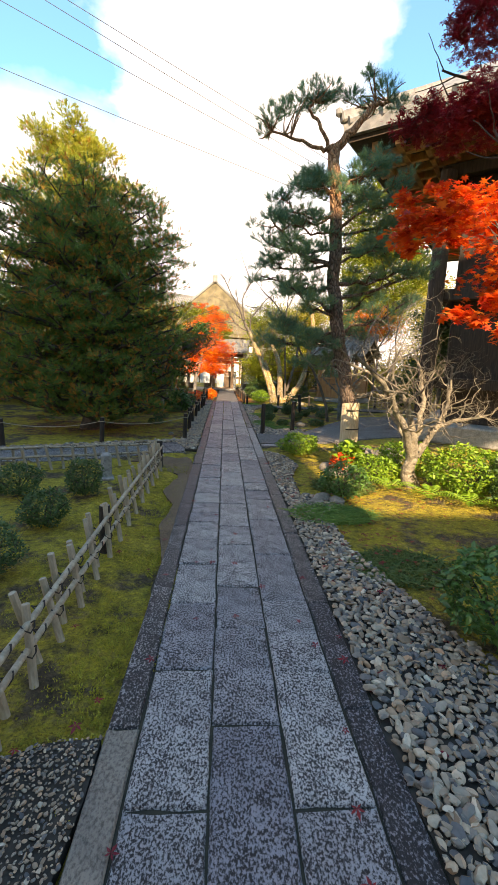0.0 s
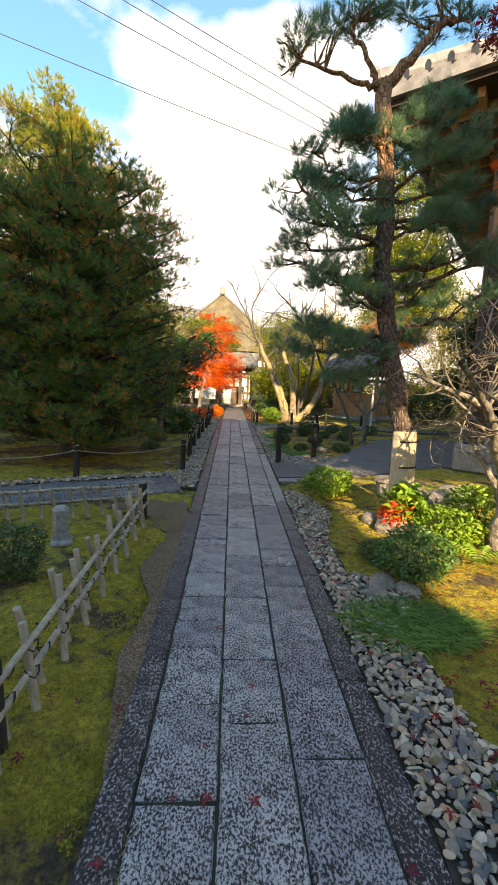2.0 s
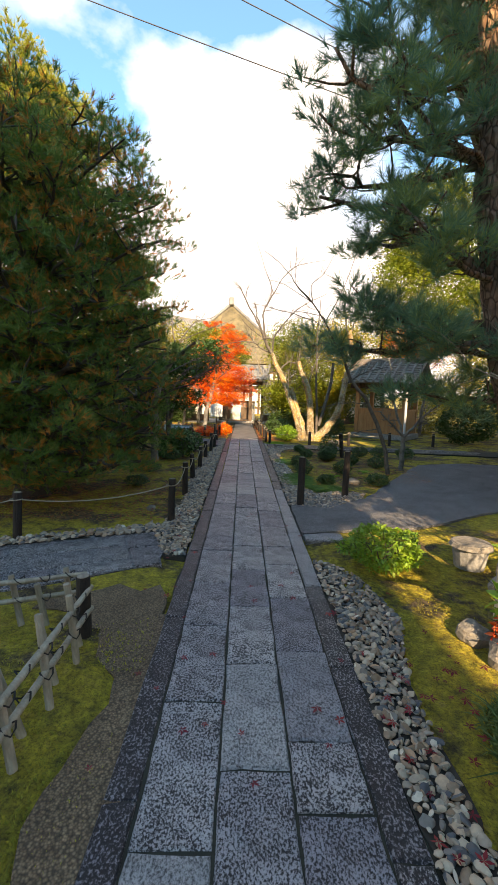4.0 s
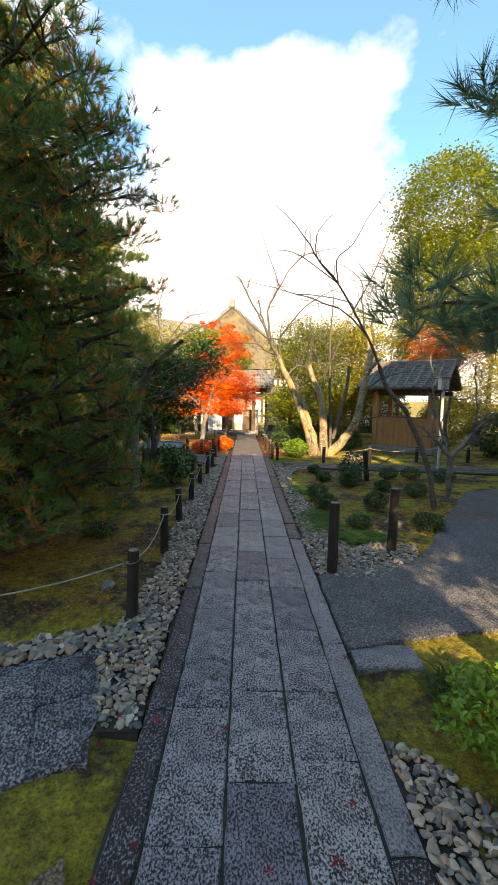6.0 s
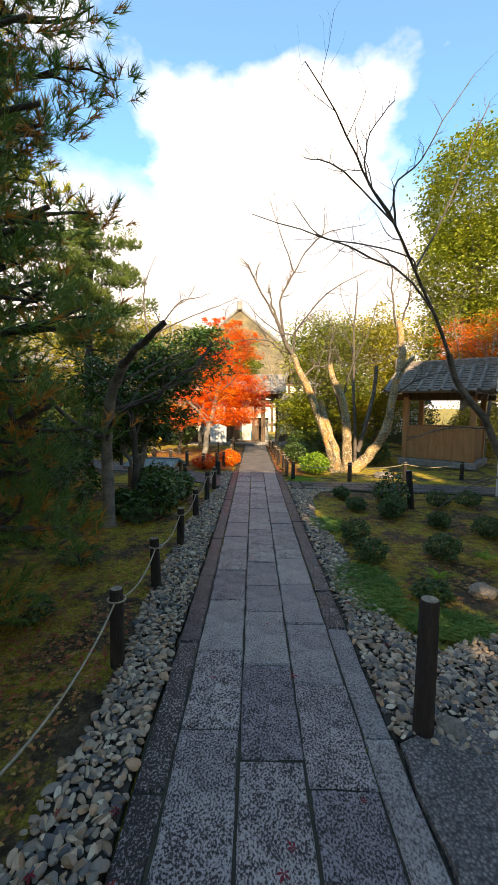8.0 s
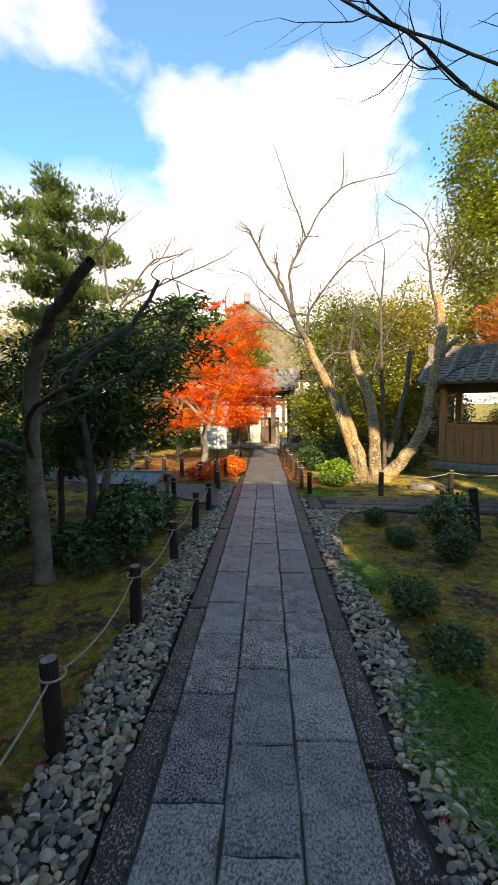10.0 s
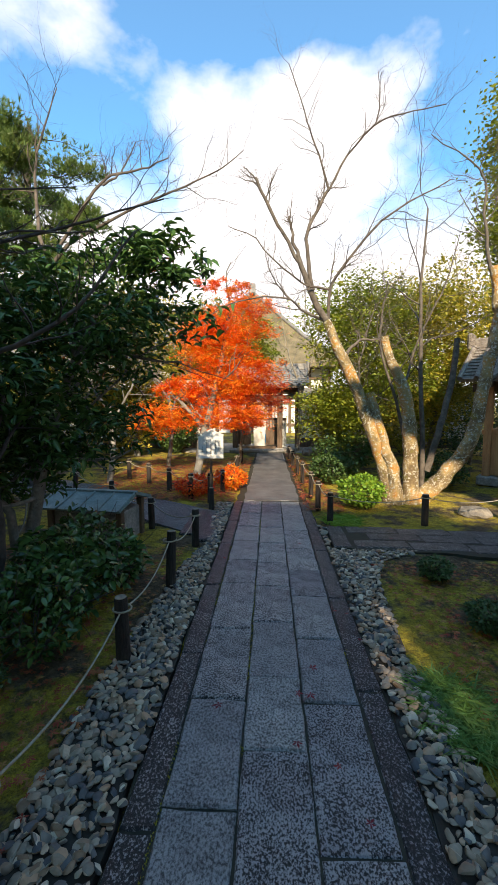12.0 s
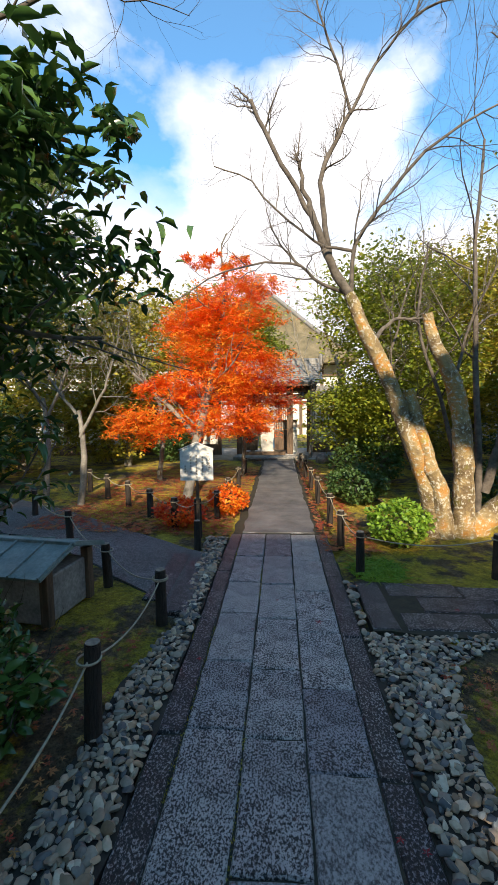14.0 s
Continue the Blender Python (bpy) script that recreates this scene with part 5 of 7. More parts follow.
bare("old_cherry_tree", 2.15, 17.7, [
    ([(1.95, 17.6, -0.02), (1.83, 17.6, 0.45), (1.59, 17.55, 1.14), (1.3, 17.5, 1.81), (0.98, 17.4, 2.45), (0.81, 17.4, 2.82)], 0.125, 0.062, 0),
    ([(0.86, 17.4, 2.75), (0.66, 17.4, 3.07), (0.52, 17.4, 3.41), (0.36, 17.4, 3.8)], 0.056, 0.036, 0),
    ([(0.38, 17.4, 3.7), (0.04, 17.35, 4.27), (-0.26, 17.3, 4.86)], 0.03, 0.022, 5), ([(-0.26, 17.3, 4.84), (-0.43, 17.3, 5.02)], 0.014, 0.006, 0),
    ([(0.44, 17.4, 3.6), (0.3, 17.4, 4.0), (0.25, 17.4, 4.35)], 0.03, 0.018, 5),
    ([(0.60, 17.4, 3.2), (0.53, 17.4, 3.73), (0.53, 17.35, 4.18), (0.8, 17.3, 4.68)], 0.032, 0.022, 6),
    ([(0.8, 17.3, 4.66), (0.63, 17.2, 5.12), (0.43, 17.1, 5.56), (0.2, 17.1, 6.23)], 0.017, 0.006, 11),
    ([(0.8, 17.3, 4.66), (1.08, 17.3, 5.16), (1.45, 17.2, 5.5), (1.9, 17.2, 5.62), (2.38, 17.2, 5.71)], 0.018, 0.006, 11),
    ([(1.43, 17.2, 5.48), (1.47, 17.2, 5.8), (1.44, 17.2, 6.15)], 0.012, 0.004, 10),
    ([(0.84, 17.4, 2.8), (0.85, 17.35, 3.27), (0.99, 17.3, 3.52), (1.5, 17.2, 4.15), (2.0, 17.2, 4.47), (2.49, 17.2, 4.72)], 0.027, 0.008, 11),
    ([(0.85, 17.35, 3.27), (0.6, 17.3, 3.3), (0.39, 17.2, 3.35), (0.04, 17.1, 3.6), (-0.3, 17.1, 3.96), (-0.64, 17.1, 4.1)], 0.019, 0.006, 11),
    ([(0.78, 17.45, 2.85), (0.46, 17.4, 2.98), (0.25, 17.3, 3.12), (-0.09, 17.3, 3.17), (-0.65, 17.3, 3.07), (-1.15, 17.2, 2.75)], 0.022, 0.006, 11),
    ([(0.25, 17.3, 3.12), (0.0, 17.5, 3.5), (-0.15, 17.6, 4.0)], 0.014, 0.004, 10), ([(1.1, 17.45, 2.3), (1.35, 17.6, 2.55), (1.75, 17.7, 2.6)], 0.03, 0.012, 7),
    ([(2.0, 17.55, -0.02), (1.88, 17.5, 0.6), (1.74, 17.5, 1.0), (1.52, 17.5, 1.75)], 0.10, 0.066, 0),
    ([(2.22, 17.6, -0.02), (2.18, 17.55, 0.92), (2.12, 17.55, 1.5), (2.0, 17.55, 1.93), (1.83, 17.55, 2.25), (1.73, 17.55, 2.62)], 0.12, 0.058, 0),
    ([(2.35, 17.7, -0.02), (2.78, 17.7, 0.41), (3.1, 17.6, 0.95), (3.24, 17.6, 1.52), (3.35, 17.6, 2.31)], 0.125, 0.085, 0), ([(3.33, 17.6, 2.22), (3.5, 17.6, 2.55), (3.75, 17.6, 2.82)], 0.07, 0.05, 0),
    ([(3.45, 17.65, 2.45), (3.48, 17.65, 3.0), (3.35, 17.6, 3.65)], 0.10, 0.075, 0), ([(3.3, 17.6, 3.6), (3.18, 17.6, 4.31), (3.1, 17.6, 5.0), (2.3, 17.5, 5.5)], 0.03, 0.006, 11), ([(3.4, 17.6, 3.6), (3.6, 17.6, 4.4), (3.4, 17.6, 5.4)], 0.028, 0.006, 11),
    ([(2.45, 17.75, 0.1), (2.42, 17.7, 0.92), (2.36, 17.75, 2.3), (2.35, 17.8, 3.39), (2.4, 17.8, 4.6)], 0.05, 0.014, 8),
    ([(2.5, 17.7, 0.5), (2.66, 17.7, 1.12), (2.85, 17.75, 1.9), (2.91, 17.75, 2.61)], 0.06, 0.045, 0), ([(2.3, 17.8, 0.5), (2.1, 18.0, 1.5), (1.8, 18.1, 2.6), (1.9, 18.1, 3.6)], 0.035, 0.01, 9),
    ([(3.3, 17.6, 1.9), (3.9, 17.5, 2.3), (4.6, 17.5, 2.5)], 0.03, 0.008, 10), ([(1.9, 17.7, 0.3), (1.55, 17.9, 1.2), (1.45, 18.0, 2.2), (1.7, 18.0, 3.2)], 0.03, 0.008, 10),
    ([(2.05, 17.6, 1.8), (2.3, 17.7, 2.6), (2.7, 17.8, 3.4), (2.9, 17.8, 4.2)], 0.02, 0.006, 10)],
    "old many-stemmed cherry tree, bare, with lichened mossy bark", M_OLDBARK, 71, 3, dict(kids=6, ratio=(0.45, 0.75), reach=0.25, thin=0.45), 8, M_TWIG)
bare("cherry_tree", 2.85, 11.8, [
    ([(2.85, 11.8, 0), (2.75, 11.8, 0.5), (2.37, 11.75, 1.39), (2.04, 11.7, 1.73), (1.83, 11.6, 2.12)], 0.045, 0.03, 0),
    ([(1.83, 11.6, 2.12), (1.63, 11.5, 2.48), (1.35, 11.3, 2.83), (1.06, 11.0, 3.1), (0.74, 10.7, 3.3), (0.62, 10.6, 3.44), (0.4, 10.3, 3.54), (0.18, 10.0, 3.59)], 0.019, 0.003, 9),
    ([(1.83, 11.6, 2.12), (1.63, 11.5, 2.48), (1.27, 11.3, 2.78), (0.81, 11.1, 2.91), (0.58, 10.9, 2.92), (0.29, 10.8, 2.97), (-0.13, 10.6, 3.01)], 0.014, 0.003, 9),
    ([(1.35, 11.3, 2.83), (1.26, 11.2, 2.92), (0.78, 11.0, 2.95), (0.42, 10.8, 2.93), (0.18, 10.6, 3.09)], 0.009, 0.003, 8),
    ([(1.35, 11.3, 2.83), (1.37, 11.3, 2.88), (1.69, 11.4, 3.51), (1.86, 11.3, 4.08), (1.94, 11.3, 4.27)], 0.012, 0.003, 9),
    ([(1.06, 11.0, 3.1), (0.74, 10.7, 3.3), (0.72, 10.6, 3.56), (0.86, 10.5, 3.72)], 0.008, 0.003, 8),
    ([(1.06, 11.0, 3.1), (0.49, 10.5, 3.27), (0.23, 10.4, 3.29)], 0.008, 0.003, 8),
    ([(1.06, 11.0, 3.1), (1.01, 10.9, 3.36), (1.19, 10.9, 3.53), (1.31, 10.8, 3.76), (1.55, 10.8, 4.12)], 0.01, 0.003, 9),
    ([(2.37, 11.75, 1.39), (1.8, 11.5, 1.4), (1.3, 11.2, 1.3)], 0.010, 0.004, 9), ([(2.55, 11.75, 0.9), (2.1, 11.5, 0.85), (1.6, 11.3, 0.6)], 0.010, 0.004, 9)],
    "slender leaning bare tree with fine upturned twigs", M_BARKD, 72, 2, dict(kids=4, wob=0.16, up=0.10, ratio=(0.4, 0.65), reach=0.12), 6, M_TWIG)
bare("cherry_tree", 3.3, 12.3, [
    ([(3.3, 12.3, 0), (3.3, 12.3, 0.75)], 0.055, 0.05, 0), ([(3.3, 12.3, 0.7), (2.95, 12.1, 1.0), (2.6, 11.9, 1.25)], 0.03, 0.01, 10), ([(3.3, 12.3, 0.7), (3.6, 12.2, 1.2), (3.5, 12.1, 2.2)], 0.03, 0.01, 11),
    ([(3.3, 12.3, 0.7), (3.8, 12.6, 1.1), (4.3, 12.7, 1.5)], 0.03, 0.01, 10), ([(3.3, 12.3, 0.7), (3.1, 12.5, 1.5), (3.0, 12.6, 2.4)], 0.03, 0.01, 11)],
    "low bare tree with crooked spreading twigs", M_BARKG, 73, 3, dict(kids=4, wob=0.32, reach=0.2))
bare("plum_tree", 2.4, 5.4, [
    ([(2.42, 5.4, 0), (2.33, 5.37, 0.2), (2.36, 5.35, 0.4), (2.28, 5.3, 0.62)], 0.085, 0.066, 0), ([(2.3, 5.3, 0.5), (2.0, 5.0, 0.95), (1.6, 4.6, 1.35), (1.1, 4.1, 1.65)], 0.055, 0.016, 10),
    ([(2.35, 5.3, 0.55), (2.15, 5.2, 1.1), (1.8, 5.1, 1.4), (1.3, 5.1, 1.6)], 0.05, 0.014, 9), ([(2.4, 5.3, 0.5), (2.7, 5.3, 0.85), (3.2, 5.2, 1.0)], 0.045, 0.014, 9),
    ([(2.35, 5.3, 0.6), (2.45, 5.4, 1.2), (2.3, 5.5, 1.8)], 0.045, 0.012, 9), ([(2.45, 5.4, 0.4), (2.8, 5.5, 1.0), (2.9, 5.6, 1.6)], 0.04, 0.012, 9), ([(2.3, 5.3, 0.5), (2.1, 5.4, 0.9), (1.9, 5.5, 1.2)], 0.035, 0.01, 9)],
    "crooked old plum tree, bare, with pale lichened bark", M_BARKP, 74, 3, dict(kids=4, wob=0.38, seg=5, angle=(35, 75), ratio=(0.5, 0.8)))
bare("plum_tree", -2.05, 12.8, [
    ([(-2.0, 12.8, -0.02), (-1.98, 12.7, 1.0), (-1.83, 12.45, 1.7), (-1.58, 12.2, 2.09)], 0.072, 0.055, 0), ([(-1.62, 12.22, 2.04), (-1.4, 12.05, 2.22), (-1.2, 11.9, 2.34), (-1.03, 11.78, 2.45)], 0.045, 0.034, 0),
    ([(-1.06, 11.8, 2.43), (-1.1, 11.8, 2.5), (-1.16, 11.8, 2.6)], 0.008, 0.003, 9), ([(-1.06, 11.8, 2.43), (-0.95, 11.85, 2.6), (-0.75, 11.9, 2.78)], 0.0035, 0.0013, 10),
    ([(-1.98, 12.7, 1.1), (-1.8, 12.3, 1.35), (-1.45, 11.8, 1.55), (-1.05, 11.4, 1.66), (-0.9, 11.33, 1.81), (-0.72, 11.3, 1.91), (-0.58, 11.3, 2.03), (-0.49, 11.28, 2.18)], 0.022, 0.010, 0),
    ([(-0.49, 11.28, 2.17), (-0.53, 11.3, 2.21), (-0.51, 11.3, 2.24), (-0.46, 11.3, 2.27), (-0.36, 11.3, 2.31)], 0.004, 0.0015, 8), ([(-0.50, 11.3, 2.16), (-0.46, 11.3, 2.19), (-0.41, 11.3, 2.18), (-0.30, 11.3, 2.13), (-0.22, 11.3, 2.11)], 0.0035, 0.0013, 11),
    ([(-0.42, 11.3, 2.18), (-0.43, 11.3, 2.22), (-0.42, 11.3, 2.27)], 0.003, 0.0012, 9), ([(-0.60, 11.3, 2.02), (-0.52, 11.3, 2.05), (-0.40, 11.3, 2.10), (-0.405, 11.3, 2.17)], 0.0045, 0.003, 9), ([(-0.42, 11.3, 2.09), (-0.35, 11.3, 2.06), (-0.28, 11.3, 2.06)], 0.003, 0.0012, 9),
    ([(-0.68, 11.3, 1.94), (-0.52, 11.3, 2.01), (-0.41, 11.3, 2.02), (-0.33, 11.3, 2.015), (-0.22, 11.3, 2.04)], 0.0035, 0.0013, 10), ([(-0.75, 11.3, 1.9), (-0.6, 11.3, 1.94), (-0.44, 11.3, 1.99), (-0.40, 11.3, 2.02)], 0.004, 0.002, 9),
    ([(-0.9, 11.33, 1.81), (-0.7, 11.5, 1.85), (-0.4, 11.7, 1.95)], 0.0035, 0.0013, 10), ([(-1.5, 11.9, 1.5), (-1.3, 12.1, 1.9), (-1.0, 12.3, 2.1), (-0.7, 12.5, 2.2)], 0.010, 0.003, 10), ([(-1.7, 12.3, 1.85), (-1.3, 12.5, 2.1), (-0.9, 12.7, 2.3), (-0.5, 12.8, 2.45)], 0.012, 0.003, 10),
    ([(-2.0, 12.7, 1.2), (-2.15, 12.6, 1.25), (-2.5, 12.6, 1.51), (-2.81, 12.6, 1.89)], 0.035, 0.02, 5), ([(-1.95, 12.7, 1.5), (-1.4, 12.8, 1.75), (-0.94, 12.8, 1.97), (-0.66, 12.9, 2.36)], 0.018, 0.005, 8)],
    "grey lichened plum tree, bare, with one sawn-off limb", M_BARKG, 75, 3, dict(kids=3, wob=0.22, reach=0.18), 7, M_TWIGD)
bare("bare_tree", -2.6, 14.3, [
    ([(-2.6, 14.3, 0), (-2.5, 14.3, 1.2), (-2.1, 14.25, 2.3), (-1.6, 14.2, 2.8)], 0.045, 0.014, 0), ([(-1.6, 14.2, 2.8), (-1.09, 14.15, 3.02), (-0.86, 14.15, 3.11), (-0.6, 14.15, 3.21), (-0.4, 14.15, 3.3), (-0.24, 14.15, 3.42)], 0.012, 0.003, 10),
    ([(-1.7, 14.2, 2.75), (-1.35, 14.15, 3.18), (-1.19, 14.15, 3.27), (-0.95, 14.15, 3.32), (-0.8, 14.15, 3.38)], 0.014, 0.004, 10), ([(-1.3, 14.15, 3.2), (-1.15, 14.15, 3.3), (-1.04, 14.15, 3.5)], 0.010, 0.003, 9),
    ([(-1.8, 14.2, 2.65), (-1.9, 14.3, 3.4), (-1.7, 14.3, 4.0)], 0.018, 0.004, 10)],
    "slender bare tree rising behind the dark evergreen, twigs budding", M_BARKG, 77, 3, dict(kids=5, wob=0.2, up=0.08, angle=(35, 65), reach=0.22), 7, M_TWIG)
bare("plum_tree", -1.95, 13.6, [([(-1.95, 13.6, 0), (-1.85, 13.55, 0.7), (-1.9, 13.5, 1.5)], 0.055, 0.04, 5)], "thin twisted grey trunk beneath the evergreen", M_BARKD, 76, 2)
for x, y, h, sd in ((-3.2, 18.9, 2.8, 81), (-4.2, 19.6, 3.2, 82), (-2.6, 21.3, 3.3, 83), (0.9, 24.8, 4.6, 84), (1.5, 23.5, 5.2, 85), (6.3, 19.8, 4.2, 86), (5.2, 22.0, 5.4, 87)):
    bare("bare_tree", x, y, [([(x, y, 0), (x + 0.1, y, h * 0.3), (x, y + 0.1, h * 0.55)], 0.06, 0.035, 0), ([(x, y + 0.1, h * 0.5), (x - 0.4, y, h * 0.75), (x - 0.6, y, h)], 0.03, 0.008, 11), ([(x + 0.05, y, h * 0.4), (x + 0.5, y, h * 0.7), (x + 0.7, y + 0.1, h * 0.95)], 0.03, 0.008, 11)],
         "slim leafless garden tree with grey bark", M_BARKP if x > 0 else M_BARKG, sd, 3)


# ---- shrubs and low plants ----
def bush(x, y, r, h, mat, label, seed, n=900, size=0.035, shape=LEAF_FAR, name="clipped_shrub", z=0.0):
    rng = np.random.default_rng(seed)
    t = thing(name, x, y, z, 0, label, "shrub")
    lines, tips = [], []
    for k in range(6):
        a = k * 1.05
        grow(lines, tips, (0, 0, 0), (math.cos(a), math.sin(a), 1.3), h * 0.8, 0.008, 1, rng, dict(kids=3, seg=3))
    put("stems", tubes("stems", lines, M_BARKD, 4), t, kind="stuff")
    u = rng.normal(size=(n, 3))
    u /= np.linalg.norm(u, axis=1)[:, None]
    lump = 1 + 0.16 * np.sin(u[:, 0] * 5 + seed) * np.cos(u[:, 1] * 4 + u[:, 2] * 3)
    P = u * (rng.uniform(0.55, 1.0, n) ** 0.5 * lump)[:, None] * np.array([r, r, h * 0.5]) + np.array([0, 0, h * 0.52])
    P = P[P[:, 2] > 0.01]
    put("leaves", leaves("leaves", P, size, mat, rng, shape, 0.2, out=None), t, kind="stuff")
    return t


for x, y, r, h, sd in ((-2.4, 4.75, 0.26, 0.34, 1), (-1.68, 4.75, 0.2, 0.42, 2), (-1.75, 3.85, 0.21, 0.34, 3), (-1.75, 2.9, 0.24, 0.4, 4), (-3.2, 4.6, 0.3, 0.35, 5), (-2.9, 3.4, 0.25, 0.35, 6)):
    bush(x, y, r, h, M_SHRUB, "small rounded dark-green shrub behind the bamboo fence", 100 + sd, 2600, 0.026, LEAF_FAR)
for x, y, r, h, sd in ((1.12, 12.25, 0.17, 0.26, 1), (1.12, 11.6, 0.17, 0.24, 2), (1.88, 13.3, 0.19, 0.28, 3), (1.91, 11.7, 0.19, 0.26, 4), (2.85, 12.5, 0.2, 0.25, 5), (1.4, 10.75, 0.16, 0.16, 6), (2.15, 14.3, 0.24, 0.32, 7), (1.5, 13.75, 0.16, 0.2, 8), (2.9, 14.05, 0.2, 0.26, 9), (3.4, 14.1, 0.22, 0.26, 10), (2.0, 13.5, 0.2, 0.3, 11), (2.3, 10.75, 0.2, 0.2, 12), (4.0, 13.9, 0.22, 0.28, 14), (2.4, 12.9, 0.15, 0.2, 15), (1.45, 14.6, 0.15, 0.2, 16)):
    bush(x, y, r, h, M_SHRUB, "low dark clipped azalea on the moss bed", 120 + sd, 1300, 0.03)
for x, y, r, h, sd in ((-1.78, 10.35, 0.2, 0.16, 1), (-1.83, 11.45, 0.22, 0.2, 2), (-1.62, 12.9, 0.2, 0.24, 3), (-2.9, 10.9, 0.25, 0.2, 4)):
    bush(x, y, r, h, M_SHRUB, "small dark cushion shrub on the shaded moss", 140 + sd, 1000, 0.026)
bush(1.5, 2.2, 0.36, 0.55, M_LAUREL, "leafy green shrub beside the pebbles", 161, 2000, 0.05, LEAF, "leafy_shrub")
bush(1.32, 4.85, 0.3, 0.42, M_LAUREL, "leafy green shrub on the moss bed", 162, 1300, 0.042, LEAF, "leafy_shrub")
bush(2.95, 5.0, 0.5, 0.62, M_BRIGHT, "bright green leafy undergrowth below the plum tree", 163, 3200, 0.05, LEAF, "leafy_shrub")
bush(2.0, 5.6, 0.3, 0.36, M_BRIGHT, "bright green leafy undergrowth beside the pine", 164, 1500, 0.045, LEAF, "leafy_shrub")
bush(2.55, 5.9, 0.4, 0.5, M_BRIGHT, "bright green leafy undergrowth behind the rocks", 165, 2000, 0.048, LEAF, "leafy_shrub")
bush(3.3, 4.5, 0.45, 0.6, M_SHRUB, "dark leafy undergrowth beneath the maple", 166, 2200, 0.055, LEAF, "leafy_shrub")
bush(1.35, 17.2, 0.35, 0.5, M_BRIGHT, "bright green shrub behind the rope fence", 167, 1800, 0.055, LEAF_FAR, "leafy_shrub")
bush(1.25, 19.2, 0.5, 0.6, M_SHRUB, "dark green shrub beside the far walk", 168, 2200, 0.06, LEAF_FAR, "leafy_shrub")
bush(1.7, 20.6, 0.7, 0.9, M_SHRUB, "large dark shrub near the gatehouse", 169, 2600, 0.07, LEAF_FAR, "leafy_shrub")
bush(3.3, 18.9, 0.4, 0.7, M_SHRUB, "dark green shrub beside the pavilion", 170, 1500, 0.06, LEAF_FAR, "leafy_shrub")
bush(-1.9, 13.2, 0.24, 0.4, M_BROAD, "glossy evergreen shrub by the rope fence", 171, 700, 0.08, LEAF, "leafy_shrub")
bush(-1.6, 13.9, 0.4, 0.62, M_BROAD, "glossy evergreen shrub before the copper-roofed box", 172, 1000, 0.08, LEAF, "leafy_shrub")
bush(-3.0, 13.8, 0.5, 0.8, M_BROAD, "glossy evergreen shrub in deep shade", 173, 1300, 0.08, LEAF, "leafy_shrub")
bush(-0.75, 18.5, 0.3, 0.42, M_MAPLEO, "low rusty-red shrub beside the far walk", 174, 1500, 0.05, LEAF_FAR, "leafy_shrub")
bush(-1.3, 17.9, 0.35, 0.35, M_MAPLE, "low rusty shrub below the maple", 175, 1200, 0.05, LEAF_FAR, "leafy_shrub")
for k, (x, y, r, h) in enumerate(((-1.5, 13.7, 0.26, 0.6), (-1.3, 14.3, 0.22, 0.5), (-1.75, 14.6, 0.3, 0.6))):
    bush(x, y, r, h, M_BROAD, "loose glossy evergreen sprays by the rope fence", 180 + k, 420, 0.075, LEAF, "leafy_shrub")
for k, (x, y, r, h, m) in enumerate(((2.6, 24.0, 1.0, 1.9, M_SHRUB), (4.2, 24.6, 1.1, 2.0, M_OLIVE), (6.0, 24.2, 1.2, 2.1, M_SHRUB), (8.0, 22.0, 1.2, 1.8, M_OLIVE), (10.5, 18.5, 1.2, 2.0, M_SHRUB), (7.5, 17.6, 0.9, 1.3, M_SHRUB), (-4.6, 23.6, 1.1, 1.9, M_OLIVE), (-6.6, 21.0, 1.1, 1.9, M_SHRUB), (-8.5, 23.0, 1.2, 2.2, M_OLIVE), (-3.2, 24.3, 0.8, 1.6, M_SHRUB), (-5.0, 17.0, 0.8, 1.2, M_SHRUB), (-7.0, 18.0, 1.0, 1.7, M_SHRUB))):
    bush(x, y, r, h, m, "large loose shrub before the garden wall", 190 + k, 5200, 0.085, LEAF_FAR, "garden_shrub")
for x, y, r, h, sd in ((-2.6, 12.6, 0.45, 0.8, 2), (-1.45, 13.3, 0.28, 0.6, 4), (-3.4, 12.2, 0.45, 0.7, 6), (-3.3, 13.2, 0.7, 1.2, 7)):
    bush(x, y, r, h, M_BROAD, "loose dark evergreen shrub in the plum tree's shade", 300 + sd, 700, 0.055, LEAF, "leafy_shrub")
bush(2.1, 13.9, 0.24, 0.6, M_BROAD, "small leafy sapling on the moss bed", 176, 500, 0.06, LEAF, "leafy_shrub")


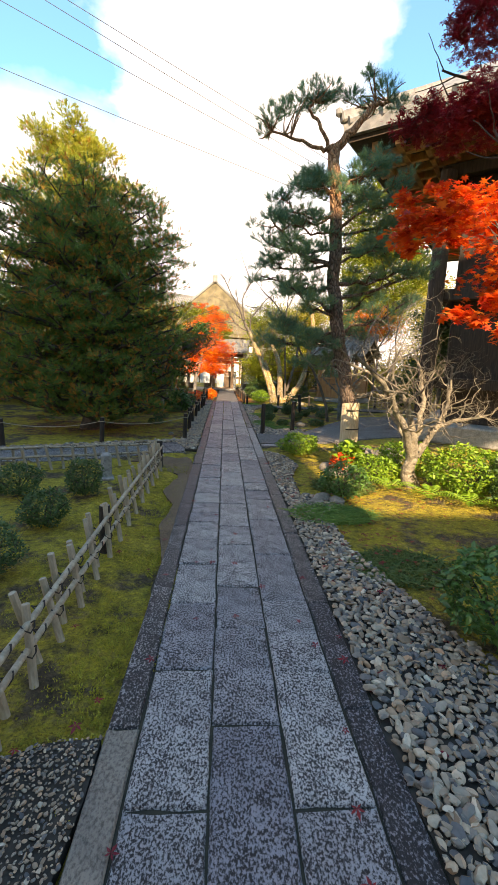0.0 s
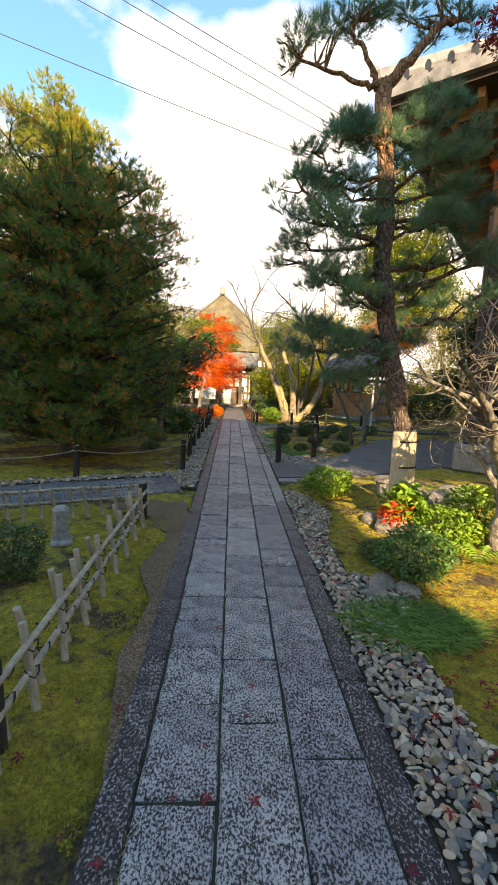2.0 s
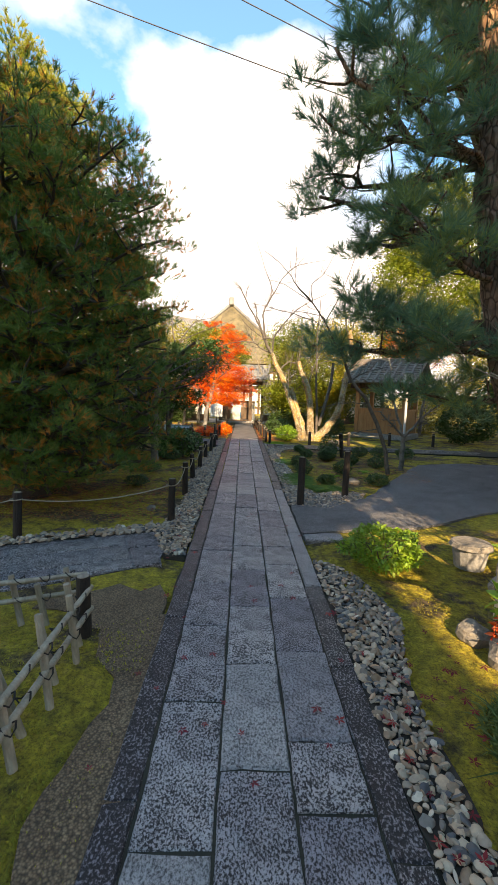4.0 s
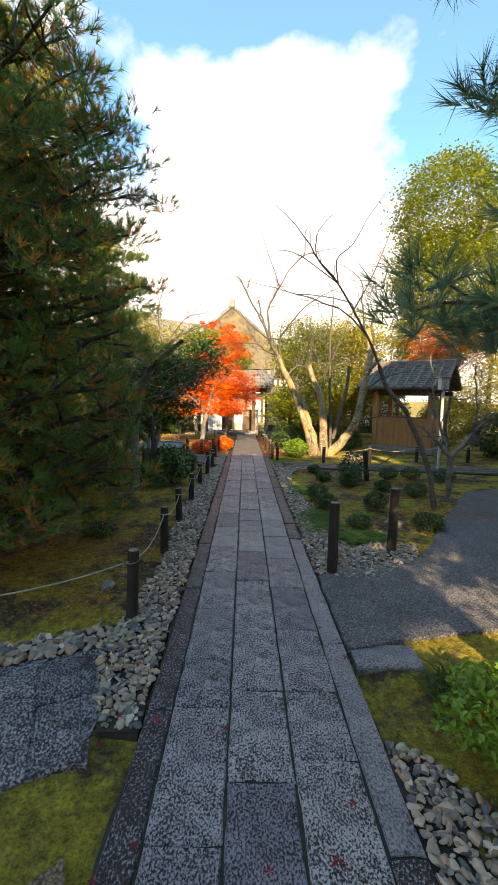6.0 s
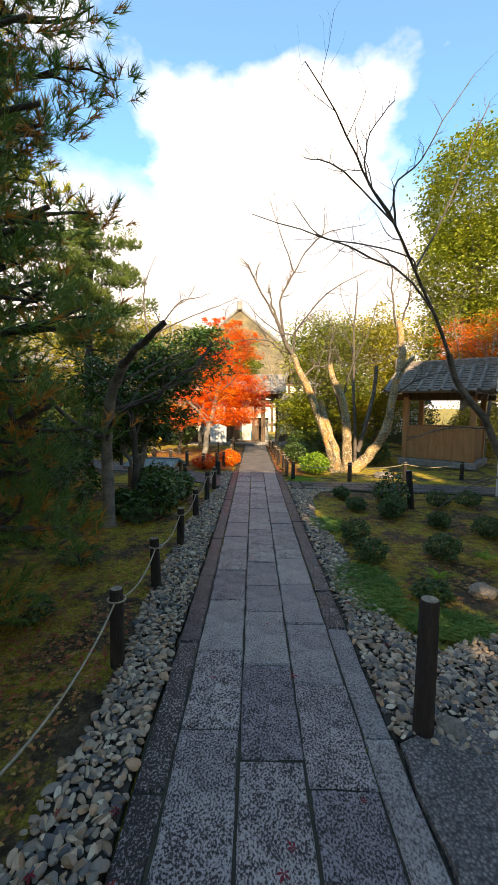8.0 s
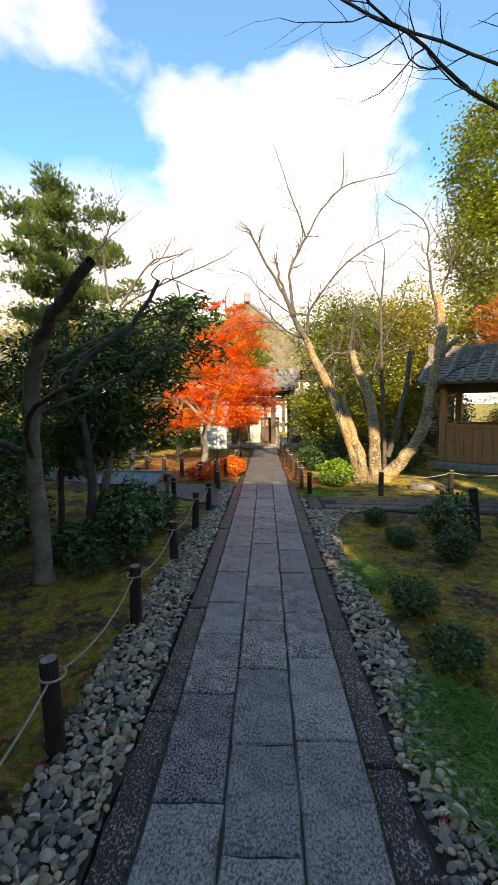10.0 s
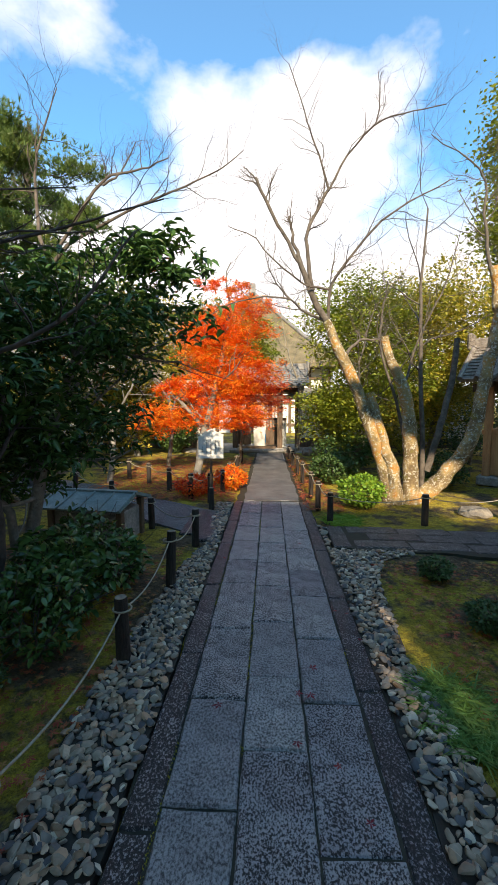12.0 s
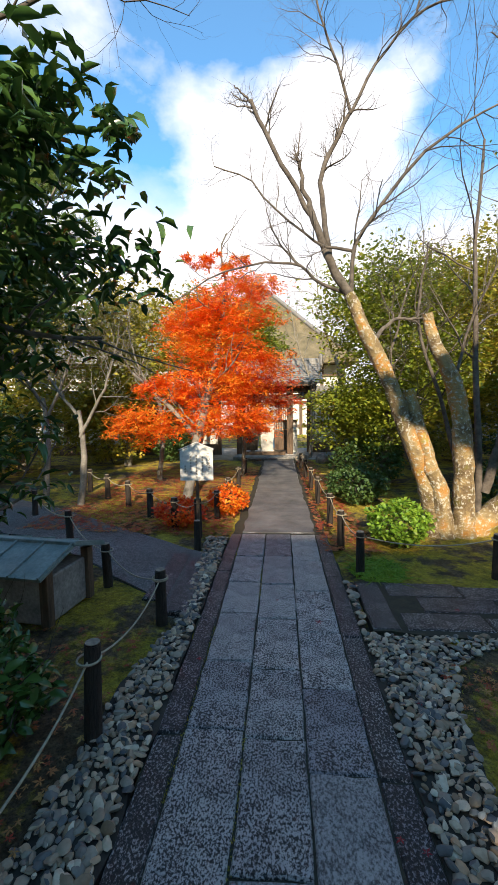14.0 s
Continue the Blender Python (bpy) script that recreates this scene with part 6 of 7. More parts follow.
def grass(name, x, y, rx, ry, n, h, mat, label, seed, lean=0.5):
    """A clump or sward of bent blades, each of two triangles' length."""
    rng = np.random.default_rng(seed)
    a, r = rng.uniform(0, 2 * math.pi, n), np.sqrt(rng.random(n))
    B = np.stack([np.cos(a) * r * rx, np.sin(a) * r * ry, np.full(n, -0.01)], 1)
    d = rng.normal(size=(n, 3)) * lean
    d[:, 2] = 1
    H = h * rng.uniform(0.5, 1.1, (n, 1))
    side = np.cross(d, rng.normal(size=(n, 3)))
    side /= np.linalg.norm(side, axis=1)[:, None]
    w = 0.005
    mid = B + d * H * 0.55
    tip = mid + (d * np.array([1.9, 1.9, 0.35])) * H * 0.5
    V = np.stack([B - side * w, B + side * w, mid - side * w * 0.8, mid + side * w * 0.8, tip], 1).reshape(-1, 3)
    b = (np.arange(n) * 5)[:, None]
    F = np.concatenate([b + np.array([[0, 1, 3]]), b + np.array([[0, 3, 2]]), b + np.array([[2, 3, 4]])])
    ob = tagged(new(name, mesh_np(name, V, F, mat)), label, "grass", kind="stuff")
    ob.matrix_basis = pose(x, y, 0)
    return ob


bush(1.22, 7.3, 0.36, 0.36, M_BRIGHT, "bright lime-green leafy clump beside the path", 201, 2200, 0.042, LEAF, "leafy_shrub")
grass("grass_clump", 1.05, 4.22, 0.42, 0.24, 4200, 0.07, M_GREENC, "low dark-green lilyturf clump at the pebbles' edge", 202, 0.9)
grass("grass_clump", 1.45, 5.3, 0.4, 0.4, 3200, 0.055, M_GRASS, "short green groundcover on the moss bed", 203, 0.9)
grass("grass_clump", 1.3, 3.1, 0.4, 0.3, 2600, 0.05, M_GRASS, "short green groundcover on the moss bed", 204, 0.9)
grass("grass_clump", 0.95, 11.0, 0.24, 0.5, 4200, 0.065, M_GREENC, "low green lilyturf among the pebbles", 205, 0.9)
grass("grass_clump", 0.95, 12.95, 0.2, 0.3, 2400, 0.06, M_GREENC, "low green lilyturf among the pebbles", 206, 0.9)
grass("grass_clump", 1.35, 10.35, 0.3, 0.2, 2200, 0.06, M_GREENC, "low green lilyturf behind the posts", 207, 0.9)
grass("grass_clump", 1.15, 7.75, 0.2, 0.15, 260, 0.13, M_GRASS, "loose grass tuft beside the threshold slab", 208, 0.7)
grass("grass_clump", 0.95, 16.45, 0.25, 0.3, 1200, 0.06, M_BRIGHT, "short bright grass at the fence's foot", 209, 0.9)
bush(1.72, 6.0, 0.2, 0.46, M_BRIGHT, "bright green plant with drooping leaves before the pine", 210, 380, 0.11, LEAF, "leafy_shrub")
bush(1.6, 5.95, 0.16, 0.3, M_MAPLE, "small red-leaved plant among the rocks", 211, 420, 0.06, LEAF, "leafy_shrub")


def fern(x, y, seed, n=9, size=0.4):
    rng = np.random.default_rng(seed)
    t = thing("fern", x, y, 0, 0, "bright green fern with arching fronds", "plant", "ferns")
    for k in range(n):
        a = 2 * math.pi * k / n + rng.uniform(-0.2, 0.2)
        V, F = [], []
        m = 14
        L = size * rng.uniform(0.8, 1.1)
        for q in range(m):
            f = q / (m - 1)
            px, pz = L * f, 0.05 + L * (0.75 * f - 0.65 * f * f)
            w = 0.24 * L * math.sin(math.pi * min(1, f * 0.9 + 0.12)) * (1 - 0.5 * f)
            for s in (-1, 1):
                b = len(V)
                V += [(px, 0, pz), (px + 0.03 * L, 0, pz + 0.01), (px + w * 0.35, s * w, pz - w * 0.25)]
                F.append((b, b + 1, b + 2))
        ob = put("frond", mesh_np("frond", V, F, M_BRIGHT), t)
        ob.matrix_basis = pose(0, 0, 0, 0, 0, math.degrees(a))
    return t


for k, (x, y) in enumerate(((2.35, 4.75), (2.7, 4.5), (3.05, 4.35), (2.0, 5.1), (2.55, 7.3), (2.9, 6.9), (2.3, 11.6), (1.6, 11.1))):
    fern(x, y, 220 + k, 9, 0.38 if k < 6 else 0.18)


# ---- fences, posts, ropes ----
def rope_post(x, y, h, r, label, lean=(0, 0)):
    t = thing("rope_post", x, y, -0.02, 0, label, "post", "rope fence posts")
    t.matrix_basis = pose(x, y, -0.02, lean[0], lean[1], x * 77 % 360)
    bm = cylinder_bm(r * 1.05, r * 0.94, h, 14, 0.006)
    for v in bm.verts:
        q = 1 + 0.06 * noise.noise((v.co.x * 20 + x * 5, v.co.y * 20, v.co.z * 6 + y))
        v.co.x *= q
        v.co.y *= q
    part("post", bm, M_POST, t)
    part("post_top", cylinder_bm(r * 0.84, r * 0.82, 0.004, 14, 0), M_POSTTOP, t, "pale sawn end", at=pose(0, 0, h + 0.001))
    return t


def rope(points, sag, label, r=0.006):
    lines = []
    for k in range(len(points) - 1):
        p, q = np.array(points[k], float), np.array(points[k + 1], float)
        f = np.linspace(0, 1, 13)[:, None]
        C = p + (q - p) * f
        C[:, 2] -= (4 * sag * f * (1 - f))[:, 0]
        lines.append((C, np.full(13, r)))
    t = new("rope", tubes("rope", lines, M_ROPE, 6))
    tagged(t, label, "rope")
    for k, p in enumerate(points):
        me = tubes("loop", [([(p[0] + 0.055 * math.cos(a), p[1] + 0.055 * math.sin(a), p[2]) for a in np.linspace(0, 2 * math.pi, 15)], np.full(15, r))], M_ROPE, 6)
        put("loop", me, t)
    return t


left = [(-0.91, 8.5, 0.53), (-0.93, 9.86, 0.50), (-0.94, 10.94, 0.46), (-0.93, 12.07, 0.45), (-0.92, 13.3, 0.42), (-0.88, 14.34, 0.50), (-0.86, 15.44, 0.42)]
for k, (x, y, h) in enumerate(left):
    rope_post(x, y, h, 0.042, "dark round wooden post carrying a rope beside the path", ((k * 37 % 5) - 2, (k * 53 % 5) - 2))
rope([(x, y, h - 0.09) for x, y, h in left], 0.1, "thin pale rope sagging between the posts")
side = [(-0.91, 8.5, 0.44), (-2.38, 7.86, 0.40), (-3.85, 7.25, 0.42), (-5.5, 6.6, 0.42)]
for x, y, h in side[1:]:
    rope_post(x, y, h + 0.09, 0.042, "dark round wooden post beside the side lane", (1, -2))
rope(side, 0.09, "thin pale rope sagging along the side lane")
lane = [(-0.86, 15.44, 0.34), (-1.53, 16.05, 0.32), (-2.47, 17.17, 0.32), (-3.6, 18.3, 0.32)]
for x, y, h in lane[1:]:
    rope_post(x, y, h + 0.08, 0.04, "dark round wooden post beside the side lane", (0, 2))
rope(lane, 0.1, "thin pale rope along the crossing lane")
lane2 = [(-0.98, 17.45, 0.42), (-1.35, 17.75, 0.36), (-1.85, 18.3, 0.36), (-2.4, 18.9, 0.36), (-3.0, 19.5, 0.36), (-3.6, 20.1, 0.36)]
for x, y, h in lane2:
    rope_post(x, y, h + 0.07, 0.045, "brown round wooden post behind the side lane", (0, 1))
rope(lane2, 0.07, "thin pale rope between brown posts")
near = [(-0.98, 17.45, 0.42), (-0.88, 18.3, 0.36), (-0.84, 19.3, 0.36), (-0.8, 20.6, 0.34), (-0.78, 22.0, 0.34)]
for x, y, h in near[1:]:
    rope_post(x, y, h + 0.05, 0.04, "brown wooden post beside the far walk")
rope(near, 0.06, "thin rope beside the far walk")
right = [(0.78, 16.4, 0.36), (0.70, 17.1, 0.38), (0.68, 17.96, 0.38), (0.63, 19.2, 0.38), (0.60, 20.3, 0.36), (0.56, 21.4, 0.36), (0.52, 22.6, 0.36)]
for x, y, h in right:
    rope_post(x, y, h + 0.06, 0.04, "brown wooden post beside the far walk", (0, -1))
rope(right, 0.06, "thin rope along the far walk's edge")
rr = [(0.78, 16.4, 0.36), (2.0, 16.35, 0.36), (3.25, 16.5, 0.36), (4.6, 16.7, 0.36), (6.0, 16.7, 0.36)]
for x, y, h in rr[1:]:
    rope_post(x, y, h + 0.06, 0.045, "dark wooden post behind the crossing lane")
rope(rr, 0.08, "thin pale rope behind the crossing lane")
rope_post(0.75, 9.33, 0.70, 0.048, "tall mottled wooden post at the lane's corner", (0, 1))
rope_post(1.52, 9.92, 0.72, 0.048, "tall brown wooden post on the pebble bed", (0, -1))
rope_post(2.45, 14.0, 0.62, 0.05, "rough knotty wooden stump post on the moss bed", (0, 6))


def bamboo_fence(p, q, n, label, seed, h=0.43):
    """A low lashed bamboo fence: paired stakes, two rails and black cord knots."""
    rng = np.random.default_rng(seed)
    p, q = Vector((*p, 0)), Vector((*q, 0))
    t = thing("bamboo_fence", p.x, p.y, 0, 0, label, "fence")
    d = q - p
    yaw = math.degrees(math.atan2(d.y, d.x))
    for z in (0.17, 0.30):
        L = [(Vector((0, 0, z + rng.uniform(-0.01, 0.01))) + d * f) for f in np.linspace(-0.01, 1.01, 9)]
        R = [0.016 + (0.0025 if k % 2 else 0) for k in range(9)]
        put("rail", tubes("rail", [(L, R)], M_BAMBOO, 8), t)
    for k in range(n):
        f = (k + 0.5) / n
        s = (1 if k % 2 else -1) * 0.024
        nrm = Vector((-d.y, d.x, 0)).normalized()
        b = d * f + nrm * s
        ob = part("stake", cylinder_bm(0.021, 0.0195, h * rng.uniform(0.9, 1.12), 8, 0.002), M_BAMBOO, t)
        ob.matrix_basis = pose(b.x, b.y, -0.02, rng.uniform(-6, 6) + (7 if k % 2 else -5), rng.uniform(-13, -4), 0)
        for z in (0.17, 0.30):
            ring = [(b.x - nrm.x * s * 0.5 + 0.031 * math.cos(a), b.y - nrm.y * s * 0.5 + 0.031 * math.sin(a), z + 0.017 * math.sin(a * 2)) for a in np.linspace(0, 2 * math.pi, 9)]
            put("cord_knot", tubes("cord_knot", [(ring, np.full(9, 0.0042))], M_TIE, 4), t)
    return t


bamboo_fence((-1.02, 0.5), (-1.02, 6.15), 34, "low weathered grey bamboo fence lashed with dark cord", 5)
bamboo_fence((-1.15, 6.4), (-4.0, 5.35), 20, "low weathered bamboo fence along the side lane", 6, 0.32)
for x, y in ((-1.06, 6.18), (-1.06, 3.35), (-1.08, 1.3)):
    rope_post(x, y, 0.40, 0.045, "dark wooden post of the bamboo fence")
part_post = thing("stone_post", -1.63, 5.45, 0, 20, "pale rounded granite marker post behind the fence", "post")
part("shaft", boxed((-0.065, -0.065, -0.02), (0.065, 0.065, 0.34), 0.03), M_STONE, part_post)
part("base", boxed((-0.09, -0.09, -0.02), (0.09, 0.09, 0.04), 0.02), M_STONE, part_post)


def sign():
    t = thing("notice_board", -0.93, 17.2, 0, 3, "white notice board with black writing on a thin post", "sign")
    bm = bmesh.new()
    o = [(-0.19, 0.74), (0.19, 0.74), (0.19, 1.09), (0, 1.17), (-0.19, 1.09)]
    f = bm.faces.new([bm.verts.new((x, -0.012, z)) for x, z in o])
    r = bmesh.ops.extrude_face_region(bm, geom=[f])
    bmesh.ops.translate(bm, verts=[v for v in r["geom"] if isinstance(v, bmesh.types.BMVert)], vec=(0, 0.024, 0))
    bmesh.ops.recalc_face_normals(bm, faces=bm.faces)
    part("board", bm, M_SIGN, t)
    for s in (-1, 1):
        m = Matrix.Translation((0, 0, 1.18)) @ Matrix.Rotation(s * radians(22.8), 4, "Y")
        part("cap", boxed((min(0, s * 0.215), -0.02, -0.006), (max(0, s * 0.215), 0.02, 0.006), 0, m), M_SIGN, t)
    part("post", boxed((-0.018, 0.014, -0.02), (0.018, 0.044, 1.1), 0.003), M_WOOD, t)
    cu = bpy.data.curves.new("writing", "FONT")
    cu.size, cu.align_x = 0.05, "CENTER"
    tmp = bpy.data.objects.new("writing", cu)
    for k, ch in enumerate("\u3053\u306e\u5148\u306f"):
        cu.body = ch
        me = bpy.data.meshes.new_from_object(tmp)
        me.materials.clear()
        me.materials.append(M_INK)
        put("character", me, t, at=pose(0.135, -0.0138, 1.02 - k * 0.052, 90, 0, 0))
    bpy.data.objects.remove(tmp)
    rng = np.random.default_rng(4)
    for x, n, z0 in ((0.07, 6, 1.02), (0.0, 8, 1.03), (-0.065, 6, 1.02), (-0.13, 3, 0.92)):
        bm = bmesh.new()
        for k in range(n):
            z = z0 - k * 0.034
            for q in range(3):
                a, b = rng.uniform(0.007, 0.013, 2)
                box(bm, (x - a, -0.0145, z - q * 0.009), (x + b, -0.013, z - q * 0.009 + 0.0028))
            box(bm, (x - 0.0015, -0.0147, z - 0.02), (x + 0.0015, -0.0135, z + 0.004))
        part("writing", bm, M_INK, t)
    return t


sign()
rope_post(-0.9, 17.0, 0.34, 0.04, "grey weathered stub post before the notice board")


def copper_box():
    t = thing("covered_box", -2.05, 15.62, 0, -8, "grey stone box under a green copper roof", "box")
    part("body", boxed((-0.42, -0.25, 0), (0.42, 0.25, 0.36), 0.012), M_STONE, t)
    for x in (-0.42, 0.42):
        for y in (-0.25, 0.25):
            part("post", boxed((x - 0.035, y - 0.035, 0), (x + 0.035, y + 0.035, 0.44), 0.004), M_WOOD, t)
    for s in (-1, 1):
        m = Matrix.Translation((0, 0, 0.54)) @ Matrix.Rotation(s * radians(-17), 4, "X")
        bm = boxed((-0.5, min(0, s * 0.42), -0.01), (0.5, max(0, s * 0.42), 0.012), 0, m)
        for k in range(5):
            box(bm, (-0.5 + k * 0.244, min(0, s * 0.42), 0.012), (-0.485 + k * 0.244, max(0, s * 0.42), 0.028), 0, m)
        part("roof_slope", bm, M_COPPER, t, "green copper sheet with standing seams")
    part("ridge", boxed((-0.51, -0.03, 0.535), (0.51, 0.03, 0.57), 0.005), M_COPPER, t)
    return t


copper_box()


def basin():
    t = thing("water_basin", 2.05, 7.35, 0, 15, "round dark stone basin with a lid beside the lane", "basin")
    part("body", cylinder_bm(0.13, 0.16, 0.2, 14, 0.01), M_STONE, t)
    part("lid", cylinder_bm(0.19, 0.17, 0.04, 14, 0.008), M_ROCK, t, "flat grey stone lid", at=pose(0, 0, 0.2))
    return t


basin()
lamp = thing("garden_lamp", 4.3, 14.8, 0, 0, "slender white garden lamp post with a boxed head", "lamp")
part("pole", cylinder_bm(0.035, 0.03, 1.9, 10, 0.002), M_SIGN, lamp)
part("head", boxed((-0.09, -0.09, 1.9), (0.09, 0.09, 2.15), 0.01), M_SIGN, lamp)
part("cap", boxed((-0.12, -0.12, 2.15), (0.12, 0.12, 2.19), 0.01), M_STONE, lamp)
cloth = thing("blue_curtain", 0.02, 26.0, 0, 0, "bright blue patterned cloth hung below the wall", "cloth")
bm = bmesh.new()
for k in range(14):
    x = -0.22 + k * 0.034
    box(bm, (x, 0.012 * math.sin(k * 1.3), 0.18), (x + 0.034, 0.012 * math.sin(k * 1.3) + 0.01, 0.5))
part("cloth", bm, M_BLUE, cloth)
panel = thing("white_panel", -0.02, 26.15, 0, 0, "white plastered panel seen through the gate", "wall")
part("plaster", boxed((-0.6, 0, 0), (0.6, 0.1, 1.0)), M_PLASTER, panel)
part("rail", boxed((-0.6, -0.03, 1.0), (0.6, 0.1, 1.08)), M_WOOD, panel)

# wires overhead
for a, b, drop in (((-14, 8.9, 13.1), (3.6, 8.85, 4.6), 0.15), ((-14, 8.95, 12.9), (3.6, 8.9, 4.42), 0.15), ((-14, 8.9, 12.0), (3.6, 8.9, 4.35), 0.15), ((-14, 9.0, 9.75), (3.6, 8.9, 4.2), 0.1)):
    f = np.linspace(0, 1, 20)[:, None]
    C = np.array(a) * (1 - f) + np.array(b) * f
    C[:, 2] -= 4 * drop * (f * (1 - f))[:, 0]
    tagged(new("overhead_wire", tubes("overhead_wire", [(C, np.full(20, 0.006))], M_WIRE, 5)), "thin dark wire strung high over the garden", "cable", "overhead wires")


# ---- stones, pebbles, leaves on the ground ----
def rock_mesh(name, rng, sx, sy, sz, mat, sub=2, rough=0.22):
    bm = bmesh.new()
    bmesh.ops.create_icosphere(bm, subdivisions=sub, radius=1)
    o = rng.uniform(0, 50, 3)
    for v in bm.verts:
        n = v.co.normalized()
        q = 1 + rough * noise.noise((n.x * 1.6 + o[0], n.y * 1.6 + o[1], n.z * 1.6 + o[2])) + rough * 0.4 * noise.noise((n.x * 4 + o[1], n.y * 4, n.z * 4 + o[2]))
        v.co = Vector((n.x * sx * q, n.y * sy * q, max(-0.5, n.z) * sz * q))
    me = bpy.data.meshes.new(name)
    bm.to_mesh(me)
    bm.free()
    me.materials.append(mat)
    return me


rngk = np.random.default_rng(77)
for k, (x, y, s, h) in enumerate(((1.62, 5.95, 0.2, 0.17), (1.85, 5.8, 0.13, 0.1), (1.45, 6.2, 0.11, 0.09), (2.2, 6.8, 0.28, 0.16), (2.7, 7.0, 0.3, 0.14), (3.1, 7.5, 0.25, 0.1), (2.4, 7.2, 0.2, 0.12), (0.9, 9.35, 0.08, 0.05), (1.9, 10.9, 0.12, 0.07),
                                  (1.05, 4.75, 0.13, 0.06), (1.2, 4.65, 0.1, 0.06), (0.95, 4.6, 0.09, 0.05), (-1.25, 9.0, 0.07, 0.04), (2.9, 16.9, 0.22, 0.1), (0.62, 24.3, 0.2, 0.16), (1.2, 23.9, 0.25, 0.2))):
    ob = tagged(new("rock", rock_mesh("rock", rngk, s, s * 0.8, h, M_ROCK, 3)), "rounded brown-grey garden rock bedded in moss", "rock", "garden rocks")
    ob.matrix_basis = pose(x, y, h * 0.25, 0, 0, k * 67)


def inside(P, poly):
    x, y = P[:, 0], P[:, 1]
    r = np.zeros(len(P), bool)
    for k in range(len(poly)):
        (x0, y0), (x1, y1) = poly[k - 1], poly[k]
        if y0 != y1:
            r ^= ((y0 > y) != (y1 > y)) & (x < (x1 - x0) * (y - y0) / (y1 - y0) + x0)
    return r


def scatter(poly, gap, rng):
    """Points over a polygon, none much nearer than gap."""
    a = np.array(poly)
    lo, hi = a.min(0), a.max(0)
    nx, ny = int((hi[0] - lo[0]) / gap) + 1, int((hi[1] - lo[1]) / gap) + 1
    X, Y = np.meshgrid(np.arange(nx), np.arange(ny), indexing="ij")
    P = np.stack([X + 0.5 * (Y % 2), Y], -1).reshape(-1, 2) * gap + lo + rng.uniform(-0.36, 0.36, (nx * ny, 2)) * gap
    return P[inside(P, poly)]


BEDS = [
    ([(0.60, 0.2), (1.75, 0.2), (1.6, 1.6), (1.25, 2.3), (1.0, 3.4), (0.95, 4.2), (1.25, 4.55), (1.15, 4.85), (0.8, 4.95), (0.86, 5.8), (1.05, 6.4), (0.95, 7.0), (0.75, 7.35), (0.60, 7.4)], 0.033),
    ([(0.60, 9.3), (1.1, 9.15), (1.7, 9.7), (1.9, 10.1), (1.5, 10.2), (1.1, 10.0), (0.92, 10.5), (0.9, 12.2), (0.82, 13.4), (0.95, 14.6), (1.1, 15.0), (1.6, 15.32), (0.60, 15.32)], 0.034),
    ([(-0.60, 7.45), (-0.60, 17.4), (-0.86, 17.4), (-0.82, 16.8), (-0.72, 15.5), (-0.86, 14.9), (-1.0, 13.0), (-0.98, 11.0), (-0.9, 9.3), (-0.98, 8.4), (-1.04, 8.2), (-0.93, 7.85), (-0.80, 7.45)], 0.034),
    ([(-0.95, 8.15), (-0.98, 8.42), (-2.4, 7.82), (-4, 7.15), (-7, 5.9), (-7, 5.72), (-4, 6.95), (-2.4, 7.62)], 0.05),
    ([(0.60, 16.2), (0.68, 16.2), (0.62, 15.3), (0.60, 15.3)], 0.05),
    ([(-1.6, 0.9), (-0.6, 0.9), (-0.6, 1.62), (-0.8, 1.6), (-1.0, 1.52), (-1.3, 1.5), (-1.6, 1.45)], 0.018)]
pm = rock_mesh("pebble", rngk, 1, 1, 2, M_PEB, 2, 0.0)
ball = np.array([v.co for v in pm.vertices])
ball[:, 2] /= 2
ball /= np.linalg.norm(ball, axis=1)[:, None]
pf = np.array([list(f.vertices) for f in pm.polygons])
pf = pf[ball[pf].mean(1)[:, 2] > -0.35]


def chipped():
    """A worn angular stone: a ball cut by a few random planes."""
    N = rngk.normal(size=(10, 3))
    N /= np.linalg.norm(N, axis=1)[:, None]
    D = rngk.uniform(0.62, 0.95, 10)
    c = ball @ N.T
    cut = np.where(c > 0.15, D / np.maximum(c, 0.15), 9).min(1)
    return ball * np.minimum(cut, 1.12)[:, None]


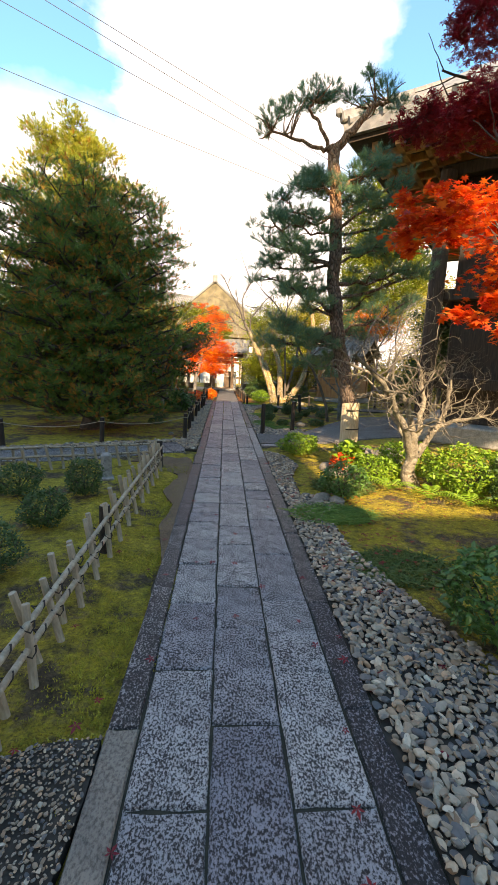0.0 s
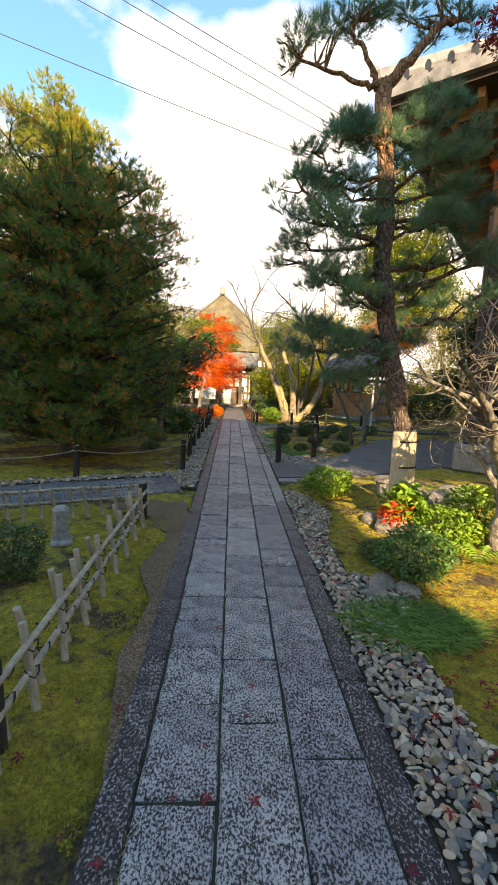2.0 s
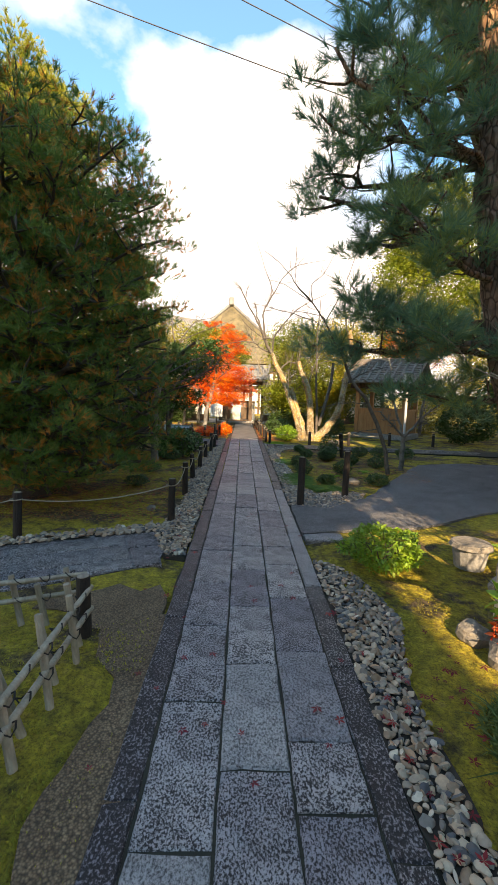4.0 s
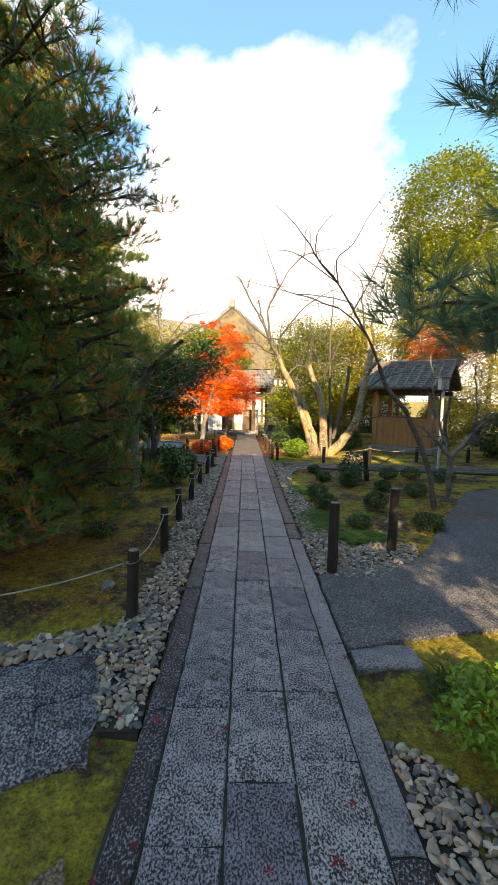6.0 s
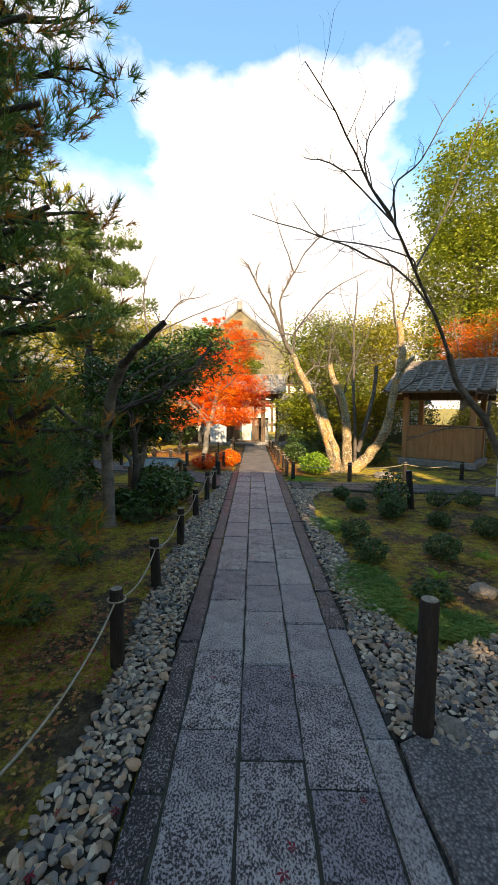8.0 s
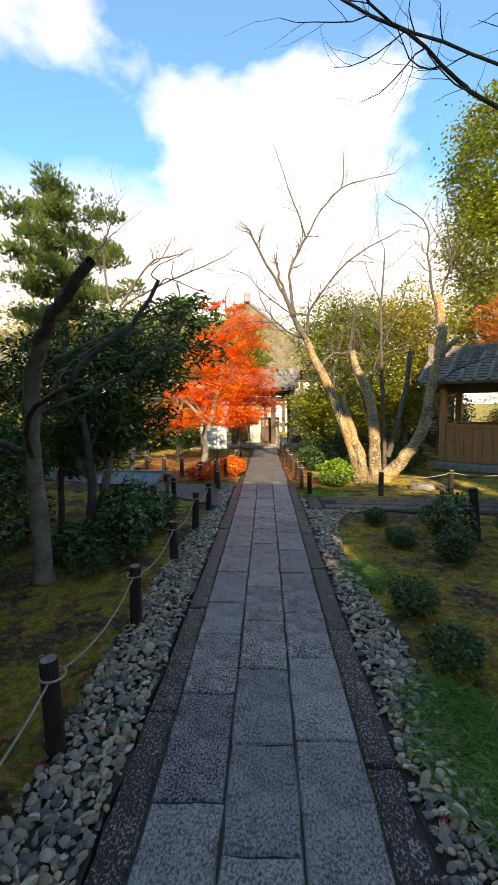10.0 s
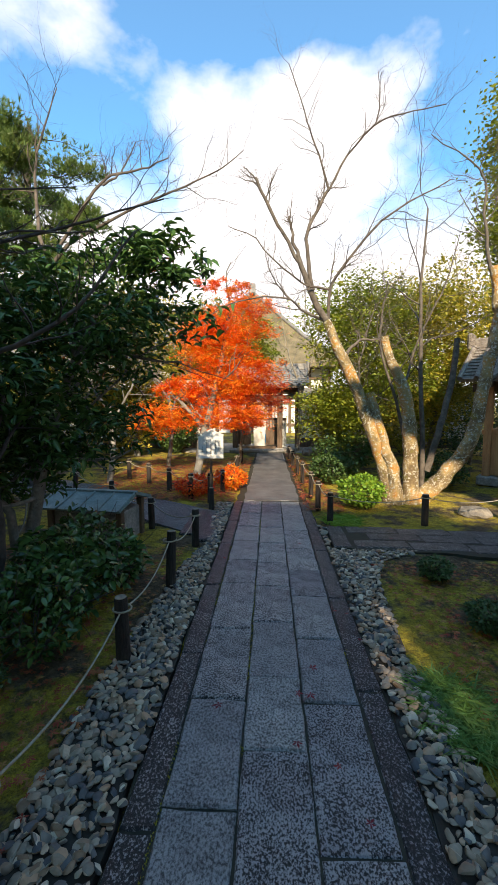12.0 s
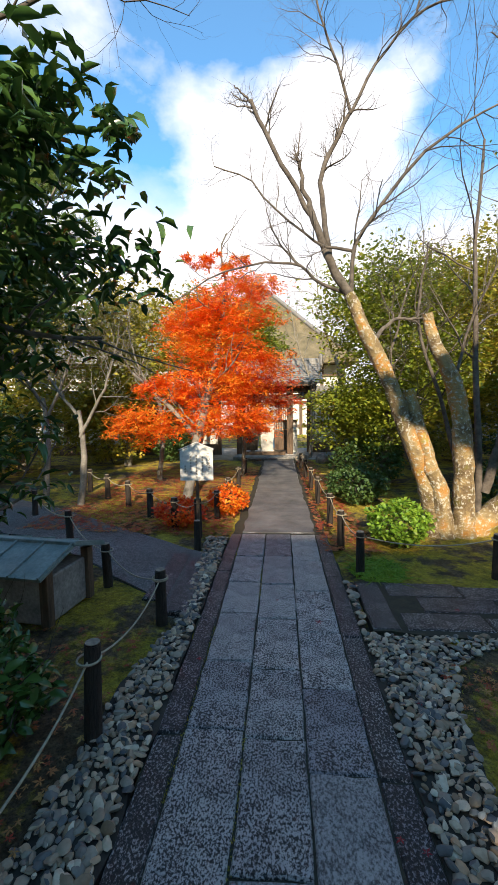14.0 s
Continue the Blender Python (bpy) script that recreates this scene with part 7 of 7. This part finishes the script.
hull = [chipped() for _ in range(40)]
for (poly, gap), where in zip(BEDS, ("beside the path's start", "beside the middle of the path", "under the rope posts", "edging the side lane", "at the crossing", "of small size beside the kerb")):
    P = scatter(poly, gap, rngk)
    P = np.concatenate([P, P[rngk.random(len(P)) < 0.2] + rngk.uniform(-gap / 2, gap / 2, ((1), 2))])
    n = len(P)
    lay = np.concatenate([np.zeros(n)])
    s = gap * rngk.uniform(0.34, 0.92, (n, 1)) * (1 if gap > 0.02 else 0.6)
    S = np.concatenate([s * rngk.uniform(0.9, 1.35, (n, 1)), s * rngk.uniform(0.6, 0.95, (n, 1)), s * rngk.uniform(0.4, 0.7, (n, 1))], 1)
    a = rngk.uniform(0, 6.28, n)
    tilt = rngk.uniform(-0.3, 0.3, (n, 2))
    z = rngk.uniform(0.0, 0.022, n) * min(1, gap / 0.036)
    H = np.array(hull)[rngk.integers(0, len(hull), n)]
    V = H * S[:, None]
    V[:, :, 2] += V[:, :, 0] * tilt[:, None, 0] + V[:, :, 1] * tilt[:, None, 1]
    c, q = np.cos(a)[:, None], np.sin(a)[:, None]
    V = np.stack([V[:, :, 0] * c - V[:, :, 1] * q + P[:, None, 0], V[:, :, 0] * q + V[:, :, 1] * c + P[:, None, 1], V[:, :, 2] + z[:, None]], -1)
    bed = thing("pebble_bed", 0, 0, 0, 0, "grey and brown river pebbles " + where, "pebbles")
    a0, a1 = {"beside the path's start": (1.4, 2.9), "beside the middle of the path": (12.6, 15.0), "under the rope posts": (12.4, 13.6)}.get(where, (0, 0))
    near_ = (P[:, 1] > a0) & (P[:, 1] < a1) & (np.abs(P[:, 0]) < 1.15)
    idx = np.nonzero(near_)[0][:300]
    rest = np.ones(n, bool)
    rest[idx] = False
    for i in idx:
        me = mesh_np("pebble", V[i] - np.append(P[i], 0), pf, M_PEBO)
        me.set_sharp_from_angle(angle=radians(30))
        ob = new("pebble", me)
        ob.parent = bed
        ob.matrix_basis = pose(P[i][0], P[i][1], 0)
    nf = int(rest.sum())
    Fr = (pf[None] + (np.arange(nf) * len(pm.vertices))[:, None, None]).reshape(-1, 3)
    me = mesh_np("loose_pebbles", V[rest].reshape(-1, 3), Fr, M_PEB)
    me.set_sharp_from_angle(angle=radians(30))
    put("loose_pebbles", me, bed, kind="stuff")
    bb = sheet("pebble_ground", poly, -0.004, M_SOIL_SHADE, "earth under the pebbles, darkened for the shade in their gaps", "ground")


def fallen(name, poly, n, size, mat, seed, shape, label, z=0.012):
    rng = np.random.default_rng(seed)
    a = np.array(poly)
    P = rng.uniform(a.min(0), a.max(0), (n * 3, 2))
    P = P[inside(P, poly)][:n]
    P = np.concatenate([P, np.full((len(P), 1), z)], 1)
    tagged(new(name, leaves(name, P, size, mat, rng, shape, 3.0)), label, "leaves", kind="stuff")


fallen("fallen_leaves", [(-1.0, 0.3), (1.6, 0.3), (1.6, 7.0), (-1.0, 7.0)], 110, 0.036, M_MAPLED, 1, MAPLE_FAR, "scattered red maple leaves on stone and moss", 0.02)
fallen("fallen_leaves", [(-1.0, 7.0), (1.6, 7.0), (1.6, 16.0), (-1.0, 16.0)], 60, 0.034, M_MAPLED, 2, MAPLE_FAR, "scattered maple leaves on stone and pebbles", 0.03)
fallen("fallen_leaves", [(-3.4, 17.6), (-0.62, 17.4), (-0.5, 23.0), (-3.4, 23.0)], 5500, 0.05, M_FALLEN, 3, MAPLE_FAR, "thick fallen red leaves under the maple", 0.03)
fallen("fallen_leaves", [(0.5, 16.9), (1.1, 16.9), (0.9, 24), (0.45, 24)], 1800, 0.045, M_FALLEN, 4, MAPLE_FAR, "fallen orange leaves along the far walk", 0.03)
fallen("fallen_leaves", [(1.1, 10.6), (3.5, 11), (3.5, 15), (0.95, 15)], 3400, 0.03, M_FALLEN, 5, MAPLE_FAR, "fallen brown leaves on the moss bed", 0.02)
fallen("fallen_leaves", [(-4.5, 8.4), (-1.0, 8.4), (-1.0, 10.5), (-4.5, 10.5)], 5000, 0.028, M_FALLEN, 6, LEAF_FAR, "brown fallen needles and leaves under the pine", 0.02)
fallen("fallen_leaves", [(-3.2, 9.5), (-0.95, 9.5), (-0.9, 15.3), (-3.2, 15.3)], 3600, 0.03, M_FALLEN, 8, MAPLE_FAR, "brown leaves fallen under the plum tree", 0.02)
fallen("fallen_leaves", [(1.0, 2.6), (2.6, 2.6), (2.6, 5.6), (1.2, 5.6)], 260, 0.03, M_FALLEN, 9, MAPLE_FAR, "brown leaves scattered over moss", 0.02)
fallen("fallen_leaves", [(0.65, 3.0), (1.5, 3.0), (1.5, 6.0), (0.65, 6.0)], 120, 0.036, M_MAPLED, 7, MAPLE_FAR, "red maple leaves fallen on pebbles", 0.03)


def moss_tufts(poly, n, seed, label):
    rng = np.random.default_rng(seed)
    a = np.array(poly)
    P = rng.uniform(a.min(0), a.max(0), (n, 2))
    P = P[inside(P, poly)]
    k = np.array([noise.noise((x * 2.2, y * 2.2, 8)) for x, y in P])
    P = P[k > -0.12]
    P = np.concatenate([P, np.full((len(P), 1), 0.0)], 1)
    P[:, 2] = [-0.012 + 0.022 * noise.noise((x * 1.1, y * 1.1, 0)) + 0.010 * noise.noise((x * 4, y * 4, 3)) for x, y, _ in P]
    D = np.tile(np.array([[0, 0, 1.0]]), (len(P), 1))
    V, F = tuft_arrays(P, D, rng, 5, 0.018, 0.0035, 1.1)
    tagged(new("moss", mesh_np("moss", V, F, M_MOSSL)), label, "moss", kind="stuff")


M_MOSSL = mat_leaf("moss_sprigs", [(0.15, 0.15, 0.02), (0.38, 0.35, 0.035), (0.6, 0.52, 0.06)], 0.8, 0.2)
moss_tufts([(-1.6, 0.9), (-0.62, 1.3), (-0.62, 6.4), (-1.6, 6.2)], 14000, 1, "yellow-green moss cushions along the path's edge")
moss_tufts([(1.0, 2.4), (3.0, 2.4), (3.0, 7.6), (0.9, 7.6)], 14000, 2, "yellow-green moss on the garden bed")
moss_tufts([(-3.0, 8.4), (-1.0, 8.4), (-1.05, 13), (-3.0, 13)], 9000, 3, "yellow-green moss under the plum tree")
moss_tufts([(1.0, 10.2), (3.0, 10.6), (3.4, 15.2), (1.0, 15.0)], 9000, 4, "yellow-green moss on the island bed")


for x, y0, y1, sd in ((-0.452, 11.6, 17.2, 31), (0.452, 9.0, 13.5, 32), (-0.15, 12.5, 16.5, 33), (-0.45, 2.0, 4.4, 34)):
    rng = np.random.default_rng(sd)
    n = int((y1 - y0) * 260)
    yy = rng.uniform(y0, y1, n)
    yy = yy[np.sin(yy * 2.3 + sd) + 0.6 * np.sin(yy * 7.1) > -0.1]
    P = np.stack([x + rng.normal(size=len(yy)) * 0.007, yy, np.full(len(yy), -0.008)], 1)
    V, F = tuft_arrays(P, np.tile(np.array([[0, 0, 1.0]]), (len(P), 1)), rng, 6, 0.014, 0.003, 1.3)
    tagged(new("joint_moss", mesh_np("joint_moss", V, F, M_MOSSL)), "bright moss growing in the joint beside the kerb", "moss", kind="stuff")


# ---- paving ----
def slab(parent, name, x0, x1, y0, y1, mat, seed, z=0.0, h=0.09):
    """One stone: a thin-jointed block with worn, slightly crooked edges and an uneven top."""
    rng = random.Random(seed)
    g = 0.004
    cx, cy = (x0 + x1) / 2, (y0 + y1) / 2
    w, d = (x1 - x0) / 2 - g, (y1 - y0) / 2 - g
    nx, ny = 3, 5
    ring = []
    for k in range(nx):
        ring.append((-w + 2 * w * k / nx, -d))
    for k in range(ny):
        ring.append((w, -d + 2 * d * k / ny))
    for k in range(nx):
        ring.append((w - 2 * w * k / nx, d))
    for k in range(ny):
        ring.append((-w, d - 2 * d * k / ny))
    ring = [(x + rng.uniform(-0.005, 0.004), y + rng.uniform(-0.006, 0.006)) for x, y in ring]
    n = len(ring)
    tz = [rng.uniform(-0.004, 0.004) for _ in range(4)]
    V = []
    for f, zz in ((1.0, -h), (1.0, -0.009), (0.955, 0.0)):
        for x, y in ring:
            fx = f if f == 1 else 1 - 0.007 / max(w, 0.03)
            fy = f if f == 1 else 1 - 0.008 / max(d, 0.03)
            u, v = (x / w + 1) / 2, (y / d + 1) / 2
            t = tz[0] * (1 - u) * (1 - v) + tz[1] * u * (1 - v) + tz[2] * u * v + tz[3] * (1 - u) * v
            V.append((x * fx, y * fy, zz + (t if zz > -0.05 else 0) - (rng.uniform(0, 0.003) if zz > -0.02 and zz < 0 else 0)))
    V.append((0, 0, sum(tz) / 4 + 0.001))
    bm = bmesh.new()
    vs = [bm.verts.new(v) for v in V]
    for q in (0, 1):
        for k in range(n):
            a, b = q * n + k, q * n + (k + 1) % n
            bm.faces.new((vs[a], vs[b], vs[b + n], vs[a + n]))
    for k in range(n):
        bm.faces.new((vs[2 * n + k], vs[2 * n + (k + 1) % n], vs[-1]))
    ob = part(name, bm, mat, parent)
    ob.matrix_basis = pose(cx, cy, z)
    return ob


def columns(parent, span, cuts, mat_of, seed, name="paving_stone"):
    for k in range(len(cuts) - 1):
        slab(parent, name, span[0], span[1], cuts[k], cuts[k + 1], mat_of(k, cuts[k]), seed * 1000 + k, random.Random(seed * 77 + k).uniform(-0.004, 0.004))


walkway = tagged(new("stone_path"), "straight path of rough granite slabs in three rows between kerbs", "path", kind="structure")
PL = [-2.6, -1.9, -1.2, -0.6, 0.1, 0.7, 1.33, 2.0, 2.6, 3.13, 3.59, 4.0, 4.27, 4.57, 4.93, 5.62, 6.31, 6.93, 7.62, 8.02, 8.66, 9.35, 10.0, 10.72, 11.35, 11.94, 12.4, 13.0, 13.7, 14.44, 14.99, 15.6, 16.16, 16.8, 17.55]
PC = [-2.6, -2.0, -1.4, -0.7, -0.1, 0.4, 1.0, 1.67, 2.34, 2.8, 3.48, 3.91, 4.56, 5.24, 5.92, 6.56, 7.19, 7.75, 8.32, 9.17, 9.86, 10.53, 11.01, 11.57, 12.11, 12.68, 13.19, 13.8, 14.4, 14.93, 15.53, 16.12, 16.8, 17.55]
PR = [-2.6, -1.9, -1.3, -0.6, 0.0, 0.65, 1.32, 1.98, 2.63, 3.3, 4.07, 4.72, 5.06, 5.38, 6.03, 6.7, 7.3, 7.75, 8.37, 9.03, 9.69, 10.36, 11.04, 11.68, 12.25, 13.0, 13.6, 14.22, 14.77, 15.35, 16.0, 16.7, 17.55]
EL = [-2.6, -1.6, -0.4, 0.65, 1.66, 3.9, 5.1, 6.4, 7.6, 9.0, 10.1, 11.2, 12.3, 13.4, 14.4, 15.5, 16.4, 17.55]
ER = [-2.6, -1.4, -0.2, 0.9, 1.75, 2.6, 3.75, 4.9, 5.9, 6.9, 8.2, 9.3, 10.3, 10.9, 12.0, 13.1, 14.2, 15.3, 16.3, 17.55]
smooth_y = lambda k, y: M_WORN if y > 9.5 and (k * 7 % 5 in (0, 2)) or k % 9 == 4 else M_GRAN
columns(walkway, JL, PL, smooth_y, 1)
columns(walkway, JC, PC, smooth_y, 2)
columns(walkway, JR, PR, smooth_y, 3)
columns(walkway, KERB_L, EL, lambda k, y: M_WORNB if y < 1 else M_KERB, 4, "kerb_stone")
columns(walkway, KERB_R, ER, lambda k, y: M_WORN if 6.5 < y < 10 else M_KERB, 5, "kerb_stone")
far = tagged(new("far_paving"), "worn grey paving stones of the walk up to the gate", "path", kind="structure")
for c, (a, b) in enumerate(((-0.44, -0.15), (-0.14, 0.14), (0.15, 0.42))):
    y = 17.62
    k = 0
    while y < 24.0:
        L = 0.75 + 0.15 * ((k * 5 + c * 3) % 4)
        sh = (y - 17.6) * 0.006
        slab(far, "paving_stone", a + sh, b - sh * 0.4, y, min(24.3, y + L), M_WORN, 9000 + c * 100 + k, -0.002)
        y += L
        k += 1
cross = tagged(new("crossing_paving"), "dark granite slabs of the crossing lane", "path", kind="structure")
for k in range(9):
    x = 0.72 + k * 0.62
    dy = -0.1 * (x - 0.7)
    for r in range(3):
        slab(cross, "paving_stone", x + (0.18 if k else 0.2) * 1.0 + (0.2 if r % 2 else 0), x + 0.62 + 0.18 + (0.2 if r % 2 else 0), 15.38 + dy + r * 0.26, 15.38 + dy + r * 0.26 + 0.255, M_KERB, 7000 + k * 10 + r, 0.018)
slab(cross, "kerb_stone", 0.68, 0.88, 15.38, 16.15, M_KERB, 7200, 0.02)
slab(cross, "kerb_stone", -0.9, -0.7, 15.55, 16.7, M_KERB, 7201, 0.02)
slab(cross, "kerb_stone", -1.12, -0.92, 15.75, 16.8, M_KERB, 7202, 0.02)
side_pave = tagged(new("side_paving"), "dark speckled granite slabs of the side lane", "path", kind="structure")
side_pave.matrix_basis = pose(-0.77, 7.26, 0, 0, 0, 22)
for j, (yy, h) in enumerate(((0.02, 0.20), (0.23, 0.34), (0.58, 0.22))):
    x = -0.25
    k = 0
    while x > -5.2:
        L = (0.62, 1.02, 0.8)[j] + 0.12 * ((k * 3 + j * 5) % 4)
        slab(side_pave, "paving_stone", x - L, x, yy, yy + h, M_LANE, 7300 + j * 50 + k, 0.006)
        x -= L
        k += 1
slab(side_pave, "kerb_stone", -0.24, -0.02, 0.02, 0.46, M_LANE, 7400, 0.008)
slab(side_pave, "kerb_stone", -0.24, -0.02, 0.47, 0.86, M_LANE, 7401, 0.008)
threshold = tagged(new("lane_threshold"), "worn pale threshold stone at the gravel lane", "path", kind="structure")
slab(threshold, "threshold_stone", 0.62, 1.05, 7.95, 8.2, M_WORN, 7401, 0.005)
